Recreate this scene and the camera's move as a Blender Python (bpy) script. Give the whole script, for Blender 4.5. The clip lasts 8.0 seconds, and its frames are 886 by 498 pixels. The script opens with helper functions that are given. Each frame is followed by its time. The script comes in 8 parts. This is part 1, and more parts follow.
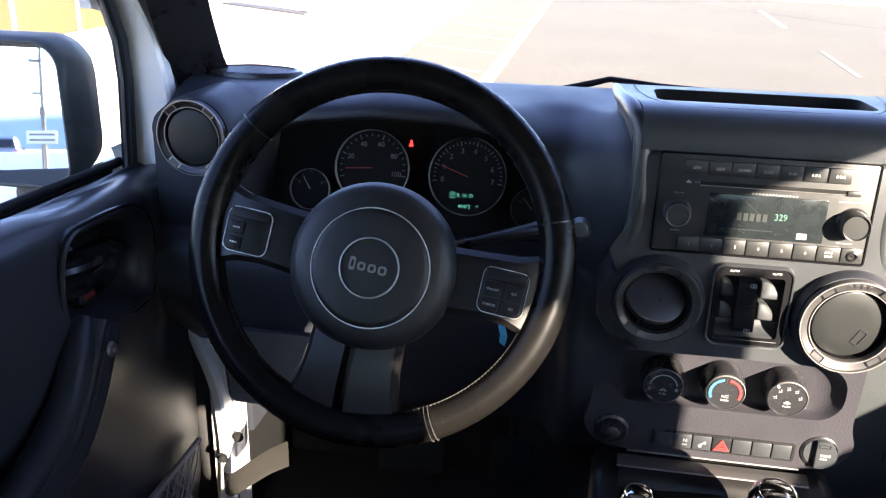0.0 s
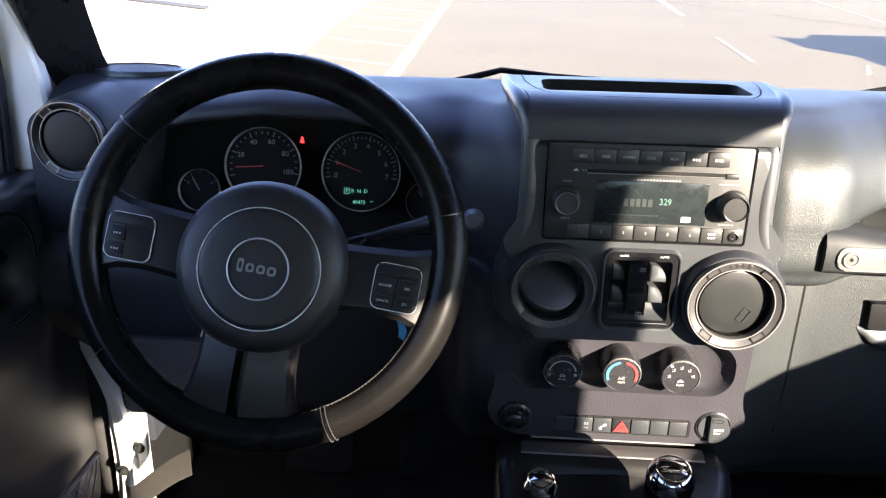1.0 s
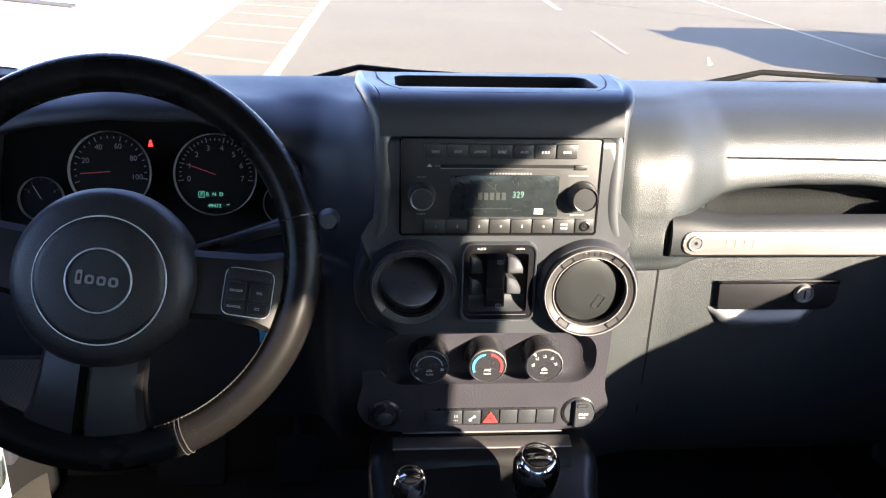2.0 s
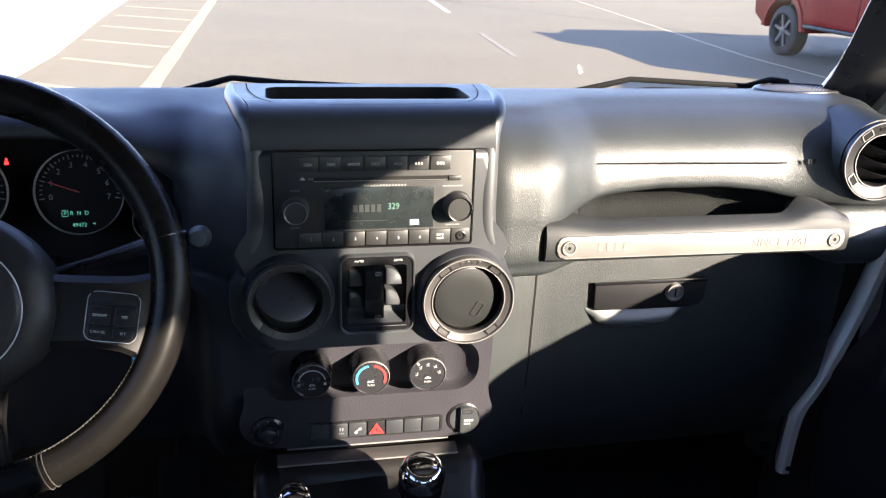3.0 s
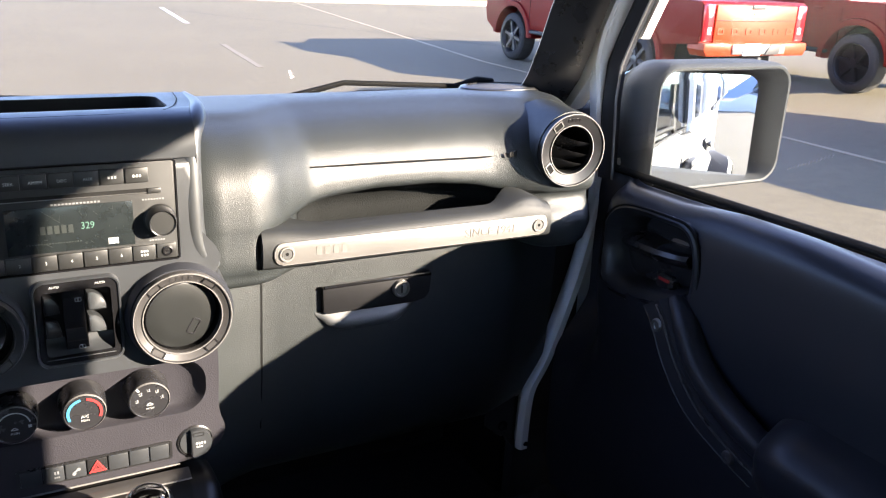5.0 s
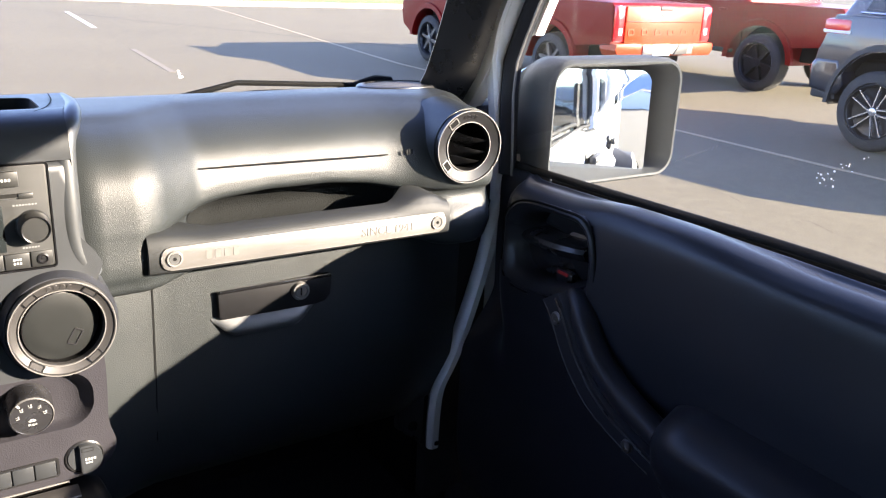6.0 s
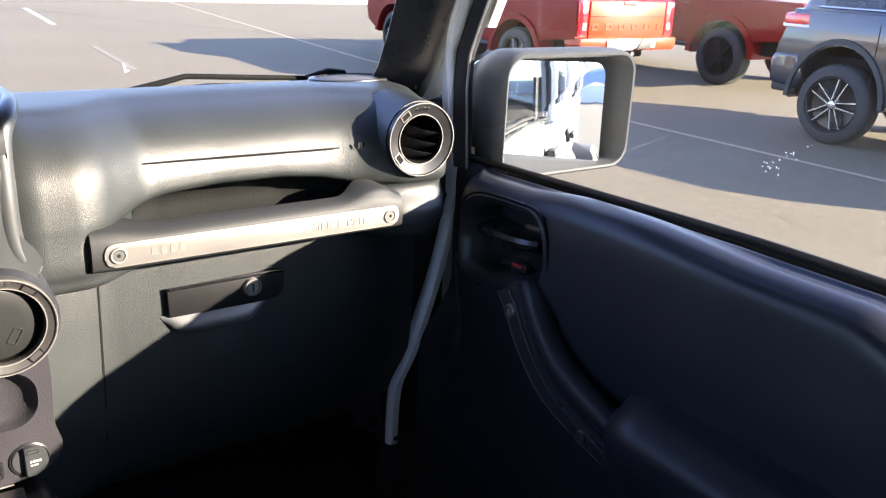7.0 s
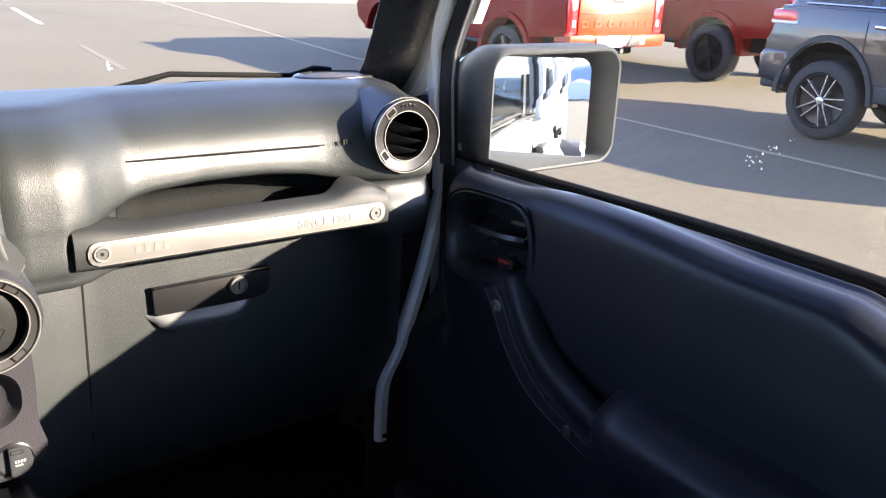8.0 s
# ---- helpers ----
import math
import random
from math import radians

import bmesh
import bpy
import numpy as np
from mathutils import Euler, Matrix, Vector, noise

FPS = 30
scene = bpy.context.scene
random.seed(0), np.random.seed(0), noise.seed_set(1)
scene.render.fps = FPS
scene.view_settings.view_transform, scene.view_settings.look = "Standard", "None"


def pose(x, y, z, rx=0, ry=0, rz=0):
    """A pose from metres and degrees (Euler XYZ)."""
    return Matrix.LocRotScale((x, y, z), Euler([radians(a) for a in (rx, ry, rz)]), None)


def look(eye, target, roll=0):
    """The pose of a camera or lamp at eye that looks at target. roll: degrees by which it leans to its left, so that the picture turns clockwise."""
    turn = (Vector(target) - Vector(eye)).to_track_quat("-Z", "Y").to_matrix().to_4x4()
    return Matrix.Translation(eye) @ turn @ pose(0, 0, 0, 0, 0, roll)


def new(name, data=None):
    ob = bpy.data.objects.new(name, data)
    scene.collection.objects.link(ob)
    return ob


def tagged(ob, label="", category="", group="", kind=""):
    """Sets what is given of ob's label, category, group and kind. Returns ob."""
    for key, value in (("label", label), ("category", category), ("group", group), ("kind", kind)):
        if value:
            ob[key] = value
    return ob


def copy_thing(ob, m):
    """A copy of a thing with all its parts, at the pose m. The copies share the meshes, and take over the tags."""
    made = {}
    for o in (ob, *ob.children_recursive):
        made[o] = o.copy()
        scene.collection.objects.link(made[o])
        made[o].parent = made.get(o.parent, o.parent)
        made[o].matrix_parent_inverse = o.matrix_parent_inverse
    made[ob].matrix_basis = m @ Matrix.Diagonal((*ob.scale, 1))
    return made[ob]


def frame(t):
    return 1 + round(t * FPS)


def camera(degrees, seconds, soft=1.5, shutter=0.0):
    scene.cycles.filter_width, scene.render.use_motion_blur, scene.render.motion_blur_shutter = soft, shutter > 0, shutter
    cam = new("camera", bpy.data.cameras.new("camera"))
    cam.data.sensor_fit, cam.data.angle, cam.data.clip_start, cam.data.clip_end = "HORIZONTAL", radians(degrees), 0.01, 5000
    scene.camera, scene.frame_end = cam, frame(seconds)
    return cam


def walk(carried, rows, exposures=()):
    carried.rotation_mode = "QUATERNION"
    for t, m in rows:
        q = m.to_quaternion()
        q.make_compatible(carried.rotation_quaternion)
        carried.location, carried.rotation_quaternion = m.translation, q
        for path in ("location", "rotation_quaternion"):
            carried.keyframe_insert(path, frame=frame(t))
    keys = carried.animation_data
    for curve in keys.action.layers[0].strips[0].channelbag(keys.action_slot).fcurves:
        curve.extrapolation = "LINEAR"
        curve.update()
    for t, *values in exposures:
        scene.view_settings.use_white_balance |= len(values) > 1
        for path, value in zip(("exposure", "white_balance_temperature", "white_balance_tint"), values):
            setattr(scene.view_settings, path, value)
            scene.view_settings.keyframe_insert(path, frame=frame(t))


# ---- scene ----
cam = camera(55.3, 8.0, soft=1.2)
EXPOSURES = [(0.0, 3.32, 6600, 12), (1.5, 3.22, 6600, 12), (3.0, 2.96, 6600, 12), (4.0, 2.86, 6600, 12), (8.0, 2.86, 6600, 12)]
PATH = [
    (0, (-0.184, -0.898, 1.633), (-0.489, 0.953, 0.939), 1.5),
    (0.5, (-0.171, -0.893, 1.634), (-0.388, 0.968, 0.934), 1.2),
    (1, (-0.161, -0.889, 1.634), (-0.27, 0.979, 0.928), 1.2),
    (1.5, (-0.141, -0.886, 1.633), (-0.123, 0.984, 0.923), 1.2),
    (3, (-0.101, -0.882, 1.645), (0.279, 0.953, 0.947), 2.1),
    (3.5, (-0.088, -0.885, 1.647), (0.409, 0.926, 0.96), 2.2),
    (4, (-0.074, -0.89, 1.646), (0.552, 0.887, 0.974), 2.3),
    (4.5, (-0.061, -0.893, 1.643), (0.705, 0.832, 0.983), 2.6),
    (5, (-0.048, -0.894, 1.64), (0.851, 0.768, 0.984), 2.8),
    (6.5, (-0.001, -0.91, 1.631), (1.088, 0.641, 0.991), 2.8),
    (7, (0.006, -0.912, 1.629), (1.117, 0.62, 0.982), 2.8),
    (7.5, (0.009, -0.914, 1.627), (1.13, 0.608, 0.976), 2.7),
    (8, (0.012, -0.916, 1.627), (1.138, 0.603, 0.977), 2.6),
]
walk(cam, [(t, look(eye, target, roll)) for t, eye, target, roll in PATH], EXPOSURES)

# ---- world, sun and exposure ----
SUN_WAY = Vector((-1.0, 1.1, -0.45)).normalized()
world = bpy.data.worlds.new("daylight")
scene.world = world
world.use_nodes = True
_wn = world.node_tree
_sky = _wn.nodes.new("ShaderNodeTexSky")
_sky.sky_type = "NISHITA"
_sky.sun_disc = False
_sky.sun_elevation = radians(17)
_sky.sun_rotation = radians(138)
_sky.dust_density = 0.5
_sky.ozone_density = 4.5
_blue = _wn.nodes.new("ShaderNodeHueSaturation")
_blue.inputs["Hue"].default_value = 0.518
_blue.inputs["Saturation"].default_value = 0.90
_wn.links.new(_sky.outputs[0], _blue.inputs["Color"])
_wn.links.new(_blue.outputs[0], _wn.nodes["Background"].inputs[0])
_wn.nodes["Background"].inputs[1].default_value = 0.15
sun_data = bpy.data.lights.new("sun", "SUN")
sun_data.energy = 5.0
sun_data.angle = radians(0.55)
sun_data.color = (1.0, 0.87, 0.70)
sun = new("sun", sun_data)
sun.matrix_world = look(Vector((0, 0, 30)), Vector((0, 0, 30)) + SUN_WAY)


# ---- materials ----
def material(name, color, rough=0.5, metal=0.0, spot=0.0, spot_scale=6.0, grain=0.0, grain_scale=600.0, cells=False,
             coat=0.0, rough_var=0.0, spec=0.5, tint=None):
    """A surface with a colour that drifts at a coarse scale, and a fine relief."""
    m = bpy.data.materials.new(name)
    m.use_nodes = True
    nt = m.node_tree
    p = nt.nodes["Principled BSDF"]
    p.inputs["Base Color"].default_value = (*color, 1)
    p.inputs["Roughness"].default_value = rough
    p.inputs["Metallic"].default_value = metal
    p.inputs["Specular IOR Level"].default_value = spec
    if coat:
        p.inputs["Coat Weight"].default_value = coat
        p.inputs["Coat Roughness"].default_value = 0.05
    where = nt.nodes.new("ShaderNodeTexCoord")
    out = "Object"
    if spot or rough_var:
        n = nt.nodes.new("ShaderNodeTexNoise")
        n.inputs["Scale"].default_value = spot_scale
        n.inputs["Detail"].default_value = 6
        n.inputs["Roughness"].default_value = 0.65
        nt.links.new(where.outputs[out], n.inputs["Vector"])
        if spot:
            mix = nt.nodes.new("ShaderNodeMix")
            mix.data_type = "RGBA"
            other = tint or tuple(min(1, c * (1 + spot)) for c in color)
            mix.inputs[6].default_value = (*[c * (1 - spot) for c in color], 1)
            mix.inputs[7].default_value = (*other, 1)
            nt.links.new(n.outputs["Fac"], mix.inputs[0])
            nt.links.new(mix.outputs[2], p.inputs["Base Color"])
        if rough_var:
            r = nt.nodes.new("ShaderNodeMapRange")
            r.inputs["From Min"].default_value, r.inputs["From Max"].default_value = 0.3, 0.7
            r.inputs["To Min"].default_value, r.inputs["To Max"].default_value = rough - rough_var, rough + rough_var
            nt.links.new(n.outputs["Fac"], r.inputs["Value"])
            nt.links.new(r.outputs[0], p.inputs["Roughness"])
    if grain:
        if cells:
            g = nt.nodes.new("ShaderNodeTexVoronoi")
            g.feature = "SMOOTH_F1"
            socket = g.outputs["Distance"]
        else:
            g = nt.nodes.new("ShaderNodeTexNoise")
            g.inputs["Detail"].default_value = 3
            socket = g.outputs["Fac"]
        g.inputs["Scale"].default_value = grain_scale
        nt.links.new(where.outputs[out], g.inputs["Vector"])
        b = nt.nodes.new("ShaderNodeBump")
        b.inputs["Strength"].default_value = grain
        b.inputs["Distance"].default_value = 0.6 / grain_scale
        nt.links.new(socket, b.inputs["Height"])
        nt.links.new(b.outputs[0], p.inputs["Normal"])
    return m


def glowing(name, color, strength):
    m = bpy.data.materials.new(name)
    m.use_nodes = True
    p = m.node_tree.nodes["Principled BSDF"]
    p.inputs["Base Color"].default_value = (*[c * 0.2 for c in color], 1)
    p.inputs["Emission Color"].default_value = (*color, 1)
    p.inputs["Emission Strength"].default_value = strength
    return m


def pane_material(name, tint, gloss=0.015, base=0.06, dust=0.0):
    """A thin sheet of glass: clear, with gloss that grows towards grazing sight, and a film of dust."""
    m = bpy.data.materials.new(name)
    m.use_nodes = True
    nt = m.node_tree
    nt.nodes.remove(nt.nodes["Principled BSDF"])
    t, g, f, x, p, q = (nt.nodes.new("ShaderNode" + k) for k in ("BsdfTransparent", "BsdfGlossy", "LayerWeight", "MixShader", "Math", "Math"))
    t.inputs[0].default_value = (*tint, 1)
    g.inputs["Roughness"].default_value = gloss
    f.inputs["Blend"].default_value = 0.5
    p.operation, q.operation = "POWER", "MULTIPLY_ADD"
    p.inputs[1].default_value = 5.0
    q.inputs[1].default_value, q.inputs[2].default_value = 0.85, base
    nt.links.new(f.outputs["Facing"], p.inputs[0])
    nt.links.new(p.outputs[0], q.inputs[0])
    nt.links.new(q.outputs[0], x.inputs[0])
    nt.links.new(t.outputs[0], x.inputs[1])
    nt.links.new(g.outputs[0], x.inputs[2])
    last = x.outputs[0]
    if dust:
        film, spread, where, smear, much = (nt.nodes.new("ShaderNode" + k) for k in ("MixShader", "BsdfTranslucent", "TexCoord", "TexNoise", "MapRange"))
        spread.inputs[0].default_value = (0.80, 0.79, 0.76, 1)
        smear.inputs["Scale"].default_value, smear.inputs["Detail"].default_value = 7.0, 7
        much.inputs["From Min"].default_value, much.inputs["From Max"].default_value = 0.38, 0.75
        much.inputs["To Min"].default_value, much.inputs["To Max"].default_value = dust * 0.4, dust * 2.2
        nt.links.new(where.outputs["Object"], smear.inputs["Vector"])
        nt.links.new(smear.outputs["Fac"], much.inputs["Value"])
        nt.links.new(much.outputs[0], film.inputs[0])
        nt.links.new(last, film.inputs[1])
        nt.links.new(spread.outputs[0], film.inputs[2])
        last = film.outputs[0]
    nt.links.new(last, nt.nodes["Material Output"].inputs[0])
    return m


PAD = material("grained_black_vinyl", (0.0195, 0.0228, 0.0238), 0.43, spot=0.15, spot_scale=9, grain=0.62, grain_scale=1100, cells=True, rough_var=0.03, spec=0.50)
LINER = material("coarse_black_pocket_sheet", (0.0105, 0.0112, 0.0112), 0.8, spot=0.2, spot_scale=20, grain=0.7, grain_scale=600, cells=True, spec=0.05)
SCOOP = material("smooth_grey_finger_lip", (0.030, 0.033, 0.036), 0.40, spec=0.9, spot=0.12, spot_scale=14, grain=0.1, grain_scale=1100)
GRIP = material("soft_black_handle_rubber", (0.017, 0.0185, 0.0195), 0.58, spot=0.2, spot_scale=14, grain=0.25, grain_scale=1200, spec=0.3)
EMBOSS = material("embossed_silver_shadow", (0.165, 0.157, 0.15), 0.45, metal=0.5, spot=0.1, spot_scale=40)
DOORPAD = material("dull_black_door_vinyl", (0.0190, 0.0200, 0.0250), 0.34, spot=0.2, spot_scale=9, grain=0.14, grain_scale=900, cells=True, rough_var=0.04, spec=0.27)
KEY = material("dull_black_switch_plastic", (0.010, 0.010, 0.011), 0.45, spot=0.3, spot_scale=40, spec=0.2)
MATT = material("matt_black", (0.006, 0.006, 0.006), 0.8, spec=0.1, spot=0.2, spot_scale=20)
PLASTIC = material("satin_black_plastic", (0.0175, 0.0190, 0.0240), 0.50, spec=0.32, spot=0.15, spot_scale=12, grain=0.22, grain_scale=900, rough_var=0.06)
STACK = material("grey_black_trim_plastic", (0.0275, 0.0300, 0.0335), 0.42, spec=0.5, spot=0.12, spot_scale=14, grain=0.2, grain_scale=1100, rough_var=0.05)
LOWER = material("lower_trim_plastic", (0.0260, 0.0250, 0.0300), 0.46, spec=0.3, spot=0.12, spot_scale=14, grain=0.35, grain_scale=700, cells=True, rough_var=0.05)
RADIO = material("satin_radio_plastic", (0.016, 0.0165, 0.0165), 0.42, spec=0.6, spot=0.2, spot_scale=25, grain=0.08, grain_scale=1500, rough_var=0.06)
SILVERLINE = material("thin_silver_line", (0.60, 0.60, 0.60), 0.35, metal=0.35)
SMOOTH = material("smooth_black_plastic", (0.014, 0.014, 0.015), 0.30, spot=0.2, spot_scale=25, rough_var=0.08)
GLOSS = material("gloss_black", (0.008, 0.008, 0.009), 0.10, spot=0.3, spot_scale=30, rough_var=0.04)
LEATHER = material("worn_black_leather", (0.005, 0.0046, 0.0043), 0.26, spec=0.125, spot=0.35, spot_scale=8, grain=0.10, grain_scale=1300, cells=True, rough_var=0.10)
HUB = material("hub_black_vinyl", (0.012, 0.0115, 0.0115), 0.46, spec=0.35, spot=0.15, spot_scale=12, grain=0.4, grain_scale=900, cells=True, rough_var=0.04)
SHINY = material("worn_shiny_plastic", (0.018, 0.018, 0.020), 0.27, spot=0.3, spot_scale=10, rough_var=0.08)
RING = material("graphite_silver_paint", (0.066, 0.063, 0.063), 0.36, metal=0.5, spot=0.15, spot_scale=40, rough_var=0.06)
DARKRING = material("dark_ring_paint", (0.011, 0.0108, 0.012), 0.32, metal=0.2, spot=0.15, spot_scale=30, rough_var=0.06)
SILVER = material("champagne_silver_paint", (0.235, 0.225, 0.215), 0.42, metal=0.55, spot=0.12, spot_scale=22, grain=0.06, grain_scale=2200, rough_var=0.06)
CHROME = material("chrome", (0.75, 0.76, 0.78), 0.08, metal=1.0, spot=0.05, spot_scale=20, rough_var=0.03)
EDGE = material("bright_grey_edge", (0.20, 0.195, 0.19), 0.35, metal=0.4, spot=0.2, spot_scale=60)
STEEL = material("dull_steel", (0.35, 0.35, 0.35), 0.35, metal=1.0, spot=0.2, spot_scale=60)
SPOKE = material("satin_black_spoke", (0.008, 0.0075, 0.0075), 0.34, spec=0.3, spot=0.3, spot_scale=10, rough_var=0.08)
FLAP = material("dull_flap_plastic", (0.011, 0.012, 0.012), 0.5, spec=0.22, spot=0.2, spot_scale=25, grain=0.2, grain_scale=1100)
BIRD = material("dried_white_spots", (0.75, 0.75, 0.72), 0.6, spot=0.2, spot_scale=200)
STITCH = material("grey_thread", (0.025, 0.023, 0.022), 0.8)
PRINT = material("pale_print", (0.42, 0.43, 0.42), 0.6)
FAINT = material("faint_print", (0.16, 0.165, 0.17), 0.6)
THINLINE = material("dim_silver_line", (0.42, 0.42, 0.42), 0.4, metal=0.3)
# Knee mesh colour raised to stand for the sun streaks on its wires.
BRIGHTMESH = material("mesh_lightened_for_sun", (0.30, 0.29, 0.28), 0.4, metal=0.5, spot=0.2, spot_scale=60)
MESH = material("grey_mesh_plastic", (0.16, 0.155, 0.15), 0.5, spot=0.3, spot_scale=60)
BLUE = material("blue_print", (0.04, 0.22, 0.38), 0.5)
RED = material("red_print", (0.42, 0.03, 0.03), 0.45)
CARPET = material("black_carpet", (0.022, 0.021, 0.021), 0.95, spot=0.3, spot_scale=40, grain=0.8, grain_scale=500)
FABRIC = material("grey_seat_cloth", (0.06, 0.057, 0.055), 0.9, spot=0.2, spot_scale=20, grain=0.6, grain_scale=900)
WEBBING = material("olive_grey_webbing", (0.032, 0.029, 0.025), 0.85, spot=0.6, spot_scale=420, grain=1.0, grain_scale=600, cells=True)
NET = material("grey_net_cord", (0.17, 0.155, 0.16), 0.85, spot=0.2, spot_scale=90)
RUBBER = material("black_rubber", (0.010, 0.010, 0.010), 0.7, spec=0.1, spot=0.3, spot_scale=15, rough_var=0.1)
WHITE = material("white_car_paint", (0.78, 0.78, 0.77), 0.30, spot=0.03, spot_scale=3, coat=0.6)
SCREEN = material("display_glass", (0.012, 0.015, 0.016), 0.14, spot=0.4, spot_scale=60, rough_var=0.06)
MIRROR = material("mirror_silver", (0.86, 0.90, 0.92), 0.015, metal=1.0)
SIDEPANE = pane_material("side_pane", (0.95, 0.965, 0.96), base=0.014, dust=0.0015)
PANE = pane_material("clear_pane", (0.98, 0.985, 0.98), base=0.03)
TINTED = pane_material("tinted_pane", (0.62, 0.66, 0.65))
CLOCK_GLOW = glowing("dim_green_clock", (0.35, 0.75, 0.60), 0.0018)
SEGMENT = material("unlit_segment", (0.020, 0.024, 0.023), 0.4)
GREEN_GLOW = glowing("green_readout", (0.25, 1.0, 0.75), 0.07)
RED_GLOW = glowing("red_warning_lamp", (1.0, 0.03, 0.03), 0.45)
HEAD = material("grey_headliner", (0.15, 0.143, 0.135), 0.9, spot=0.1, spot_scale=20, grain=0.3, grain_scale=600)
TAN = material("tan_stucco", (0.105, 0.070, 0.024), 0.85, spot=0.12, spot_scale=3, grain=0.4, grain_scale=120)
STUCCO = material("white_stucco", (0.74, 0.73, 0.70), 0.85, spot=0.06, spot_scale=3, grain=0.4, grain_scale=120)
PAINT_W = material("worn_white_line_paint", (0.38, 0.365, 0.335), 0.8, spot=0.12, spot_scale=6, grain=0.5, grain_scale=160)
PAINT_C = material("worn_cream_line_paint", (0.27, 0.215, 0.115), 0.8, spot=0.15, spot_scale=5, grain=0.5, grain_scale=160)
PAINT_Y = material("worn_yellow_line_paint", (0.35, 0.27, 0.14), 0.8, spot=0.3, spot_scale=4, tint=(0.30, 0.25, 0.18), grain=0.5, grain_scale=160)
BAY = material("asphalt_paled_for_glare", (0.135, 0.112, 0.066), 0.9, spot=0.2, spot_scale=2, grain=0.6, grain_scale=90)
DASHED = material("faded_line_paint", (0.158, 0.132, 0.094), 0.85, spot=0.3, spot_scale=5, grain=0.5, grain_scale=160)
SHADOWGREY = material("dark_grey_shadow_strip", (0.055, 0.052, 0.047), 0.85, spot=0.3, spot_scale=4, grain=0.4, grain_scale=90)
GRASS = material("dry_grass", (0.17, 0.20, 0.06), 0.9, spot=0.4, spot_scale=2, grain=0.8, grain_scale=30)
CAR_RED = material("metallic_red_paint", (0.15, 0.004, 0.003), 0.34, spec=0.14, metal=0.1, spot=0.06, spot_scale=3, coat=0.12)
# Brighter, warmer copy of the red, with sunlight put into the colour.
CAR_RED_SUNLIT = material("sunlit_orange_red_paint", (0.30, 0.026, 0.002), 0.42, spec=0.25, metal=0.1, spot=0.06, spot_scale=3, coat=0.25)
CAR_SLATE = material("slate_blue_paint", (0.006, 0.010, 0.020), 0.28, metal=0.1, spot=0.08, spot_scale=3, coat=1.0)
CAR_GREY = material("grey_car_paint", (0.20, 0.21, 0.22), 0.3, metal=0.4, spot=0.05, spot_scale=3, coat=1.0)
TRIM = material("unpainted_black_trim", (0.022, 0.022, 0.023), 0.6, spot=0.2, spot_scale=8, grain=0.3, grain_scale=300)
HOUSING = material("grey_grained_mirror_plastic", (0.042, 0.045, 0.046), 0.62, spec=0.25, spot=0.15, spot_scale=12, grain=0.2, grain_scale=500, cells=True, rough_var=0.05)
TYRE = material("dusty_tyre_rubber", (0.028, 0.027, 0.026), 0.8, spot=0.35, spot_scale=7, grain=0.5, grain_scale=90)
ALLOY = material("machined_alloy", (0.50, 0.50, 0.51), 0.25, metal=0.9, spot=0.05, spot_scale=20)
BLACKRIM = material("black_alloy", (0.012, 0.012, 0.013), 0.3, metal=0.3, spot=0.2, spot_scale=20)
GREYRIM = material("dark_grey_alloy", (0.10, 0.10, 0.105), 0.3, metal=0.6, spot=0.2, spot_scale=20)
LAMP_RED = material("red_lamp_lens", (0.55, 0.01, 0.015), 0.12, spot=0.3, spot_scale=18, coat=1.0)
DARKGLASS = material("dark_car_glass", (0.010, 0.012, 0.013), 0.05, spot=0.1, spot_scale=2)
PLATE = material("pale_plate", (0.62, 0.62, 0.62), 0.5, spot=0.1, spot_scale=30)
POLE = material("weathered_pole_steel", (0.14, 0.13, 0.12), 0.6, metal=0.4, spot=0.2, spot_scale=5)
LEAF = material("dull_green_leaves", (0.06, 0.075, 0.03), 0.8, spot=0.4, spot_scale=3)
HILLS = material("hazy_hills", (0.30, 0.36, 0.44), 1.0, spot=0.15, spot_scale=0.02)


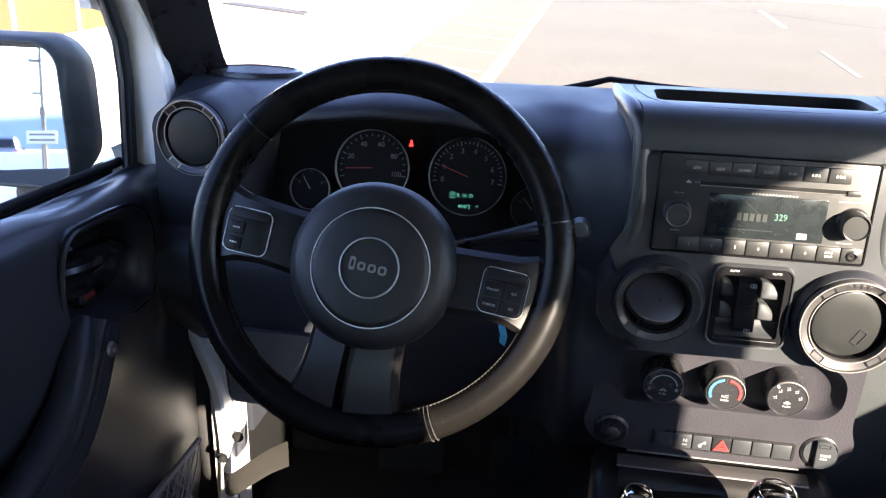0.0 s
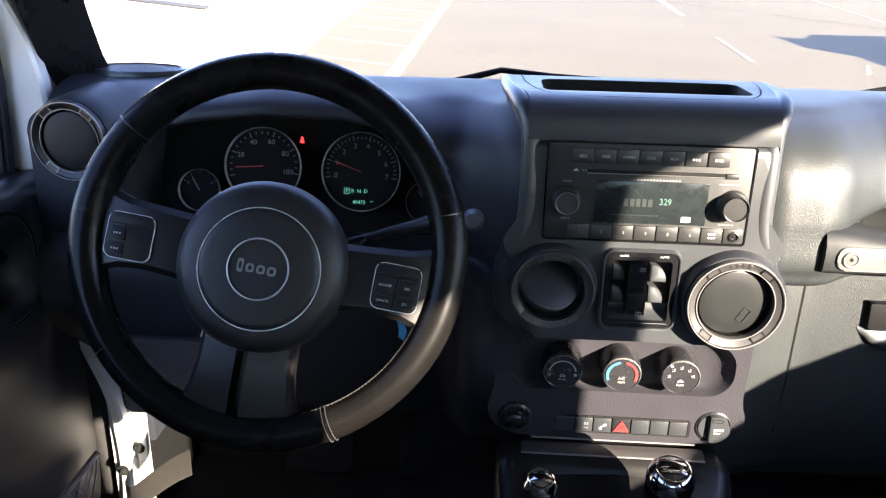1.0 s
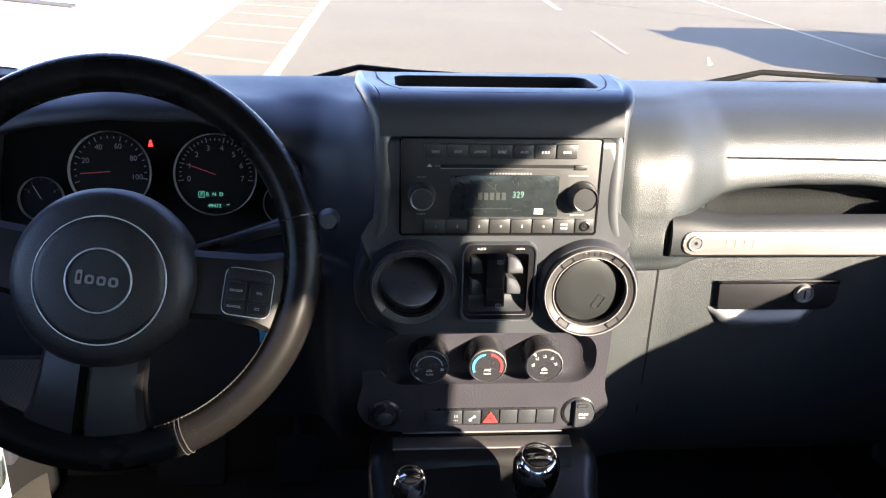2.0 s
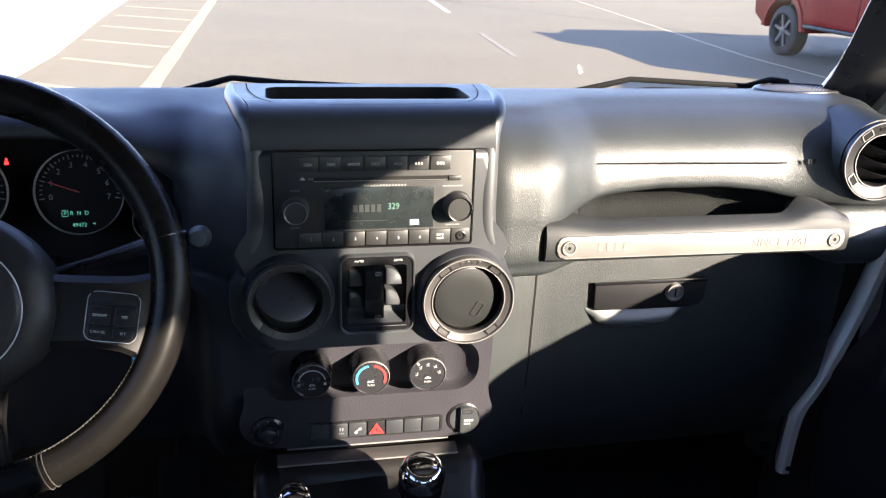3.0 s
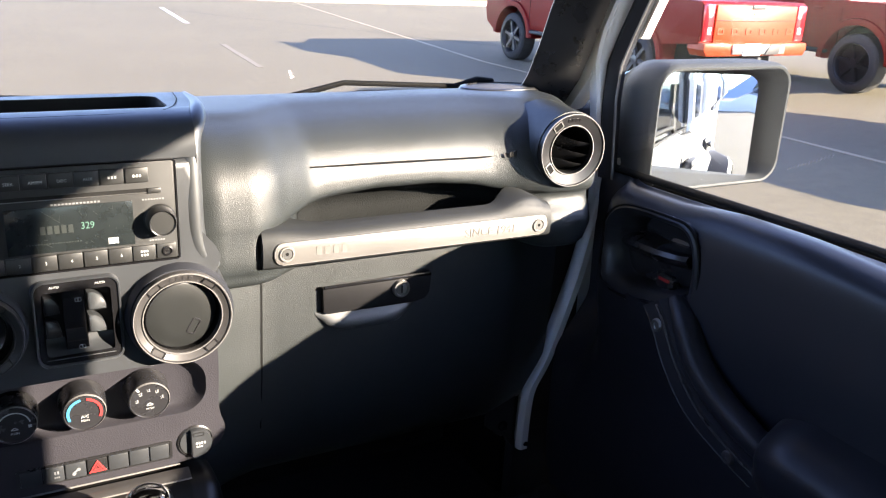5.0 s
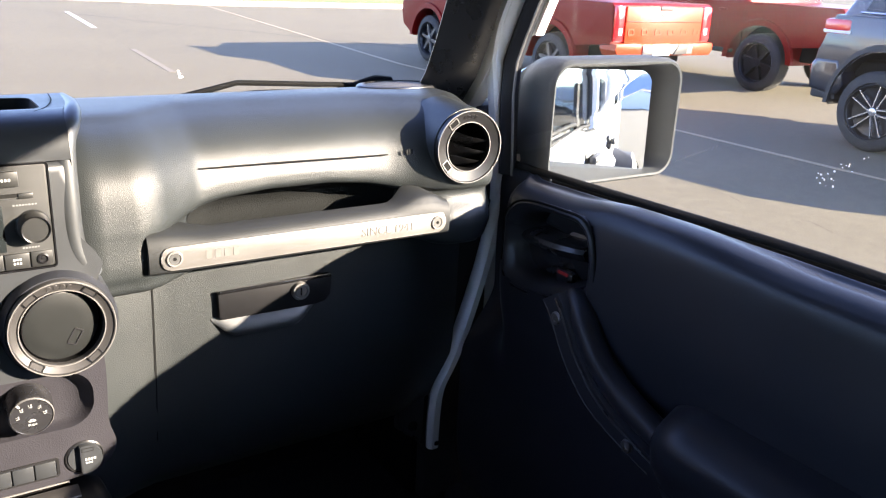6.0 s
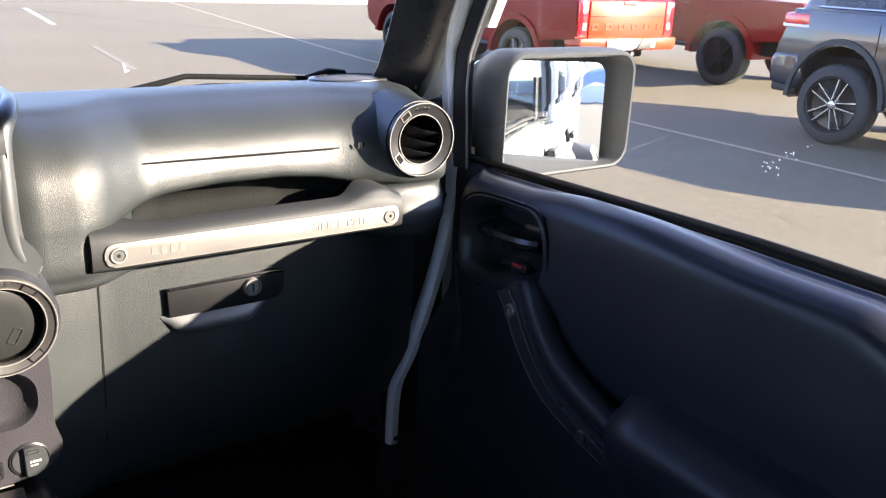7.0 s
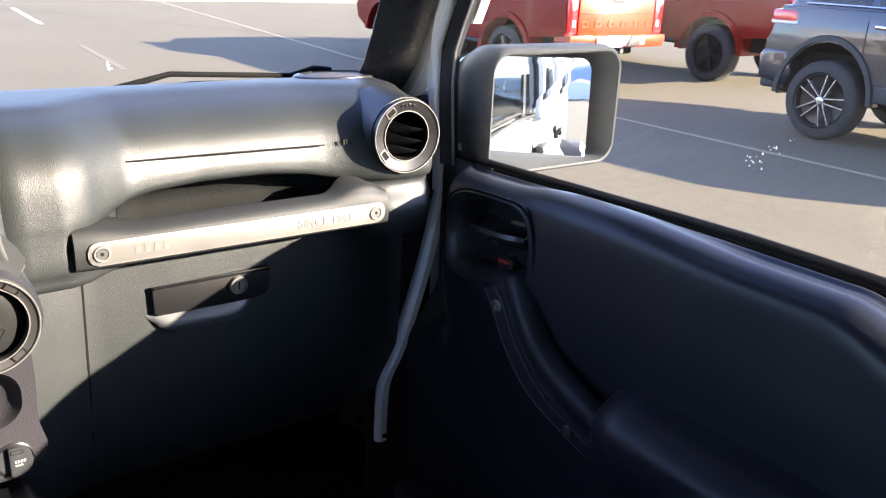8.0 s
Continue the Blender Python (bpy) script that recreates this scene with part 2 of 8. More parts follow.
def ground_material(name, dark, light, speck, stain_scale):
    """Paving with stones in it, stains and drifts of dust."""
    m = bpy.data.materials.new(name)
    m.use_nodes = True
    nt = m.node_tree
    p = nt.nodes["Principled BSDF"]
    p.inputs["Roughness"].default_value = 0.88
    where = nt.nodes.new("ShaderNodeTexCoord")
    big, mid, fine = (nt.nodes.new("ShaderNodeTexNoise") for _ in range(3))
    for n, s, d in ((big, stain_scale, 6), (mid, 9.0, 5), (fine, 130.0, 2)):
        n.inputs["Scale"].default_value, n.inputs["Detail"].default_value = s, d
        nt.links.new(where.outputs["Object"], n.inputs["Vector"])
    a = nt.nodes.new("ShaderNodeMix")
    a.data_type = "RGBA"
    a.inputs[6].default_value, a.inputs[7].default_value = (*dark, 1), (*light, 1)
    nt.links.new(big.outputs["Fac"], a.inputs[0])
    sharp = nt.nodes.new("ShaderNodeMapRange")
    sharp.inputs["From Min"].default_value, sharp.inputs["From Max"].default_value = 0.35, 0.7
    sharp.inputs["To Min"].default_value, sharp.inputs["To Max"].default_value = 1 - speck, 1 + speck
    nt.links.new(fine.outputs["Fac"], sharp.inputs["Value"])
    drift = nt.nodes.new("ShaderNodeMapRange")
    drift.inputs["From Min"].default_value, drift.inputs["From Max"].default_value = 0.3, 0.7
    drift.inputs["To Min"].default_value, drift.inputs["To Max"].default_value = 0.9, 1.1
    nt.links.new(mid.outputs["Fac"], drift.inputs["Value"])
    both = nt.nodes.new("ShaderNodeMath")
    both.operation = "MULTIPLY"
    nt.links.new(sharp.outputs[0], both.inputs[0])
    nt.links.new(drift.outputs[0], both.inputs[1])
    c = nt.nodes.new("ShaderNodeVectorMath")
    c.operation = "SCALE"
    nt.links.new(a.outputs[2], c.inputs[0])
    nt.links.new(both.outputs[0], c.inputs["Scale"])
    nt.links.new(c.outputs[0], p.inputs["Base Color"])
    b = nt.nodes.new("ShaderNodeBump")
    b.inputs["Strength"].default_value, b.inputs["Distance"].default_value = 0.5, 0.004
    nt.links.new(fine.outputs["Fac"], b.inputs["Height"])
    nt.links.new(b.outputs[0], p.inputs["Normal"])
    return m


ASPHALT = ground_material("worn_asphalt", (0.098, 0.081, 0.047), (0.146, 0.122, 0.073), 0.5, 0.35)
CONCRETE = ground_material("pale_concrete", (0.52, 0.47, 0.38), (0.62, 0.57, 0.48), 0.12, 0.5)


# ---- mesh helpers ----
WHERE = {}
FRONT = Matrix.Rotation(radians(90), 4, "X")


def facing(x, y, z, tip=0.0, turn=0.0, spin=0.0):
    """A place for a panel that faces the rear of the car: its X to the right, its Y up, its Z towards the seats. tip: degrees its top leans away."""
    return Matrix.Translation((x, y, z)) @ Matrix.Rotation(radians(turn), 4, "Z") @ Matrix.Rotation(radians(90 - tip), 4, "X") @ Matrix.Rotation(radians(spin), 4, "Z")


def box(bm, sx, sy, sz, m=Matrix(), bevel=0.0, seg=2):
    made = bmesh.ops.create_cube(bm, size=1.0, matrix=m @ Matrix.Diagonal((sx, sy, sz, 1)))
    vs = made["verts"]
    if bevel:
        es = {e for v in vs for e in v.link_edges}
        bmesh.ops.bevel(bm, geom=list(es), offset=bevel, segments=seg, profile=0.5, affect="EDGES", clamp_overlap=True)
    return bm


def lathe(bm, profile, m=Matrix(), n=32):
    """A turned shape: profile rows of (radius, height) round the local Z."""
    rings = []
    for r, h in profile:
        if r < 1e-6:
            rings.append([bm.verts.new(m @ Vector((0, 0, h)))])
        else:
            rings.append([bm.verts.new(m @ Vector((r * math.cos(2 * math.pi * i / n), r * math.sin(2 * math.pi * i / n), h))) for i in range(n)])
    for a, b in zip(rings, rings[1:]):
        for i in range(n):
            j = (i + 1) % n
            if len(a) == 1 and len(b) == 1:
                continue
            if len(a) == 1:
                bm.faces.new((a[0], b[i], b[j]))
            elif len(b) == 1:
                bm.faces.new((a[i], a[j], b[0]))
            else:
                bm.faces.new((a[i], a[j], b[j], b[i]))
    return bm


def prism(bm, pts, z0, z1, m=Matrix(), bevel=0.0, seg=2):
    """A flat outline in the local XY, drawn out from z0 to z1; bevel rounds the rim at z1."""
    low = [bm.verts.new(m @ Vector((x, y, z0))) for x, y in pts]
    top = [bm.verts.new(m @ Vector((x, y, z1))) for x, y in pts]
    n = len(pts)
    lid = bm.faces.new(top)
    bm.faces.new(low[::-1])
    for i in range(n):
        j = (i + 1) % n
        bm.faces.new((low[i], low[j], top[j], top[i]))
    if bevel:
        bmesh.ops.bevel(bm, geom=list(lid.edges), offset=bevel, segments=seg, profile=0.5, affect="EDGES", clamp_overlap=True)
    return bm


def framed(bm, outer, inner, z0, z1, m=Matrix()):
    """A frame between two outlines with as many points each."""
    n = len(outer)
    loops = [[bm.verts.new(m @ Vector((x, y, z))) for x, y in pts] for pts, z in ((outer, z0), (outer, z1), (inner, z1), (inner, z0))]
    for k in range(4):
        a, b = loops[k], loops[(k + 1) % 4]
        for i in range(n):
            j = (i + 1) % n
            bm.faces.new((a[i], a[j], b[j], b[i]))
    return bm


def tube(bm, pts, r, n=10, closed=False, flat=1.0, ends=True):
    """A rod of radius r (or one radius a point) along points; flat squeezes it along its second axis."""
    pts = [Vector(p) for p in pts]
    k = len(pts)
    radii = r if isinstance(r, (list, tuple)) else [r] * k
    loops, side = [], None
    for i, p in enumerate(pts):
        ahead = pts[(i + 1) % k] if closed or i + 1 < k else p
        behind = pts[i - 1] if closed or i else p
        t = (ahead - behind).normalized()
        if side is None:
            side = t.orthogonal().normalized() if abs(t.z) > 0.95 else t.cross(Vector((0, 0, 1))).normalized()
        side = (side - t * side.dot(t)).normalized()
        up = t.cross(side)
        loops.append([bm.verts.new(p + radii[i] * (math.cos(a) * side + flat * math.sin(a) * up)) for a in (2 * math.pi * q / n for q in range(n))])
    for i in range(k if closed else k - 1):
        a, b = loops[i], loops[(i + 1) % k]
        for q in range(n):
            w = (q + 1) % n
            bm.faces.new((a[q], a[w], b[w], b[q]))
    if ends and not closed:
        bm.faces.new(loops[0][::-1])
        bm.faces.new(loops[-1])
    return bm


def skin(bm, rows, wrap=False):
    """A sheet through rows of points, all rows of one length."""
    grid = [[bm.verts.new(p) for p in row] for row in rows]
    for a, b in zip(grid, grid[1:]):
        for i in range(len(a) if wrap else len(a) - 1):
            j = (i + 1) % len(a)
            bm.faces.new((a[i], a[j], b[j], b[i]))
    return bm


def smooth_line(pts, n):
    """n points along a smooth curve through the given ones (any dimension)."""
    pts = [np.array(p, float) for p in pts]
    ext = [2 * pts[0] - pts[1], *pts, 2 * pts[-1] - pts[-2]]
    out = []
    for i in range(n):
        u = i / (n - 1) * (len(pts) - 1)
        k = min(int(u), len(pts) - 2)
        f = u - k
        a, b, c, d = ext[k:k + 4]
        out.append(0.5 * (2 * b + (c - a) * f + (2 * a - 5 * b + 4 * c - d) * f * f + (3 * b - a - 3 * c + d) * f ** 3))
    return out


def rounded(w, h, r, n=5, cx=0.0, cy=0.0):
    """A rounded rectangle's outline."""
    out = []
    for sx, sy, a0 in ((1, 1, 0), (-1, 1, 90), (-1, -1, 180), (1, -1, 270)):
        for i in range(n + 1):
            a = radians(a0 + 90 * i / n)
            out.append((cx + sx * (w / 2 - r) + r * math.cos(a), cy + sy * (h / 2 - r) + r * math.sin(a)))
    return out


def finish(name, bm, mat, sharp=38):
    bmesh.ops.recalc_face_normals(bm, faces=bm.faces)
    me = bpy.data.meshes.new(name)
    bm.to_mesh(me)
    bm.free()
    me.materials.append(mat)
    me.shade_smooth()
    if sharp:
        me.set_sharp_from_angle(angle=radians(sharp))
    return me


def thing(name, label, category, at=(0, 0, 0), group="", kind="", m=None):
    """An empty at the thing's base that will hold its parts."""
    ob = new(name)
    ob.empty_display_size = 0.05
    ob.matrix_basis = m if m is not None else Matrix.Translation(at)
    WHERE[ob] = ob.matrix_basis.copy()
    return tagged(ob, label, category, group, kind)


def part(name, bm, mat, parent, label="", sharp=38, local=False):
    """One mesh object under a thing or a part. The mesh comes in the world's place, or (local) in its parent's."""
    me = finish(name, bm, mat, sharp)
    if not local:
        me.transform(WHERE[parent].inverted())
    ob = new(name, me)
    ob.parent = parent
    WHERE[ob] = WHERE[parent].copy()
    return tagged(ob, label)


def solid(name, bm, mat, label, category, group="", kind="", sharp=38):
    """A thing of one mesh."""
    ob = new(name, finish(name, bm, mat, sharp))
    WHERE[ob] = Matrix()
    return tagged(ob, label, category, group, kind)


def letters(bm, text, size, m, align="CENTER", thick=0.0002, squash=1.0):
    """Letters of the built-in font, flat in the local XY of m."""
    cu = bpy.data.curves.new("letters", "FONT")
    cu.body, cu.size, cu.align_x, cu.align_y, cu.extrude, cu.resolution_u = text, size, align, "CENTER", thick, 3
    ob = bpy.data.objects.new("letters", cu)
    me = bpy.data.meshes.new_from_object(ob)
    me.transform(m @ Matrix.Diagonal((squash, 1, 1, 1)))
    bm.from_mesh(me)
    bpy.data.objects.remove(ob)
    bpy.data.curves.remove(cu)
    bpy.data.meshes.remove(me)
    return bm


def bars(bm, w, h, n, m, thick=0.0004):
    """Plain bars in the place of a word."""
    step = w / n
    for i in range(n):
        box(bm, step * 0.62, h, thick, m @ Matrix.Translation((-w / 2 + step * (i + 0.5), 0, 0)))
    return bm


def NB():
    return bmesh.new()


# ---- the car park ----
def ground_and_lines():
    bm = NB()
    xs = [-3000, -60, -30, -12, -6, -2.9, 0, 3, 7, 11, 16, 30, 60, 3000]
    ys = [-3000, -80, -40, -20, -8, 0, 4, 8, 12, 16, 20, 26, 40, 80, 3000]
    skin(bm, [[(x, y, 0) for x in xs] for y in ys])
    solid("ground", bm, ASPHALT, "worn grey asphalt of a car park", "ground", kind="structure", sharp=0)

    bm = NB()
    slab = [(-40, -6), (-3.1, -6), (-2.86, 11), (-3.45, 22), (-3.7, 40), (-40, 40)]
    prism(bm, slab, -0.2, 0.012, bevel=0.01)
    solid("pavement", bm, CONCRETE, "pale sunlit concrete apron beside the asphalt", "pavement", kind="structure")

    def stripe(a, b, w, mat, label, h=0.004):
        a, b = Vector((*a, 0)), Vector((*b, 0))
        t = (b - a).normalized()
        s = Vector((-t.y, t.x, 0)) * w / 2
        bm = NB()
        n = max(2, int((b - a).length / 0.6))
        rng = random.Random(int(a.x * 31 + a.y * 17 + 900))
        rows = []
        for i in range(n + 1):
            p = a.lerp(b, i / n)
            j = rng.uniform(0.9, 1.08)
            rows.append([p + s * j + Vector((0, 0, h)), p - s * j + Vector((0, 0, h))])
        skin(bm, rows)
        low = bmesh.ops.extrude_face_region(bm, geom=list(bm.faces))
        for v in low["geom"]:
            if isinstance(v, bmesh.types.BMVert):
                v.co.z -= h - 0.0005
        solid("painted_line", bm, mat, label, "road marking", group="painted lines", kind="structure")

    # Bay asphalt in a paler tan that carries the glare over it.
    bm = NB()
    skin(bm, [[(-2.80 - 0.035 * (y - 6), y, 0.002), (-2.1, y, 0.002), (-1.40 - 0.003 * (y - 3), y, 0.002)] for y in np.linspace(3, 34, 14)])
    solid("hatched_bay", bm, BAY, "asphalt of the hatched bay, paled for glare", "asphalt", kind="structure")
    stripe((-1.38, 3.0), (-1.47, 34), 0.20, PAINT_C, "wide worn cream line on asphalt")
    stripe((-2.82, 6.0), (-3.38, 22), 0.10, PAINT_W, "white border line of a hatched bay")
    for k in range(7):
        y = 6.2 + 1.9 * k
        far = -2.62 - 0.047 * (y - 8)
        stripe((far, y + 0.75), (-1.55, y), 0.12, PAINT_C, "slanting cream hatch line on asphalt")
    stripe((3.38, 11.2), (3.57, 14.2), 0.10, DASHED, "faded white lane dash on asphalt")
    stripe((3.80, 18.3), (4.10, 23.0), 0.12, PAINT_W, "white lane dash on asphalt")
    stripe((7.30, -9.0), (7.22, 11.5), 0.075, PAINT_Y, "thin yellow border line of the parking bays")
    stripe((7.22, 11.5), (8.75, 26.2), 0.085, PAINT_Y, "thin yellow border line of the parking bays")
    # cracks filled with tar, and a pale splash
    rng = random.Random(4)

    def crack(a, b, w):
        pts, n = [], 40
        off = 0.0
        for i in range(n + 1):
            f = i / n
            off = 0.8 * off + rng.uniform(-0.05, 0.05)
            pts.append((a[0] + (b[0] - a[0]) * f + off, a[1] + (b[1] - a[1]) * f + off * 0.6))
        bm = NB()
        skin(bm, [[(x, y - w, 0.0025), (x, y + w, 0.0025)] for x, y in pts])
        solid("tar_seam", bm, RUBBER, "dark crack in the asphalt", "crack", group="cracks", kind="structure")
    crack((3.3, 23.8), (9.4, 12.6), 0.035)
    crack((5.55, 4.6), (5.25, 0.9), 0.004)
    crack((3.3, 23.8), (-1.0, 27.5), 0.03)
    bm = NB()
    prism(bm, [(9.0, 26.4), (60, 24.0), (60, 24.25), (9.0, 26.65)], -0.1, 0.15, bevel=0.02)
    prism(bm, [(-6.0, 33.0), (9.0, 26.4), (9.0, 26.65), (-6.0, 33.25)], -0.1, 0.15, bevel=0.02)
    solid("kerb", bm, CONCRETE, "pale concrete kerb of a grass verge", "kerb", kind="structure")
    bm = NB()
    prism(bm, [(-6.0, 33.25), (9.0, 26.65), (60, 24.25), (60, 31), (9.0, 34), (-6, 40)], -0.1, 0.14)
    solid("verge", bm, GRASS, "strip of dry grass beyond the kerb", "grass", kind="structure")


def porch_building():
    """The tan and white building beside the apron, with posts in front."""
    b = thing("shop_building", "tan and white stucco building with a plain flat roof", "building", (-8.4, 12, 0))
    bm = NB()
    box(bm, 6.0, 7.4, 3.6, Matrix.Translation((-11.3, 12.2, 1.8)), 0.03)
    part("wall", bm, STUCCO, b)
    for y in (9.05, 10.65, 12.25, 13.85):
        bm = NB()
        box(bm, 0.08, 1.42, 2.3, Matrix.Translation((-8.28, y + 0.4, 1.22)), 0.015)
        part("panel", bm, TAN, b, "tan stucco wall panel")
    bm = NB()
    box(bm, 6.5, 7.9, 0.3, Matrix.Translation((-11.3, 12.2, 3.75)), 0.04)
    part("roof", bm, STUCCO, b)
    # Low dark strip that paints a shadow on the ground between the posts.
    bm = NB()
    prism(bm, [(-8.75, 18.45), (-6.12, 16.55), (-6.02, 16.95), (-8.60, 18.85)], 0.012, 0.05, bevel=0.01)
    solid("porch_shadow", bm, SHADOWGREY, "dark grey strip laid as a shadow beside a white post", "step")
    for x, y in ((-5.97, 16.75), (-8.9, 16.75)):
        post = NB()
        box(post, 0.13, 0.13, 2.6, Matrix.Translation((x, y, 1.3)), 0.012)
        box(post, 0.2, 0.2, 0.06, Matrix.Translation((x, y, 0.042)), 0.01)
        solid("porch_post", post, STUCCO, "square white porch post on concrete", "post", group="porch posts")


ground_and_lines()
porch_building()


# ---- the cabin shell ----
BELT = 1.337


def screen_y(x, z):
    """Where the windscreen's glass stands."""
    return 0.252 - 0.025 * (x / 0.7) ** 2 - 0.57 * (z - 1.475)


def cabin_shell():
    bm = NB()
    box(bm, 1.56, 3.2, 0.04, Matrix.Translation((0, -1.15, 0.70)), 0.01)
    solid("floor", bm, CARPET, "black carpet on the cabin floor", "floor", kind="structure")
    bm = NB()
    box(bm, 1.36, 0.05, 0.64, Matrix.Translation((0, 0.43, 1.02)), 0.01)
    solid("firewall", bm, CARPET, "black padded bulkhead behind the dashboard", "bulkhead", kind="structure")
    bm = NB()
    skin(bm, [[(x, y, 1.795 + 0.03 * (1 - (x / 0.74) ** 2)) for x in np.linspace(-0.74, 0.74, 9)] for y in np.linspace(0.04, -2.75, 12)])
    roof = finish("ceiling", bm, HEAD)
    ob = new("ceiling", roof)
    mod = ob.modifiers.new("thick", "SOLIDIFY")
    mod.thickness, mod.offset = 0.05, 1
    tagged(ob, "dark grey headliner of the hard top", "ceiling", kind="structure")
    bm = NB()
    box(bm, 1.56, 0.06, 0.62, Matrix.Translation((0, -2.76, 1.05)), 0.01)
    box(bm, 0.22, 0.06, 0.47, Matrix.Translation((-0.66, -2.76, 1.58)), 0.01)
    box(bm, 0.22, 0.06, 0.47, Matrix.Translation((0.66, -2.76, 1.58)), 0.01)
    solid("wall_rear", bm, WHITE, "white tailgate and rear corners of the body", "wall", kind="structure")
    bm = NB()
    box(bm, 1.46, 0.012, 0.62, Matrix.Translation((0, -2.722, 1.05)), 0.004)
    solid("rear_lining", bm, HEAD, "black lining of the tailgate", "panel", kind="structure")
    bm = NB()
    box(bm, 1.12, 0.006, 0.46, Matrix.Translation((0, -2.76, 1.58)))
    pane = solid("window_rear", bm, TINTED, "lightly tinted rear window", "window", kind="structure")
    for s, side in ((-1, "left"), (1, "right")):
        bm = NB()
        box(bm, 0.02, 0.50, 0.72, Matrix.Translation((s * 0.81, 0.30, 0.98)), 0.006)
        solid("cowl_side_" + side, bm, WHITE, "white painted cowl side", "car body", kind="structure")
        # Footwell side: colour dropped to near black to stand in for shade.
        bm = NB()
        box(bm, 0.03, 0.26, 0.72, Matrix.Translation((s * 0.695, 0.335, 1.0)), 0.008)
        solid("kick_panel_" + side, bm, MATT, "footwell side coloured matt black in place of shade", "panel", kind="structure")
        bm = NB()
        box(bm, 0.06, 0.222, 1.10, Matrix.Translation((s * 0.745, -1.069, 1.29)), 0.02, 3)
        solid("pillar_" + side, bm, PLASTIC, "black trimmed pillar between the side windows", "pillar", kind="structure")
        bm = NB()
        box(bm, 0.05, 1.70, 0.62, Matrix.Translation((s * 0.775, -1.86, 1.06)), 0.02)
        box(bm, 0.05, 0.47, 0.44, Matrix.Translation((s * 0.765, -1.735, 1.57)), 0.02)
        box(bm, 0.05, 0.12, 0.44, Matrix.Translation((s * 0.765, -2.66, 1.57)), 0.02)
        box(bm, 0.05, 0.06, 0.44, Matrix.Translation((s * 0.765, -1.02, 1.57)), 0.02)
        solid("wall_" + side, bm, WHITE, "white painted rear side panel of the car", "wall", kind="structure")
        bm = NB()
        box(bm, 0.012, 1.64, 0.62, Matrix.Translation((s * 0.741, -1.87, 1.06)), 0.004)
        box(bm, 0.012, 0.49, 0.46, Matrix.Translation((s * 0.732, -1.735, 1.57)), 0.004)
        box(bm, 0.012, 0.14, 0.46, Matrix.Translation((s * 0.732, -2.66, 1.57)), 0.004)
        solid("side_lining_" + side, bm, HEAD, "black lining of the rear cabin side", "panel", kind="structure")
        bm = NB()
        box(bm, 0.06, 2.90, 0.07, Matrix.Translation((s * 0.755, -1.30, 1.782)), 0.02)
        solid("roof_rail_" + side, bm, PLASTIC, "black trim rail above the side windows", "rail", kind="structure")
        for y0, y1 in ((-1.05, -1.55), (-1.97, -2.60)):
            bm = NB()
            box(bm, 0.005, y0 - y1, 0.40, Matrix.Translation((s * 0.772, (y0 + y1) / 2, 1.565)))
            pane = solid("window_" + side, bm, PANE if y0 > -1.5 and s > 0 else TINTED, "tinted rear side window", "window", kind="structure")
            pane.visible_shadow = y0 < -1.5 or s < 0
        # sill and hinge pillar with its painted edge
        bm = NB()
        if s > 0:
            line = smooth_line([(0.790, 0.10, 1.36), (0.772, 0.115, 1.25), (0.754, 0.12, 1.158), (0.721, 0.12, 1.055), (0.701, 0.12, 1.008), (0.682, 0.12, 0.972), (0.676, 0.12, 0.93), (0.674, 0.12, 0.862)], 26)
        else:
            line = smooth_line([(0.788, 0.10, 1.36), (0.770, 0.115, 1.27), (0.751, 0.128, 1.17), (0.718, 0.138, 1.06), (0.695, 0.14, 0.98), (0.688, 0.14, 0.87), (0.696, 0.14, 0.78)], 24)
        rows = []
        for x, y, z in line:
            rows.append([(s * (x - 0.011), y + (0.05 if s < 0 else 0.012), z), (s * (x - 0.010), y + 0.004, z), (s * (x - 0.006), y, z), (s * (x + 0.005), y, z), (s * (x + 0.010), y + 0.006, z), (s * (x + 0.012), y + 0.05, z)])
        skin(bm, rows, wrap=True)
        jamb = solid("door_jamb_" + side, bm, WHITE, "white painted door pillar with a rolled edge", "door jamb", kind="structure")
        fill = NB()
        box(fill, 0.13, 0.04, 0.75, Matrix.Translation((s * 0.757, 0.20, 1.05)), 0.01)
        solid("pillar_panel_" + side, fill, CARPET, "black trim panel on the door pillar", "panel", kind="structure")
        if s < 0:
            skirt = NB()
            prism(skirt, [(s * x, z) for x, z in ((0.683, 0.74), (0.683, 1.05), (0.700, 1.075), (0.712, 1.06), (0.712, 0.74))], -0.006, 0.006, facing(0, 0.162, 0), 0.003)
            prism(skirt, [(s * x, z) for x, z in ((0.677, 0.74), (0.677, 1.040), (0.670, 1.02), (0.663, 0.99), (0.660, 0.95), (0.660, 0.74))], -0.006, 0.006, facing(0, 0.166, 0), 0.003)
            solid("jamb_panel_" + side, skirt, WHITE, "white painted lower door pillar", "door jamb", kind="structure")
        else:
            # White painted jamb piece, coloured grey to stand for the shade on it.
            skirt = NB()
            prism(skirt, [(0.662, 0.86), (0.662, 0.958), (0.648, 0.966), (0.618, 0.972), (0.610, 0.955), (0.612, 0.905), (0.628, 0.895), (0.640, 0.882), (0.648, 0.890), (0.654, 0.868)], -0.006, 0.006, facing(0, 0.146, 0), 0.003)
            solid("jamb_panel_" + side, skirt, TRIM, "lower door pillar piece, white paint coloured grey for shade", "plate", kind="structure")
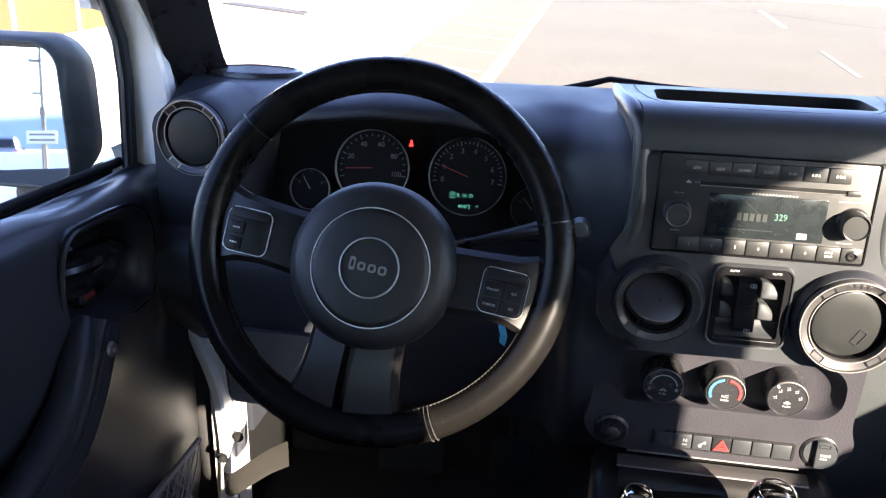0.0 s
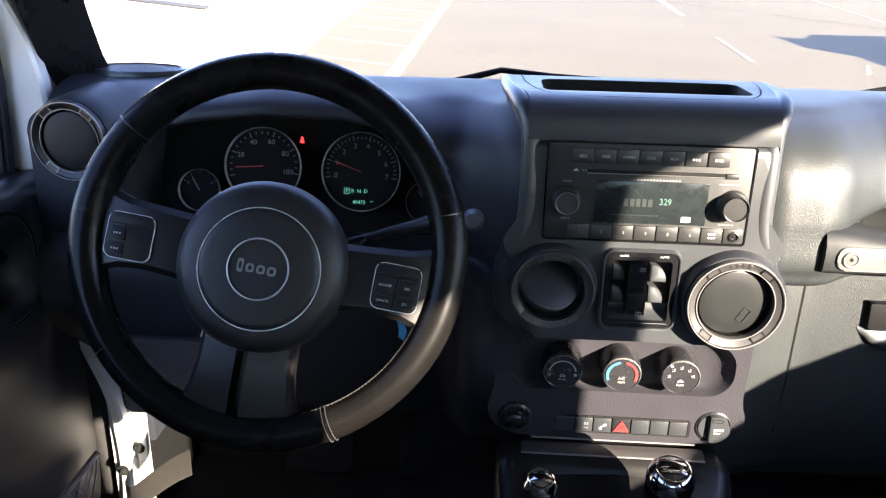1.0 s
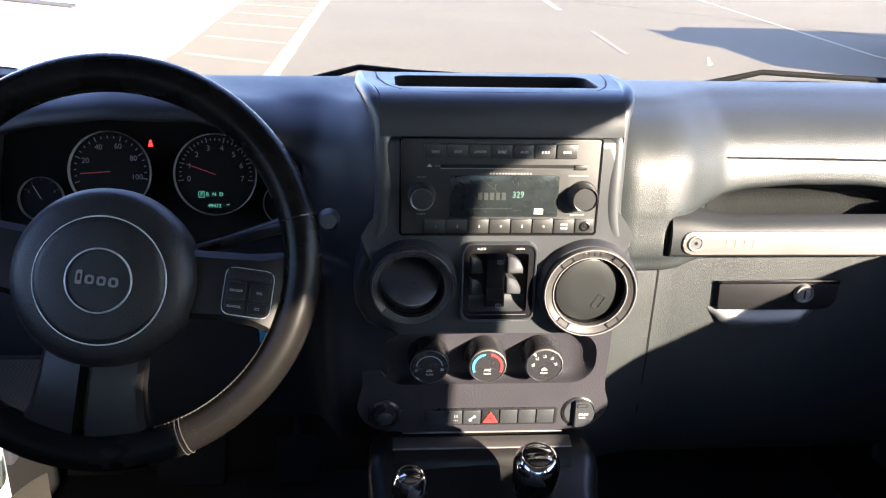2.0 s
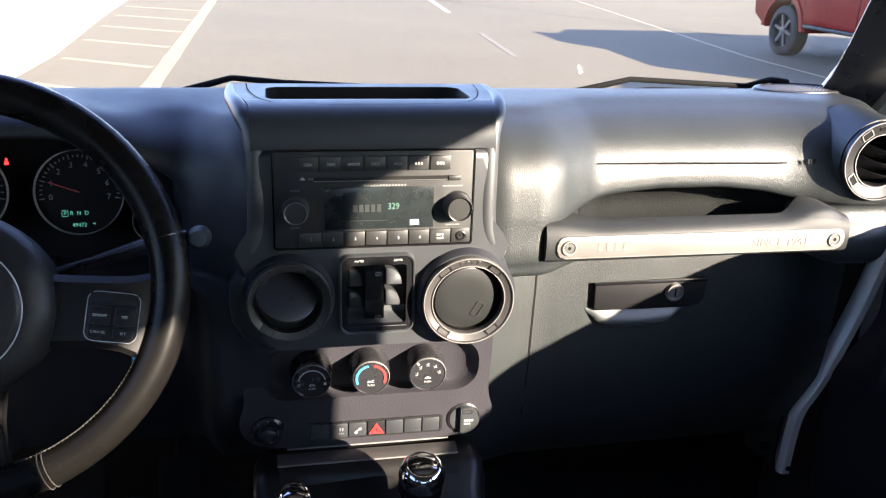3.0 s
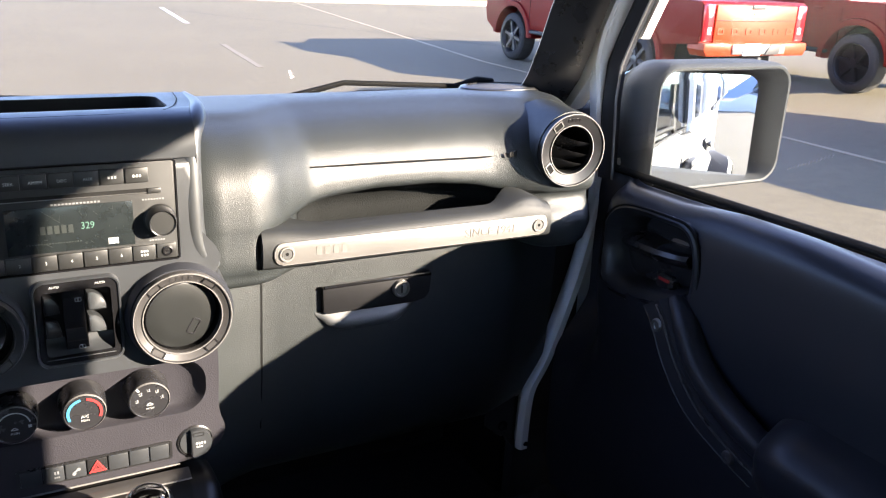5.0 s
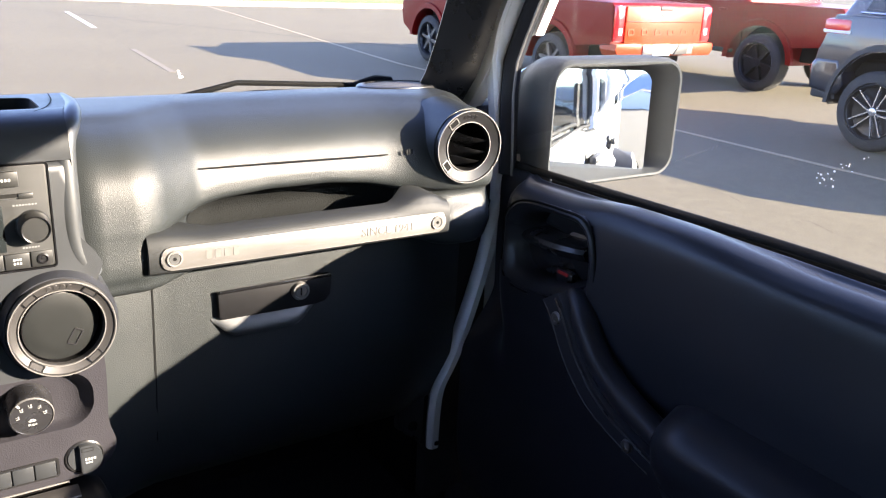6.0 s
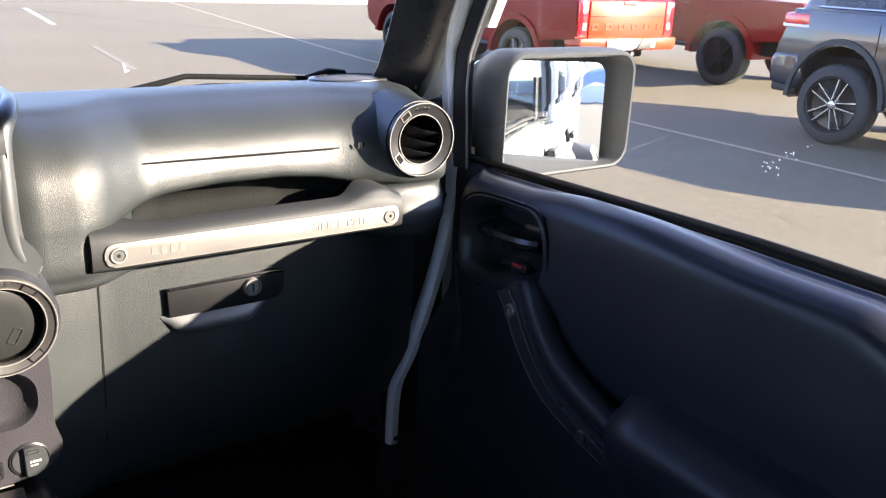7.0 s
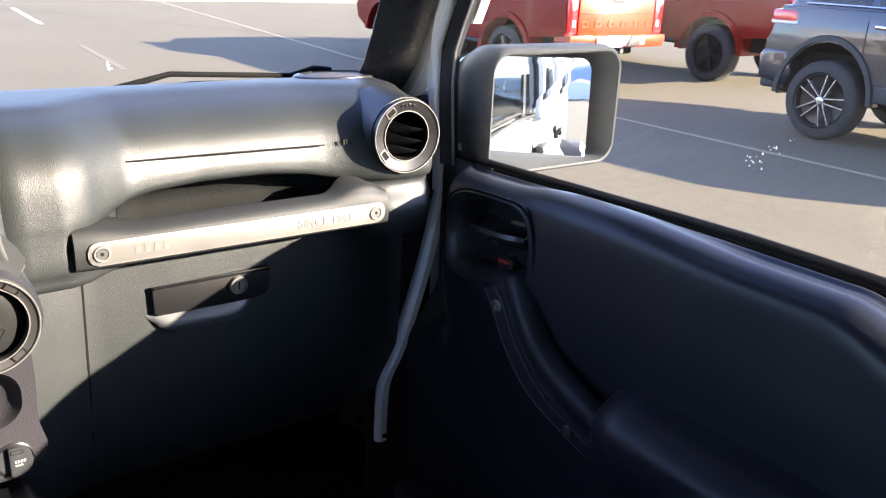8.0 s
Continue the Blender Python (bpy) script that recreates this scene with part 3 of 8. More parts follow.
        for zz in (0.905, 0.872):
            bolt = NB()
            lathe(bolt, [(0, 0.007), (0.004, 0.007), (0.0055, 0.004), (0.006, 0.0), (0.009, 0.0), (0.009, -0.002)], facing(s * (0.668 if zz > 0.9 else 0.690) if s < 0 else (0.640 if zz > 0.9 else 0.676), (0.150 if zz > 0.9 else 0.138) - (0.012 if s > 0 else 0.0), zz), 12)
            part("bolt", bolt, RUBBER, jamb, "dark steel bolt")
        bm = NB()
        box(bm, 0.10, 1.0, 0.10, Matrix.Translation((s * 0.74, -0.38, 0.74)), 0.02)
        solid("door_sill_" + side, bm, CARPET, "black trimmed door sill", "sill", kind="structure")
        # windscreen pillar: trim inside, painted frame outside
        bm = NB()
        base = smooth_line([(0.40, 1.30), (0.215, 1.44), (0.125, 1.60), (0.04, 1.75), (0.015, 1.80)], 14)
        rows = []
        for y, z in base:
            sec = [(0.775, 0.13), (0.674, 0.010), (0.668, 0.0), (0.676, -0.010), (0.705, -0.040), (0.716, -0.050), (0.724, -0.054), (0.730, -0.04), (0.78, 0.14)]
            rows.append([(s * (x - 0.03 * max(0, z - 1.5)), y + dy, z) for x, dy in sec])
        skin(bm, rows, wrap=True)
        solid("pillar_trim_" + side, bm, SMOOTH, "black moulded trim on the windscreen pillar", "pillar", kind="structure")
        bm = NB()
        rows = []
        for y, z in base:
            sec = [(0.748, 0.06), (0.742, -0.040), (0.744, -0.050), (0.755, -0.055), (0.772, -0.050), (0.778, -0.02), (0.790, 0.10), (0.76, 0.12)]
            rows.append([(s * (x - 0.03 * max(0, z - 1.5)), y + dy, z) for x, dy in sec])
        skin(bm, rows, wrap=True)
        rows = []
        for z in np.linspace(1.28, 1.70, 18):
            yb = float(np.interp(z, [p[1] for p in base], [p[0] for p in base]))
            y = min(0.120, yb - 0.050)
            inner = (0.728, 0.722, 0.717, 0.715, 0.728, 0.738, 0.756) if s < 0 else (0.768, 0.766, 0.758, 0.752, 0.744, 0.735, 0.738)
            xi = float(np.interp(z, (1.28, 1.35, 1.40, 1.44, 1.50, 1.55, 1.70), inner))
            rows.append([(s * xi, y + 0.02, z), (s * xi, y + 0.004, z), (s * (xi + 0.004), y, z), (s * (xi + 0.6 * (0.776 - xi)), y - 0.001, z), (s * 0.776, y, z), (s * 0.780, y + 0.004, z), (s * 0.782, y + 0.02, z)])
        skin(bm, rows)
        solid("windscreen_frame_" + side, bm, WHITE, "white painted windscreen frame", "frame", kind="structure")
    bm = NB()
    box(bm, 1.5, 0.10, 0.07, Matrix.Translation((0, 0.03, 1.80)) @ Matrix.Rotation(radians(-30), 4, "X"), 0.02)
    solid("windscreen_header", bm, PLASTIC, "black padded header above the windscreen", "header", kind="structure")
    bm = NB()
    skin(bm, [[(x, screen_y(x, z), z) for x in np.linspace(-0.70, 0.70, 9)] for z in np.linspace(1.40, 1.80, 4)])
    ob = new("windscreen", finish("windscreen", bm, PANE))
    ob.visible_shadow = False
    tagged(ob, "clear raked windscreen", "windscreen", kind="structure")
    bm = NB()
    skin(bm, [[(x, y, 1.285 + 0.02 * (1 - (x / 0.72) ** 2) - 0.12 * (y - 0.42) - 0.03 * max(0, y - 1.2) ** 2) for x in np.linspace(-0.70, 0.70, 9)] for y in np.linspace(0.40, 1.75, 8)])
    ob = new("bonnet", finish("bonnet", bm, WHITE))
    mod = ob.modifiers.new("thick", "SOLIDIFY")
    mod.thickness = 0.03
    tagged(ob, "white painted bonnet beyond the windscreen", "bonnet", kind="structure")
    bm = NB()
    skin(bm, [[(x, y - 0.02 * (x / 0.7) ** 2, z) for x in np.linspace(-0.70, 0.70, 9)] for y, z in ((0.30, 1.36), (0.296, 1.415), (0.315, 1.408), (0.36, 1.36), (0.40, 1.318), (0.44, 1.30))])
    solid("cowl_panel", bm, TRIM, "black cowl panel under the windscreen", "cowl", kind="structure")
    bm = NB()
    box(bm, 1.40, 1.3, 0.36, Matrix.Translation((0, 1.08, 0.90)), 0.04)
    solid("front_body", bm, WHITE, "white front body of the car", "car body", kind="structure")


cabin_shell()


# ---- doors and their mirrors ----
def soft_step(f):
    f = min(1.0, max(0.0, f))
    return f * f * (3 - 2 * f)


def belt_rise(y):
    """The door's belt line rises a little from the hinge; its unseen rear dips to shape the dash shadow."""
    return 0.03 * min(-y, 0.40) - 0.022 * soft_step((-y - 0.56) / 0.09)


def front_door(s):
    d = thing("front_door", "closed front door with a black moulded inner panel", "car door", (s * 0.72, -0.35, 0.78))
    X = lambda v: s * v
    lead = 0.07 if s > 0 else 0.012

    # inner panel: rolled top, bulging middle, hollow for the pocket
    rim = smooth_line([(0.010, 1.290), (-0.010, 1.318), (-0.035, 1.331), (-0.070, 1.336), (-0.120, 1.338), (-0.152, 1.337), (-0.172, 1.322), (-0.183, 1.290), (-0.184, 1.252), (-0.175, 1.230), (-0.115, 1.217), (-0.045, 1.203), (-0.004, 1.212), (0.010, 1.250), (0.010, 1.290)], 56)[:-1]
    cy = sum(p[0] for p in rim) / len(rim)
    cz = sum(p[1] for p in rim) / len(rim)

    def inside(y, z):
        hit = False
        for (y0, z0), (y1, z1) in zip(rim, rim[1:] + rim[:1]):
            z0, z1, y0, y1 = (cz + (z0 - cz) * 0.97, cz + (z1 - cz) * 0.97, cy + (y0 - cy) * 0.97, cy + (y1 - cy) * 0.97)
            if (z0 > z) != (z1 > z) and y < (y1 - y0) * (z - z0) / (z1 - z0) + y0:
                hit = not hit
        return hit
    bm = NB()
    rows = []
    for y in np.linspace(0.115, -0.95, 110):
        belt = BELT + belt_rise(y)
        dip = 0.010 * soft_step((y + 0.20) / 0.12) + 0.011 * soft_step((-y - 0.27) / 0.20)
        prof = [(0.772, belt - 0.012), (0.764, belt + 0.006), (0.752, belt + 0.014 - dip), (0.732, belt + 0.016 - dip), (0.712, belt + 0.009 - dip), (0.700, belt - 0.012 - 0.4 * dip),
                (0.695, 1.28), (0.692, 1.22), (0.697, 1.17), (0.707, 1.12), (0.712, 1.05), (0.712, 0.95), (0.715, 0.86), (0.735, 0.76)]
        rows.append([(X(x + lead * soft_step(y / 0.06) * soft_step((z - 1.03) / 0.12) * (0.790 - x) / 0.09), y, z) for x, z in smooth_line(prof, 72)])
    skin(bm, rows)
    gone = [f for f in bm.faces if inside(f.calc_center_median().y, f.calc_center_median().z)]
    bmesh.ops.delete(bm, geom=gone, context="FACES")
    part("inner_panel", bm, DOORPAD, d)
    # rubber seal and window channel along the belt
    bm = NB()
    tube(bm, [(X(0.783), y, BELT + belt_rise(y) + 0.010) for y in np.linspace(0.10, -0.94, 15)], 0.006, 10)
    part("window_seal", bm, RUBBER, d, "black rubber window seal")
    bm = NB()
    tube(bm, [(X(0.803), y, BELT + belt_rise(y) - 0.005) for y in np.linspace(0.10, -0.94, 15)], 0.0075, 8)
    part("outer_seal", bm, RUBBER, d, "black rubber window seal")
    # outer skin
    bm = NB()
    rows = []
    for y in np.linspace(0.10, -0.95, 13):
        top = BELT + belt_rise(y) - 0.003
        rows.append([(X(0.792), y, 0.77), (X(0.792), y, top - 0.012), (X(0.798), y, top - 0.002), (X(0.806), y, top), (X(0.812), y, top - 0.006), (X(0.816), y, top - 0.03), (X(0.818), y, 1.10), (X(0.812), y, 0.77)])
    skin(bm, rows, wrap=True)
    part("outer_skin", bm, WHITE, d, "white painted outer door skin")
    # window frame and glass
    bm = NB()
    path = [(0.772, 0.100, 1.33), (0.770, 0.108, 1.45), (0.770, 0.104, 1.500), (0.769, 0.085, 1.540), (0.762, -0.005, 1.70), (0.760, -0.04, 1.745), (0.760, -0.10, 1.762), (0.760, -0.80, 1.762), (0.760, -0.930, 1.758), (0.765, -0.952, 1.70), (0.772, -0.960, 1.36)]
    tube(bm, [(X(x), y + 0.004, z) for x, y, z in path], 0.010, 8, flat=1.4)
    frame_part = part("window_frame", bm, PLASTIC, d, "black window frame")
    bm = NB()
    tube(bm, [(X(x - 0.004), y - 0.012, z) for x, y, z in path[:5]], 0.0022, 6)
    part("run_edge", bm, EDGE, frame_part, "thin bright edge of the glass run")
    bm = NB()
    rows = []
    for x, y, z in path[3:]:
        g = 0.030 if y < -0.91 else 0.012
        rows.append([(X(x + 0.012), y + 0.010, z - 0.006), (X(x + 0.026), y + 0.004, z), (X(x + 0.027), y - g, z + (0.02 if z > 1.7 else 0)), (X(x + 0.012), y - g, z + (0.02 if z > 1.7 else 0))])
    skin(bm, rows)
    part("outer_frame", bm, WHITE, d, "white painted outer window frame")
    bm = NB()
    edge = [(0.10, 1.325), (0.105, 1.50), (0.075, 1.56), (-0.005, 1.70), (-0.05, 1.755), (-0.92, 1.755), (-0.94, 1.325)]
    vs = [bm.verts.new((X(0.775 - 0.03 * (z - 1.36)), y, z)) for y, z in edge]
    bm.faces.new(vs)
    pane = part("window_pane", bm, SIDEPANE, d, "clear side window glass")
    pane.visible_shadow = False
    # recessed handle cup with its rim, floor and lever

    def at(k, x):
        return [(X(x + lead * soft_step(y / 0.06)), cy + (y - cy) * k, cz + (z - cz) * k) for y, z in rim]
    bm = NB()
    skin(bm, [at(1.0, 0.704), at(0.985, 0.6945), at(0.95, 0.6930), at(0.90, 0.695), at(0.80, 0.703), at(0.76, 0.709), at(0.73, 0.722), at(0.70, 0.748), at(0.2, 0.752)], wrap=True)
    cup = part("handle_cup", bm, DOORPAD, d, "recessed black handle bezel")
    bm = NB()
    tube(bm, at(1.008, 0.6955), 0.0020, 6, closed=True)
    part("bezel_seam", bm, MATT, cup, "thin dark seam")
    bm = NB()
    rows = []
    for y in np.linspace(-0.006, -0.132, 14):
        e = math.sqrt(max(0.0, 1 - ((y + 0.062) / 0.075) ** 2))
        k = 0.022 * (1 - e)
        rows.append([(X(x + k), y, z - 0.10 * (y + 0.07) * 0.5) for x, z in ((0.748, 1.286), (0.722, 1.285), (0.712, 1.281), (0.709, 1.275), (0.713, 1.269), (0.722, 1.262), (0.726, 1.240), (0.730, 1.230), (0.75, 1.226))])
    skin(bm, rows)
    part("release_lever", bm, SHINY, cup, "black door release lever")
    bm = NB()
    box(bm, 0.012, 0.034, 0.018, Matrix.Translation((X(0.722), -0.106, 1.240)), 0.004)
    part("lock_slide", bm, SMOOTH, cup)
    bm = NB()
    box(bm, 0.002, 0.020, 0.004, Matrix.Translation((X(0.7155), -0.106, 1.245)))
    part("red_mark", bm, RED, cup, "small red lock mark")
    # pull strap: a curved bar with a screwed plate
    line = smooth_line([(0.672, -0.132, 1.230), (0.665, -0.158, 1.214), (0.661, -0.193, 1.172), (0.660, -0.240, 1.132), (0.662, -0.302, 1.106), (0.668, -0.385, 1.080)], 24)
    bm = NB()
    rows = []
    for x, y, z in line:
        rows.append([(X(x + 0.045), y - 0.022, z + 0.014), (X(x + 0.006), y - 0.020, z + 0.012), (X(x - 0.001), y - 0.015, z + 0.009), (X(x - 0.001), y + 0.012, z - 0.009), (X(x + 0.006), y + 0.016, z - 0.012), (X(x + 0.05), y + 0.02, z - 0.014)])
    skin(bm, rows)
    pull = part("pull_handle", bm, PLASTIC, d, "curved black pull handle")
    bm = NB()
    rows = []
    for x, y, z in line[1:-2]:
        rows.append([(X(x + 0.001), y - 0.009, z + 0.006), (X(x - 0.003), y - 0.008, z + 0.005), (X(x - 0.003), y + 0.008, z - 0.006), (X(x + 0.001), y + 0.009, z - 0.007)])
    skin(bm, rows)
    part("cover_plate", bm, PLASTIC, pull)
    for dy, dz in ((-0.0095, 0.0060), (0.0090, -0.0068)):
        bm = NB()
        tube(bm, [(X(x - 0.0022), y + dy, z + dz) for x, y, z in line[1:-2]], 0.0012, 5)
        part("plate_edge", bm, SHINY, pull)
    for x, y, z in ((0.661, -0.160, 1.211), (0.659, -0.306, 1.105)):
        bm = NB()
        lathe(bm, [(0, 0.001), (0.0035, 0.001), (0.004, 0.003), (0.0075, 0.003), (0.009, 0.0), (0.009, -0.004)], Matrix.Translation((X(x), y, z)) @ Matrix.Rotation(radians(-90 * s), 4, "Y"), 14)
        part("screw", bm, STEEL, pull, "recessed steel screw")
    # padded bolster behind the strap and armrest
    bm = NB()
    roll = smooth_line([(0.692, -0.155, 1.238), (0.682, -0.190, 1.216), (0.678, -0.222, 1.182), (0.675, -0.275, 1.152), (0.670, -0.350, 1.132)], 16)
    tube(bm, [(X(x), y, z) for x, y, z in roll], [0.012, 0.015, 0.016, 0.017, 0.018, 0.018, 0.018, 0.018, 0.018, 0.018, 0.018, 0.018, 0.018, 0.018, 0.017, 0.015], 12)
    part("bolster", bm, DOORPAD, d, "soft black bolster")
    bm = NB()
    rows = []
    for y in np.concatenate((np.linspace(-0.338, -0.40, 9), np.linspace(-0.42, -0.80, 8))):
        e = min(1, (-0.338 - y) / 0.055)
        w = 0.040 + 0.040 * math.sqrt(max(0.0, e * (2 - e)))
        top = 1.178 - 0.016 * (1 - e) ** 2
        rows.append([(X(0.735), y, top + 0.006), *[(X(0.712 - w * math.sin(q)), y, top - 0.034 + 0.038 * math.cos(q)) for q in np.linspace(0.1, 1.57, 9)], (X(0.714 - w * 0.96), y, top - 0.06), (X(0.712), y, 1.0)])
    skin(bm, rows)
    part("armrest", bm, DOORPAD, d, "padded black armrest")
    bm = NB()
    lathe(bm, [(0, 0.004), (0.010, 0.004), (0.012, 0.008), (0.018, 0.008), (0.021, 0.002), (0.021, -0.01)], Matrix.Translation((X(0.712), -0.075, 1.175)) @ Matrix.Rotation(radians(-90 * s), 4, "Y") @ Matrix.Diagonal((1.3, 1, 1, 1)), 18)
    part("door_plug", bm, GLOSS, d, "small black plug")
    if s < 0:
        # net pocket low on the door
        bm = NB()
        rng = random.Random(7)
        for i in range(46):
            for up in (1, -1):
                y0 = 0.09 - 0.0125 * i + rng.uniform(-0.004, 0.004)
                pts = [(X(0.700), y0 - 0.07 * f + 0.005 * math.sin(9 * f + i * 2.3), 0.80 + (0.13 * f if up > 0 else 0.13 * (1 - f))) for f in np.linspace(0, 1, 7)]
                tube(bm, pts, 0.0013, 4)
        tube(bm, [(X(0.700), y, 0.935) for y in np.linspace(0.09, -0.5, 8)], 0.005, 6)
        solid("door_net_pocket", bm, NET, "grey cord net pocket stretched on the door", "net pocket")
        # webbing check strap from the door to the pillar
        bm = NB()
        line = smooth_line([(-0.690, 0.140, 0.826), (-0.665, 0.112, 0.846), (-0.625, 0.088, 0.888), (-0.585, 0.068, 0.928), (-0.550, 0.050, 0.958)], 14)
        rows = []
        for x, y, z in line:
            rows.append([(x, y, z + 0.020), (x + 0.002, y - 0.002, z + 0.019), (x + 0.002, y - 0.002, z - 0.019), (x, y, z - 0.020)])
        skin(bm, rows, wrap=True)
        solid("door_strap", bm, WEBBING, "olive webbing check strap on the door pillar", "strap")


def door_mirror(s):
    d = thing("door_mirror", "square black plastic door mirror on the front door", "mirror", (s * 0.82, 0.06, 1.30))
    c = Vector((0.917 if s > 0 else -0.937, 0.030, 1.414))
    if s > 0:
        n = Vector((-0.4275, -0.9025, 0.0580)).normalized()
    else:
        n = Vector((0.490, -1.775, 0.220)).normalized()
    xax = Vector((0, 0, 1)).cross(n).normalized()
    m = Matrix((xax, n.cross(xax), n)).transposed().to_4x4()
    m.translation = c + (Vector((-0.016, 0.054, -0.011)) if s > 0 else Vector((0.031, 0.030, -0.001)))
    # the housing faces straight back and is rounded in front
    h = Matrix.Translation(c) @ FRONT
    bm = NB()
    loops = []
    for w, hh, r, z, dx in ((0.262, 0.180, 0.032, 0.004, 0), (0.268, 0.187, 0.036, 0.0, 0), (0.272, 0.191, 0.04, -0.008, 0), (0.272, 0.191, 0.045, -0.045, 0.002), (0.260, 0.182, 0.05, -0.085, 0.006), (0.225, 0.155, 0.055, -0.115, 0.012), (0.15, 0.10, 0.04, -0.133, 0.014), (0.05, 0.04, 0.015, -0.138, 0.014)):
        loops.append([h @ Vector((x + s * dx, y, z)) for x, y in rounded(w, hh, r, 7)])
    skin(bm, loops, wrap=True)
    bm.faces.new([bm.verts.new(p) for p in loops[-1]])
    part("housing", bm, HOUSING, d, sharp=50)
    bm = NB()
    loops = []
    for w, hh, r, z, dx in ((0.262, 0.180, 0.032, 0.004, 0), (0.256, 0.174, 0.030, 0.003, 0), (0.249, 0.168, 0.027, -0.006, 0), (0.244, 0.166, 0.025, -0.050, 0), (0.226, 0.160, 0.022, -0.096, 0)) if s > 0 else ((0.262, 0.180, 0.032, 0.004, 0), (0.256, 0.174, 0.030, 0.003, 0), (0.246, 0.166, 0.026, -0.010, -0.002), (0.204, 0.156, 0.022, -0.030, -0.026), (0.186, 0.146, 0.020, -0.090, -0.026)):
        loops.append([h @ Vector((x + s * dx, y, z)) for x, y in rounded(w, hh, r, 7)])
    skin(bm, loops, wrap=True)
    part("inner_rim", bm, HOUSING, d, sharp=40)
    bm = NB()
    dome = 0.15 if s > 0 else 0.0
    edge = rounded(0.217 if s > 0 else 0.200, 0.169 if s > 0 else 0.156, 0.02, 5)
    rings = [[m @ Vector((x * k, y * k, -0.006 - dome * k * k * (x * x + y * y))) for x, y in edge] for k in (1.0, 0.85, 0.7, 0.55, 0.4, 0.25, 0.1, 0.02)]
    skin(bm, [[m @ Vector((x, y, -0.011 - dome * (x * x + y * y))) for x, y in edge]] + rings, wrap=True)
    bm.faces.new([bm.verts.new(p) for p in rings[-1]])
    part("mirror_glass", bm, MIRROR, d, "bright mirror glass", sharp=30)
    bm = NB()
    box(bm, 0.10, 0.07, 0.05, Matrix.Translation((s * 0.855, 0.075, 1.300)), 0.015)
    part("mount", bm, HOUSING, d)


for s in (-1, 1):
    front_door(s)
    door_mirror(s)


# ---- dashboard ----
def lerp_table(x, table):
    xs, vs = zip(*table)
    return float(np.interp(x, xs, vs))


def soft(x, a, b):
    f = min(1.0, max(0.0, (x - a) / (b - a)))
    return f * f * (3 - 2 * f)


dashboard = thing("dashboard", "black moulded dashboard with a grained passenger pad", "dashboard", (0, 0.2, 0.75))


def passenger_pad():
    bm = NB()
    rows, liner = [], []
    for x in [0.128 + (0.705 - 0.128) * i / 60 for i in range(61)]:
        f = lerp_table(x, [(0.128, -0.012), (0.145, -0.020), (0.165, -0.019), (0.195, -0.018), (0.215, -0.010), (0.235, 0.006), (0.275, 0.034), (0.36, 0.041), (0.50, 0.041), (0.53, 0.039), (0.555, 0.033), (0.58, 0.020), (0.605, 0.010), (0.64, 0.006), (0.68, 0.008), (0.705, 0.020)])
        s = soft(x, 0.232, 0.300) * (1 - soft(x, 0.47, 0.56))
        zt = lerp_table(x, [(0.128, 1.34), (0.22, 1.340), (0.26, 1.350), (0.30, 1.358), (0.36, 1.362), (0.44, 1.362), (0.50, 1.356), (0.54, 1.348), (0.60, 1.345), (0.705, 1.345)])
        left = 1 - soft(x, 0.19, 0.23)
        end = soft(x, 0.665, 0.705)
        low = soft(x, 0.652, 0.712)
        under = soft(x, 0.56, 0.61)
        prof = [(0.285, 1.437), (0.235, 1.451), (f + 0.125, 1.4565 - 0.012 * end), (f + 0.085, 1.4495 - 0.012 * end), (f + 0.052, 1.440 - 0.012 * end), (f + 0.027, 1.425 - 0.008 * end), (f + 0.011, 1.407), (f + 0.003, 1.387), (f, zt + 0.014),
                (f + 0.005 * (1 - left), zt), (f + 0.014 * (1 - left) + 0.028 * s, zt - 0.006 - 0.003 * s), (f + 0.014 * (1 - left) + 0.048 * s, 1.326), (f + 0.006 * (1 - left) + 0.03 * s - 0.004 * (1 - s) * (1 - left), 1.304), (f + 0.004, 1.290 - 0.012 * under + 0.027 * low), (f + 0.02, 1.272 - 0.012 * under + 0.046 * low), (0.11, 1.262 + 0.04 * low)]
        line = smooth_line(prof, 64)
        rows.append([(x, y + 0.035 * end * (1 if i > 2 else 0), z) for i, (y, z) in enumerate(line)])
        if 0.262 < x < 0.545:
            liner.append([(x, y - 0.0012, z - 0.0008) for y, z in line if 1.300 < z < zt - 0.004 and y > f + 0.016])
    skin(bm, rows)
    # opening for the vent's throat
    gone = [f for f in bm.faces if math.hypot(f.calc_center_median().x - 0.6275, f.calc_center_median().z - 1.402) < 0.040 and f.calc_center_median().y < 0.08]
    bmesh.ops.delete(bm, geom=gone, context="FACES")
    part("passenger_pad", bm, PAD, dashboard, "grained black passenger pad", sharp=0)
    # Darker, duller sheet just in front of the pad inside the pocket.
    bm = NB()
    few = min(len(r) for r in liner)
    skin(bm, [[r[round(i * (len(r) - 1) / (few - 1))] for i in range(few)] for r in liner])
    part("pocket_sheet", bm, LINER, dashboard, "dull grained sheet, darker than the pad, in the handle pocket", sharp=0)
    # airbag seam and outline of its lid
    bm = NB()
    tube(bm, [(x, lerp_table(x, [(0.27, 0.0365), (0.36, 0.0395), (0.53, 0.0395)]) - 0.001, 1.397 - 0.004 * (x - 0.27) / 0.26) for x in np.linspace(0.272, 0.522, 12)], 0.0009, 6)
    part("lid_seam", bm, RUBBER, dashboard, "thin dark seam")
    bm = NB()
    bars(bm, 0.014, 0.0065, 3, facing(0.5525, 0.0338, 1.3955, 3, 12))
    part("airbag_mark", bm, RUBBER, dashboard, "small moulded mark")


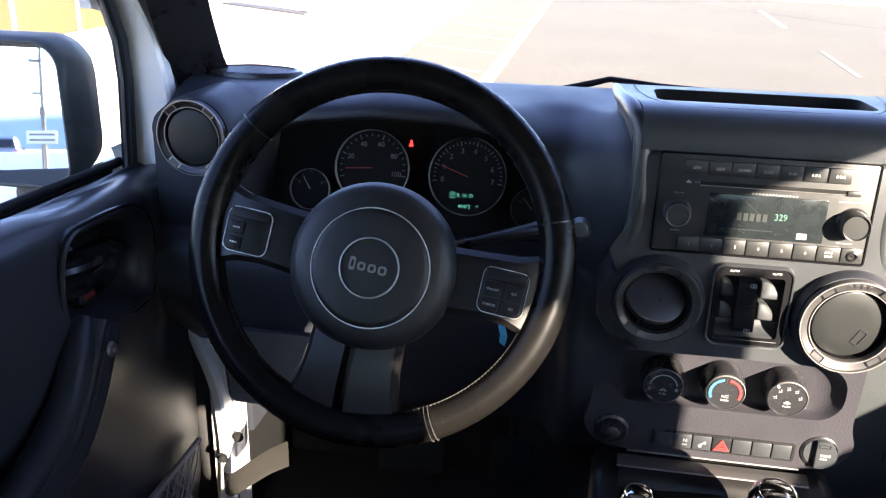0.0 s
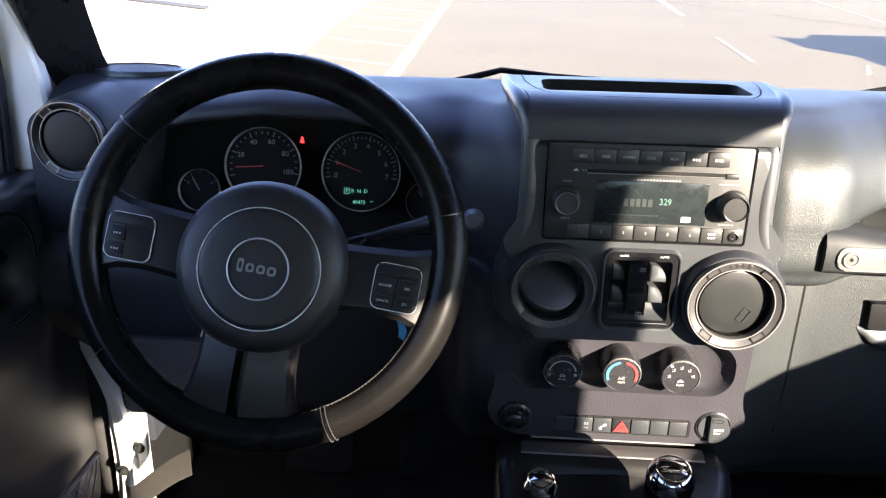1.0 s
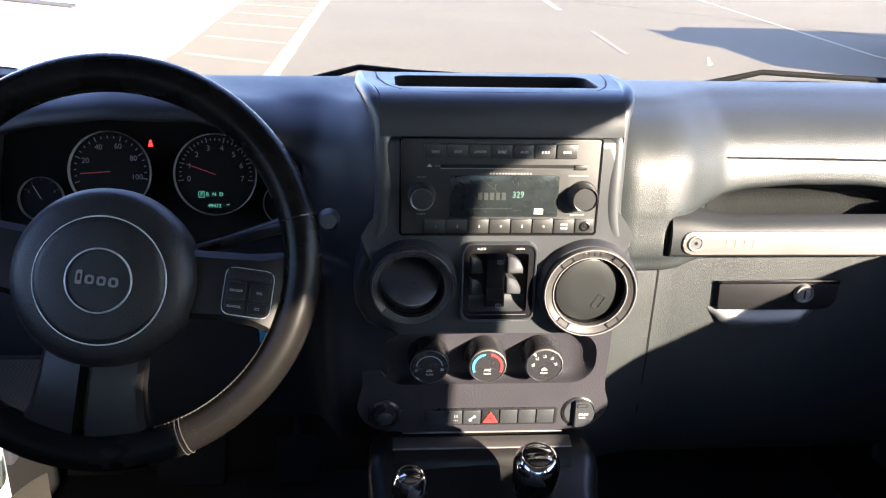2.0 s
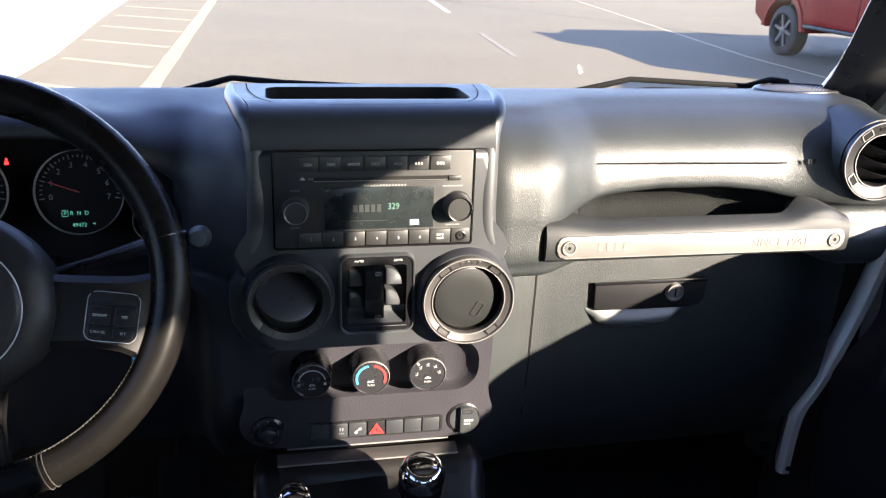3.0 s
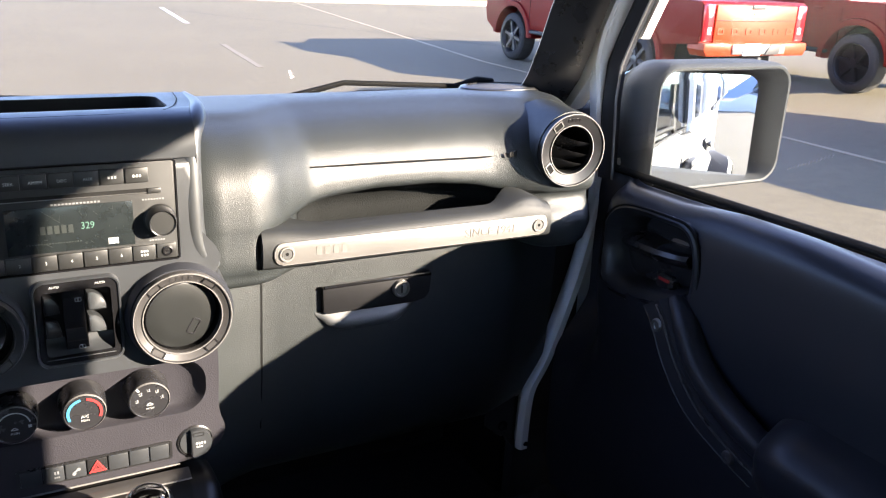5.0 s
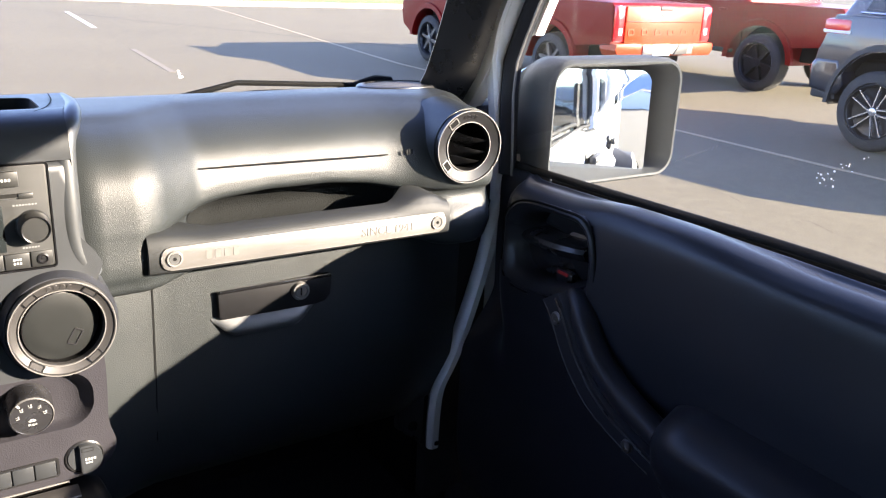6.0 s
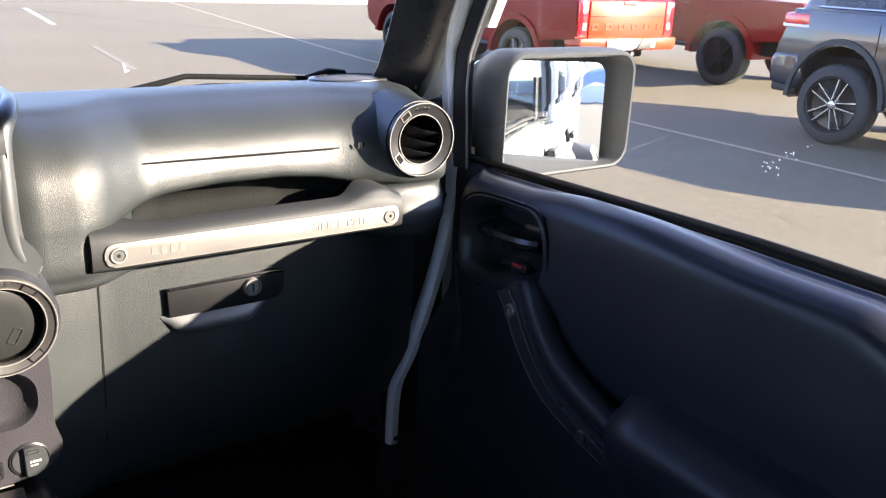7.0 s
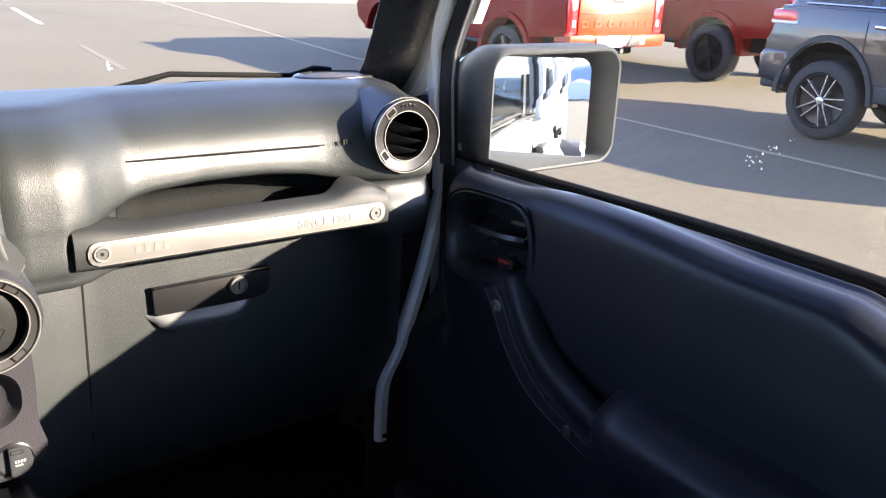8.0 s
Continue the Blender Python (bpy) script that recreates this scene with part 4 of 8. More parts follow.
def driver_hood():
    bm = NB()
    rows = []
    for x in [-0.705 + (0.705 - 0.118) * i / 60 for i in range(61)]:
        r = soft(x, -0.595, -0.555) * (1 - soft(x, -0.235, -0.195))
        zt = lerp_table(x, [(-0.705, 1.425), (-0.60, 1.428), (-0.56, 1.436), (-0.50, 1.452), (-0.42, 1.462), (-0.33, 1.459), (-0.27, 1.446), (-0.23, 1.440), (-0.19, 1.443), (-0.15, 1.452), (-0.118, 1.456)])
        b = lerp_table(x, [(-0.705, 0.05), (-0.60, 0.045), (-0.55, 0.035), (-0.40, 0.025), (-0.25, 0.04), (-0.20, 0.045), (-0.165, 0.022), (-0.140, -0.004), (-0.118, -0.014)])
        face = b
        tuck = soft(-x, 0.56, 0.69)
        well = 0.10 * soft(x, -0.49, -0.45) * (1 - soft(x, -0.22, -0.18))
        q = soft(x, -0.275, -0.20)
        prof = [(0.285, 1.437), (0.235, 1.451), (b + 0.10, max(zt - 0.002 * q, 1.448)), (b + 0.045 + 0.017 * q, zt + 0.002 - 0.006 * q), (b + 0.012 + 0.018 * q, zt - 0.006 - 0.012 * q), (b + 0.012 * q, zt - 0.018 - 0.018 * q),
                (b + 0.012 * r + 0.004 * q, zt - 0.028 - 0.030 * q), (b + 0.095 * r, zt - 0.034 - 0.048 * q), (b + 0.095 * r, 1.40 - 0.06 * q), (b + 0.090 * r, 1.30), (face + 0.002 + 0.02 * r, 1.276),
                (min(face, 0.018) + 0.3 * well, 1.262), (min(face, 0.006) + well, 1.235), (0.008 + well, 1.15 + 0.05 * tuck), (0.05 + well, 1.05 + 0.10 * tuck), (0.13 + well * 0.6, 0.97 + 0.11 * tuck)]
        rows.append([(x, y, z) for y, z in smooth_line(prof, 66)])
    skin(bm, rows)
    part("driver_hood", bm, PLASTIC, dashboard, "smooth black hood over the gauges", sharp=0)


def lower_dash():
    bm = NB()
    rows = []
    for x in np.linspace(0.120, 0.700, 24):
        y = lerp_table(x, [(0.120, 0.030), (0.15, 0.048), (0.18, 0.066), (0.22, 0.078), (0.60, 0.082), (0.70, 0.12)])
        prof = [(y + 0.004, 1.30), (y, 1.26), (y, 1.18), (y + 0.002, 1.10), (y + 0.012, 1.02), (y + 0.05, 0.94), (y + 0.16, 0.90)]
        rows.append([(x, yy, z) for yy, z in smooth_line(prof, 26)])
    skin(bm, rows)
    part("lower_panel", bm, PAD, dashboard, "grained lower dashboard panel", sharp=0)
    bm = NB()
    rows = []
    for z in np.linspace(1.262, 1.03, 10):
        rows.append([(0.2212 - 0.02 * (1.262 - z), 0.0765 + 0.010 * soft(z, 1.14, 1.0), z), (0.2230 - 0.02 * (1.262 - z), 0.0765 + 0.010 * soft(z, 1.14, 1.0), z)])
    skin(bm, rows)
    part("panel_gap", bm, RUBBER, dashboard, "dark gap beside the glove box")
    for s in (-1, 1):
        bm = NB()
        box(bm, 0.02, 0.26, 0.42, Matrix.Translation((s * 0.668, 0.32, 1.10)), 0.006)
        part("end_panel", bm, PLASTIC, dashboard)


passenger_pad()
driver_hood()
lower_dash()


def glove_latch():
    g = thing("glove_box_latch", "black glove box latch with a round lock in the lower dashboard", "latch", (0.38, 0.075, 1.17))
    bm = NB()
    rim = [(-0.079, 0.018), (0.078, 0.020), (0.079, 0.016), (0.077, -0.008), (0.070, -0.017), (0.055, -0.020), (-0.072, -0.019), (-0.078, -0.015)]
    prism(bm, rim, -0.004, 0.006, facing(0.379, 0.076, 1.207), 0.002)
    part("paddle", bm, KEY, g, "dull black paddle")
    bm = NB()
    box(bm, 0.155, 0.004, 0.004, facing(0.379, 0.070, 1.2262), 0.001)
    part("top_edge", bm, GLOSS, g)
    lock = NB()
    lathe(lock, [(0, 0.0035), (0.007, 0.0035), (0.0075, 0.002), (0.009, 0.002), (0.0095, 0.0045), (0.0115, 0.0045), (0.0125, 0.002), (0.0125, -0.004)], facing(0.411, 0.069, 1.211), 28)
    lock = part("lock_barrel", lock, EDGE, g, "grey metal lock")
    slot = NB()
    box(slot, 0.002, 0.011, 0.001, facing(0.411, 0.0652, 1.211))
    part("key_slot", slot, RUBBER, lock)
    # finger scoop below
    bm = NB()
    rows = []
    for f in np.linspace(0, 1, 9):
        w = 0.072 - 0.018 * f ** 2
        rows.append([(0.364 + w * u, 0.0778 - 0.0100 * (math.sin(math.pi / 2 * min(1, f / 0.75)) if f < 0.8 else math.cos(math.pi / 2 * (f - 0.8) / 0.2)) * (1 - u ** 6), 1.190 - 0.031 * f * (1 - 0.45 * u ** 8)) for u in np.linspace(-1, 1, 21)])
    skin(bm, rows)
    part("finger_scoop", bm, SCOOP, g, "rounded grey finger lip")


def grab_handle():
    g = thing("grab_handle", "passenger grab handle with a champagne silver insert", "grab handle", (0.39, 0.0, 1.29))
    bm = NB()
    rows = []
    for x in np.linspace(0.196, 0.588, 40):
        e = soft(x, 0.196, 0.215) * (1 - soft(x, 0.570, 0.588))
        zt = 1.3365 + 0.006 * (1 - soft(x, 0.20, 0.27)) + 0.012 * soft(x, 0.50, 0.55) * (1 - soft(x, 0.56, 0.588))
        zc = 1.3165 - 0.004 * (x - 0.196) / 0.39
        back = 0.009 + 0.046 * (1 - soft(x, 0.20, 0.28)) + 0.035 * soft(x, 0.50, 0.56)
        fr = -0.0262 + 0.0015 * (1 - e) + 0.010 * (x - 0.196) / 0.392
        sec = [(fr, zc - 0.0145), (fr - 0.001, zc), (fr, zc + 0.0125), (fr + 0.004, zt - 0.004), (fr + 0.010, zt), (back, zt + 0.001), (back + 0.004, zt - 0.006), (back + 0.004, zc - 0.010), (back - 0.006, zc - 0.019), (fr + 0.012, zc - 0.021), (fr + 0.003, zc - 0.0185)]
        rows.append([(x, y, z) for y, z in sec])
    skin(bm, rows, wrap=True)
    bm.faces.new([bm.verts.new(p) for p in rows[0]])
    bm.faces.new([bm.verts.new(p) for p in rows[-1]])
    part("bar", bm, GRIP, g, sharp=50)
    tilt = Matrix.Translation((0.394, -0.0205, 1.3135)) @ Matrix.Rotation(radians(1.5), 4, "Z") @ Matrix.Rotation(radians(0.7), 4, "Y") @ FRONT
    bm = NB()
    prism(bm, rounded(0.372, 0.0265, 0.010, 6), -0.002, 0.003, tilt, 0.0015)
    plate = part("silver_insert", bm, SILVER, g, "champagne silver insert plate")
    for u in (-0.172, 0.172):
        bm = NB()
        lathe(bm, [(0.0095, 0.003), (0.0085, 0.0052), (0.0070, 0.0052), (0.0062, 0.0035)], tilt @ Matrix.Translation((u, 0, 0)), 22)
        part("screw_rim", bm, SILVER, plate, "raised screw rim")
        bm = NB()
        lathe(bm, [(0, 0.0036), (0.002, 0.0036), (0.0022, 0.0042), (0.006, 0.0042), (0.0062, 0.003)], tilt @ Matrix.Translation((u, 0, 0)), 18)
        part("screw", bm, STEEL, plate, "recessed steel screw")
        bm = NB()
        prism(bm, [(0.0022 * math.cos(q), 0.0022 * math.sin(q)) for q in (0, 1.047, 2.094, 3.142, 4.189, 5.236)], 0.0040, 0.0045, tilt @ Matrix.Translation((u, 0, 0)))
        part("screw_socket", bm, RUBBER, plate)
    bm = NB()
    bars(bm, 0.042, 0.010, 4, tilt @ Matrix.Translation((-0.118, 0, 0.0032)))
    part("maker_mark", bm, EMBOSS, plate, "plain raised maker mark")
    bm = NB()
    letters(bm, "SINCE 1941", 0.0155, tilt @ Matrix.Translation((0.098, -0.0005, 0.0031)), thick=0.0005)
    part("lettering", bm, EMBOSS, plate, "raised lettering")


def air_vent(x, y, z, r, state, ring_mat, turn=0.0, tip=0.0):
    """A round vent: pod, ring with four notches, and a closed flap or open louvres."""
    v = thing("air_vent", {"closed": "round air vent with its flap closed", "ajar": "round air vent with its flap turned ajar", "open": "round air vent with open louvres"}[state], "air vent", (x, y, z - r), group="dashboard vents")
    m = facing(x, y, z, tip, turn)
    if abs(x) < 0.3:
        m = m @ Matrix.Translation((0, 0, 0.010))
    bm = NB()
    k = 1.0 if x < 0.3 else 0.96
    lathe(bm, [(r * 1.18 * k, -0.085), (r * (1.13 if x < 0.3 else 1.12) * k, -0.03), (r * (1.11 if x < 0.3 else 1.10) * k, -0.010), (r * 1.05, -0.004), (r * 1.0, -0.004)], m, 48)
    part("pod", bm, PAD if x > 0.3 else PLASTIC, v)
    hole = 0.66 if state == "open" else 0.785
    bm = NB()
    lathe(bm, [(r * 1.02, -0.012), (r * 1.02, 0.002), (r * 1.0, 0.0042), (r * 0.975, 0.0042), (r * 0.965, 0.0028), (r * (hole + 0.05), 0.0002), (r * (hole + 0.04), 0.0014), (r * (hole + 0.015), 0.0012), (r * hole, -0.004), (r * hole, -0.007)], m, 64)
    ring = part("ring", bm, ring_mat, v, "satin ring")
    if ring_mat is DARKRING or state == "closed":
        for r0, h in ((1.0, 0.0040), (hole + 0.025, 0.0013)):
            bm = NB()
            lathe(bm, [(r * (r0 + 0.014), h - 0.0012), (r * (r0 + 0.010), h + 0.0006), (r * (r0 - 0.010), h + 0.0006), (r * (r0 - 0.014), h - 0.0012)], m, 64)
            part("bright_edge", bm, EDGE, ring, "thin bright ring edge")
    mid = 0.5 * (hole + 0.05 + 0.965)
    for a in ((128, 216) if state == "open" else (52, 128, 232, 308)):
        bm = NB()
        k = m @ Matrix.Rotation(radians(a), 4, "Z") @ Matrix.Translation((r * mid, 0, 0.0018)) @ Matrix.Rotation(radians(-12), 4, "Y")
        wide = 0.0105 if state == "open" else 0.0078
        framed(bm, rounded(wide, 0.0150, 0.001, 2), rounded(wide - 0.002, 0.0125, 0.0008, 2), -0.002, 0.0012, k)
        part("notch", bm, EDGE if ring_mat is DARKRING else DARKRING, ring, "small moulded notch")
        bm = NB()
        prism(bm, rounded(wide - 0.002, 0.0125, 0.0008, 2), -0.002, 0.0004, k)
        part("notch_face", bm, MATT if state == "open" else ring_mat, ring)
    bm = NB()
    for i in range(4):
        k = m @ Matrix.Rotation(radians(12 - 8 * i), 4, "Z") @ Matrix.Translation((0, r * mid, 0.0016)) @ Matrix.Rotation(radians(18), 4, "X")
        box(bm, 0.0042, 0.0050, 0.0010, k, 0.0002, 1)
    part("maker_mark", bm, ring_mat, ring, "raised maker mark")
    bm = NB()
    lathe(bm, [(r * hole, -0.0055), (r * hole, -0.055), (0, -0.055)], m, 40)
    part("throat", bm, MATT, v)
    if state == "open":
        for h, reach in ((0.40, 0.95), (-0.08, 0.90), (-0.52, 0.80)):
            half = r * hole * math.sqrt(1 - h * h) * 0.98
            bm = NB()
            k = m @ Matrix.Rotation(radians(-17), 4, "Z") @ Matrix.Translation((0, h * r * hole, -0.010)) @ Matrix.Rotation(radians(-24), 4, "X")
            rows = []
            for u in np.linspace(-1, 1, 13):
                t = 0.0010 + 0.0014 * (1 - u * u)
                bow = -0.0035 * (1 - u * u)
                rows.append([k @ Vector((u * half, bow + t, -0.026)), k @ Vector((u * half, bow + t * 1.3, 0.002)), k @ Vector((u * half, bow, 0.006 + 0.004 * (1 - u * u) * reach)), k @ Vector((u * half, bow - t, 0.001)), k @ Vector((u * half, bow - t, -0.026))])
            skin(bm, rows, wrap=True)
            part("louvre", bm, SMOOTH, v, "curved black louvre")
    else:
        bm = NB()
        if state == "ajar":
            k = m @ Matrix.Translation((-0.002, 0.010, -0.006)) @ Matrix.Rotation(radians(-17), 4, "Z") @ Matrix.Rotation(radians(-50), 4, "X")
        elif x > 0:
            k = m @ Matrix.Translation((0, 0, -0.002)) @ Matrix.Rotation(radians(7), 4, "Y") @ Matrix.Rotation(radians(4), 4, "X")
        else:
            k = m @ Matrix.Translation((0, 0, 0.003))
        lathe(bm, [(0, -0.0020), (r * 0.4, -0.0022), (r * 0.70, -0.0030), (r * 0.735, -0.0038), (r * 0.748, -0.0060), (r * 0.74, -0.012), (0, -0.014)], k, 44)
        if state == "ajar":
            lip = NB()
            lathe(lip, [(r * 0.775, -0.0075), (r * 0.71, -0.0105), (r * 0.69, -0.014), (r * 0.68, -0.040)], m, 44)
            part("barrel_lip", lip, SMOOTH, v, "inner lip of the vent barrel")
        flap = part("flap", bm, PLASTIC if state == "ajar" else FLAP, v)
        bm = NB()
        lathe(bm, [(r * 0.728, -0.0032), (r * 0.742, -0.0036), (r * 0.752, -0.0058)], k, 44)
        part("flap_edge", bm, RING if state == "ajar" else SHINY, flap, "polished flap edge")
        if abs(x) < 0.3:
            bm = NB()
            if x > 0:
                framed(bm, rounded(0.010, 0.018, 0.0015, 2), rounded(0.0075, 0.0155, 0.001, 2), -0.004, -0.0012, k @ Matrix.Translation((0.012, -0.014, 0)) @ Matrix.Rotation(radians(-30), 4, "Z"))
            else:
                lathe(bm, [(0, -0.0012), (0.0015, -0.0014), (0.002, -0.003)], k @ Matrix.Translation((0.006, -0.006, 0)), 10)
            part("finger_mark", bm, SHINY, flap, "small moulded finger mark")


glove_latch()
grab_handle()
air_vent(0.6275, 0.007, 1.4020, 0.0486, "open", DARKRING, turn=-3)
air_vent(-0.632, 0.006, 1.406, 0.0440, "closed", DARKRING, turn=-6)
air_vent(-0.0925, -0.047, 1.2772, 0.0438, "ajar", RING)
air_vent(0.1005, -0.047, 1.270, 0.0500, "closed", RING)


def dash_speakers():
    for s in (-1, 1):
        sp = thing("dash_speaker", "oval dashboard speaker with a dark mesh grille", "speaker", (s * 0.635, 0.235, 1.43), group="dashboard speakers")
        m = Matrix.Translation((s * 0.632, 0.208, 1.446)) @ Matrix.Diagonal((1.26, 0.72, 1, 1))
        bm = NB()
        lathe(bm, [(0.056, -0.02), (0.055, 0.006), (0.052, 0.011), (0.047, 0.012), (0.045, 0.009)], m, 40)
        part("bezel", bm, SMOOTH, sp)
        bm = NB()
        lathe(bm, [(0.046, 0.010), (0.03, 0.012), (0, 0.013)], m, 40)
        dome = part("grille", bm, MESH, sp, "grey perforated grille")
        bm = NB()
        for i in range(-10, 11):
            for j in range(-10, 11):
                x, y = i * 0.0042 + (0.0021 if j % 2 else 0), j * 0.0042
                if math.hypot(x, y) < 0.043:
                    lathe(bm, [(0.0014, 0.0), (0, 0.0004)], m @ Matrix.Translation((x, y, 0.0134 - 1.4 * (x * x + y * y))), 6)
        part("holes", bm, RUBBER, dome)


dash_speakers()


# ---- centre stack ----
def stack_outline():
    half = [(0.0, 1.2135), (0.06, 1.213), (0.105, 1.2125), (0.128, 1.216), (0.143, 1.226), (0.1535, 1.245), (0.156, 1.266), (0.154, 1.288), (0.147, 1.306), (0.136, 1.320), (0.128, 1.336), (0.1255, 1.36), (0.125, 1.40), (0.125, 1.437)]
    right = [(x, z) for x, z in half]
    left = [(-x, z) for x, z in half[:0:-1]]
    return right + left


def centre_stack():
    st = thing("centre_stack", "dark grey moulded centre stack of the dashboard", "centre stack", (0, 0.0, 1.20))
    bm = NB()
    m = facing(0, -0.040, 0)
    pts = stack_outline()
    prism(bm, pts, -0.12, 0.0, m, 0.013, 4)
    # openings for the two vents and the switch panel
    front = max((f for f in bm.faces if f.normal.y < -0.9 or f.normal.y > 0.9), key=lambda f: f.calc_area() - 10 * f.calc_center_median().y)
    edges = list(front.edges)
    bmesh.ops.delete(bm, geom=[front], context="FACES_ONLY")
    circle = lambda x, z, r: [(x + r * math.cos(2 * math.pi * i / 28), z + r * math.sin(2 * math.pi * i / 28)) for i in range(28)]
    for hole in (circle(-0.0925, 1.2772, 0.0385), circle(0.1005, 1.270, 0.0430), rounded(0.074, 0.084, 0.007, 5, 0.0015, 1.2765)):
        vs = [bm.verts.new((x, -0.040, z)) for x, z in hole]
        edges += [bm.edges.new((a, b)) for a, b in zip(vs, vs[1:] + vs[:1])]
    bmesh.ops.triangle_fill(bm, edges=edges, use_beauty=True)
    part("bezel", bm, STACK, st, sharp=30)
    # brow that rolls back to the top
    bm = NB()
    prof = smooth_line([(-0.0400, 1.4365), (-0.0395, 1.450), (-0.034, 1.464), (-0.020, 1.4745), (0.0, 1.4775), (0.016, 1.4775)], 14)
    rows, rim_l, rim_r = [], [], []
    for y, z in prof + [(0.07, 1.476), (0.13, 1.4745)]:
        w = 0.126 + 0.022 * soft(y, -0.03, 0.10)
        rows.append([(u * w, y, z) for u in (-1, -0.97, -0.6, 0, 0.6, 0.97, 1)] if y <= 0.017 else [(u * w, y, z - 0.02) for u in (-1, -0.97, -0.6, 0, 0.6, 0.97, 1)])
        rim_l.append((-w, y, z))
        rim_r.append((w, y, z))
    skin(bm, rows)
    for rim in (rim_l, rim_r):
        s = 1 if rim is rim_r else -1
        skin(bm, [[p, (s * 0.126 + (p[0] - s * 0.126) * 0.5, p[1] + 0.004, p[2] - 0.022), (s * 0.124, max(p[1], -0.03) + 0.01, 1.38)] for p in rim])
    part("brow", bm, STACK, st, "smooth rolled brow", sharp=35)
    # flat top round the tray
    top = rounded(0.222, 0.088, 0.016, 6, 0.001, 0.060)
    outer = []
    for x, y in top:
        yo = 0.016 if y < 0.030 else (0.130 if y > 0.09 else y)
        wo = 0.126 + 0.022 * soft(yo, -0.03, 0.10)
        outer.append((max(-wo, min(wo, x * 1.36)), yo))
    bm = NB()
    skin(bm, [[(x, y, 1.430) for x, y in outer], [(x, y, 1.4770 - 0.025 * max(0, y - 0.03)) for x, y in outer], [(x, y, 1.4770 - 0.025 * max(0, y - 0.03)) for x, y in top], [(x, y, 1.473) for x, y in top]], wrap=True)
    part("top_frame", bm, STACK, st)
    bm = NB()
    loops = [[(0.001 + (x - 0.001) * k, 0.06 + (y - 0.06) * k, z) for x, y in top] for k, z in ((1.0, 1.4745), (0.985, 1.466), (0.95, 1.435), (0.92, 1.432))]
    skin(bm, loops, wrap=True)
    bm.faces.new([bm.verts.new(p) for p in loops[-1]])
    part("storage_tray", bm, RUBBER, st, "black rubber lined tray")
    bm = NB()
    seam = smooth_line([(-0.132, 0.112), (-0.127, 0.06), (-0.112, 0.012), (-0.085, -0.006), (0.0, -0.009), (0.085, -0.006), (0.112, 0.012), (0.128, 0.06), (0.133, 0.112)], 48)
    rows = []
    for x, y in seam:
        z = 1.4778 if y > 0.0 else 1.4774 - 0.06 * abs(y)
        rows.append([(x * 0.994, y + 0.0008, z), (x * 1.004, y - 0.0008, z - 0.0002)])
    skin(bm, rows)
    part("tray_seam", bm, RUBBER, st, "thin dark seam")
    # rolled side edges
    for s in (-1, 1):
        bm = NB()
        line = smooth_line([(s * 0.150, 0.13, 1.470), (s * 0.147, 0.06, 1.472), (s * 0.136, 0.0, 1.470), (s * 0.124, -0.024, 1.450), (s * 0.1215, -0.0310, 1.40), (s * 0.1235, -0.0310, 1.345), (s * 0.138, -0.028, 1.312)], 30)
        tube(bm, line, [0.005 + 0.0055 * min(1, i / 12) for i in range(30)], 14)
        part("side_roll", bm, SCOOP, st, "rolled edge of the stack")


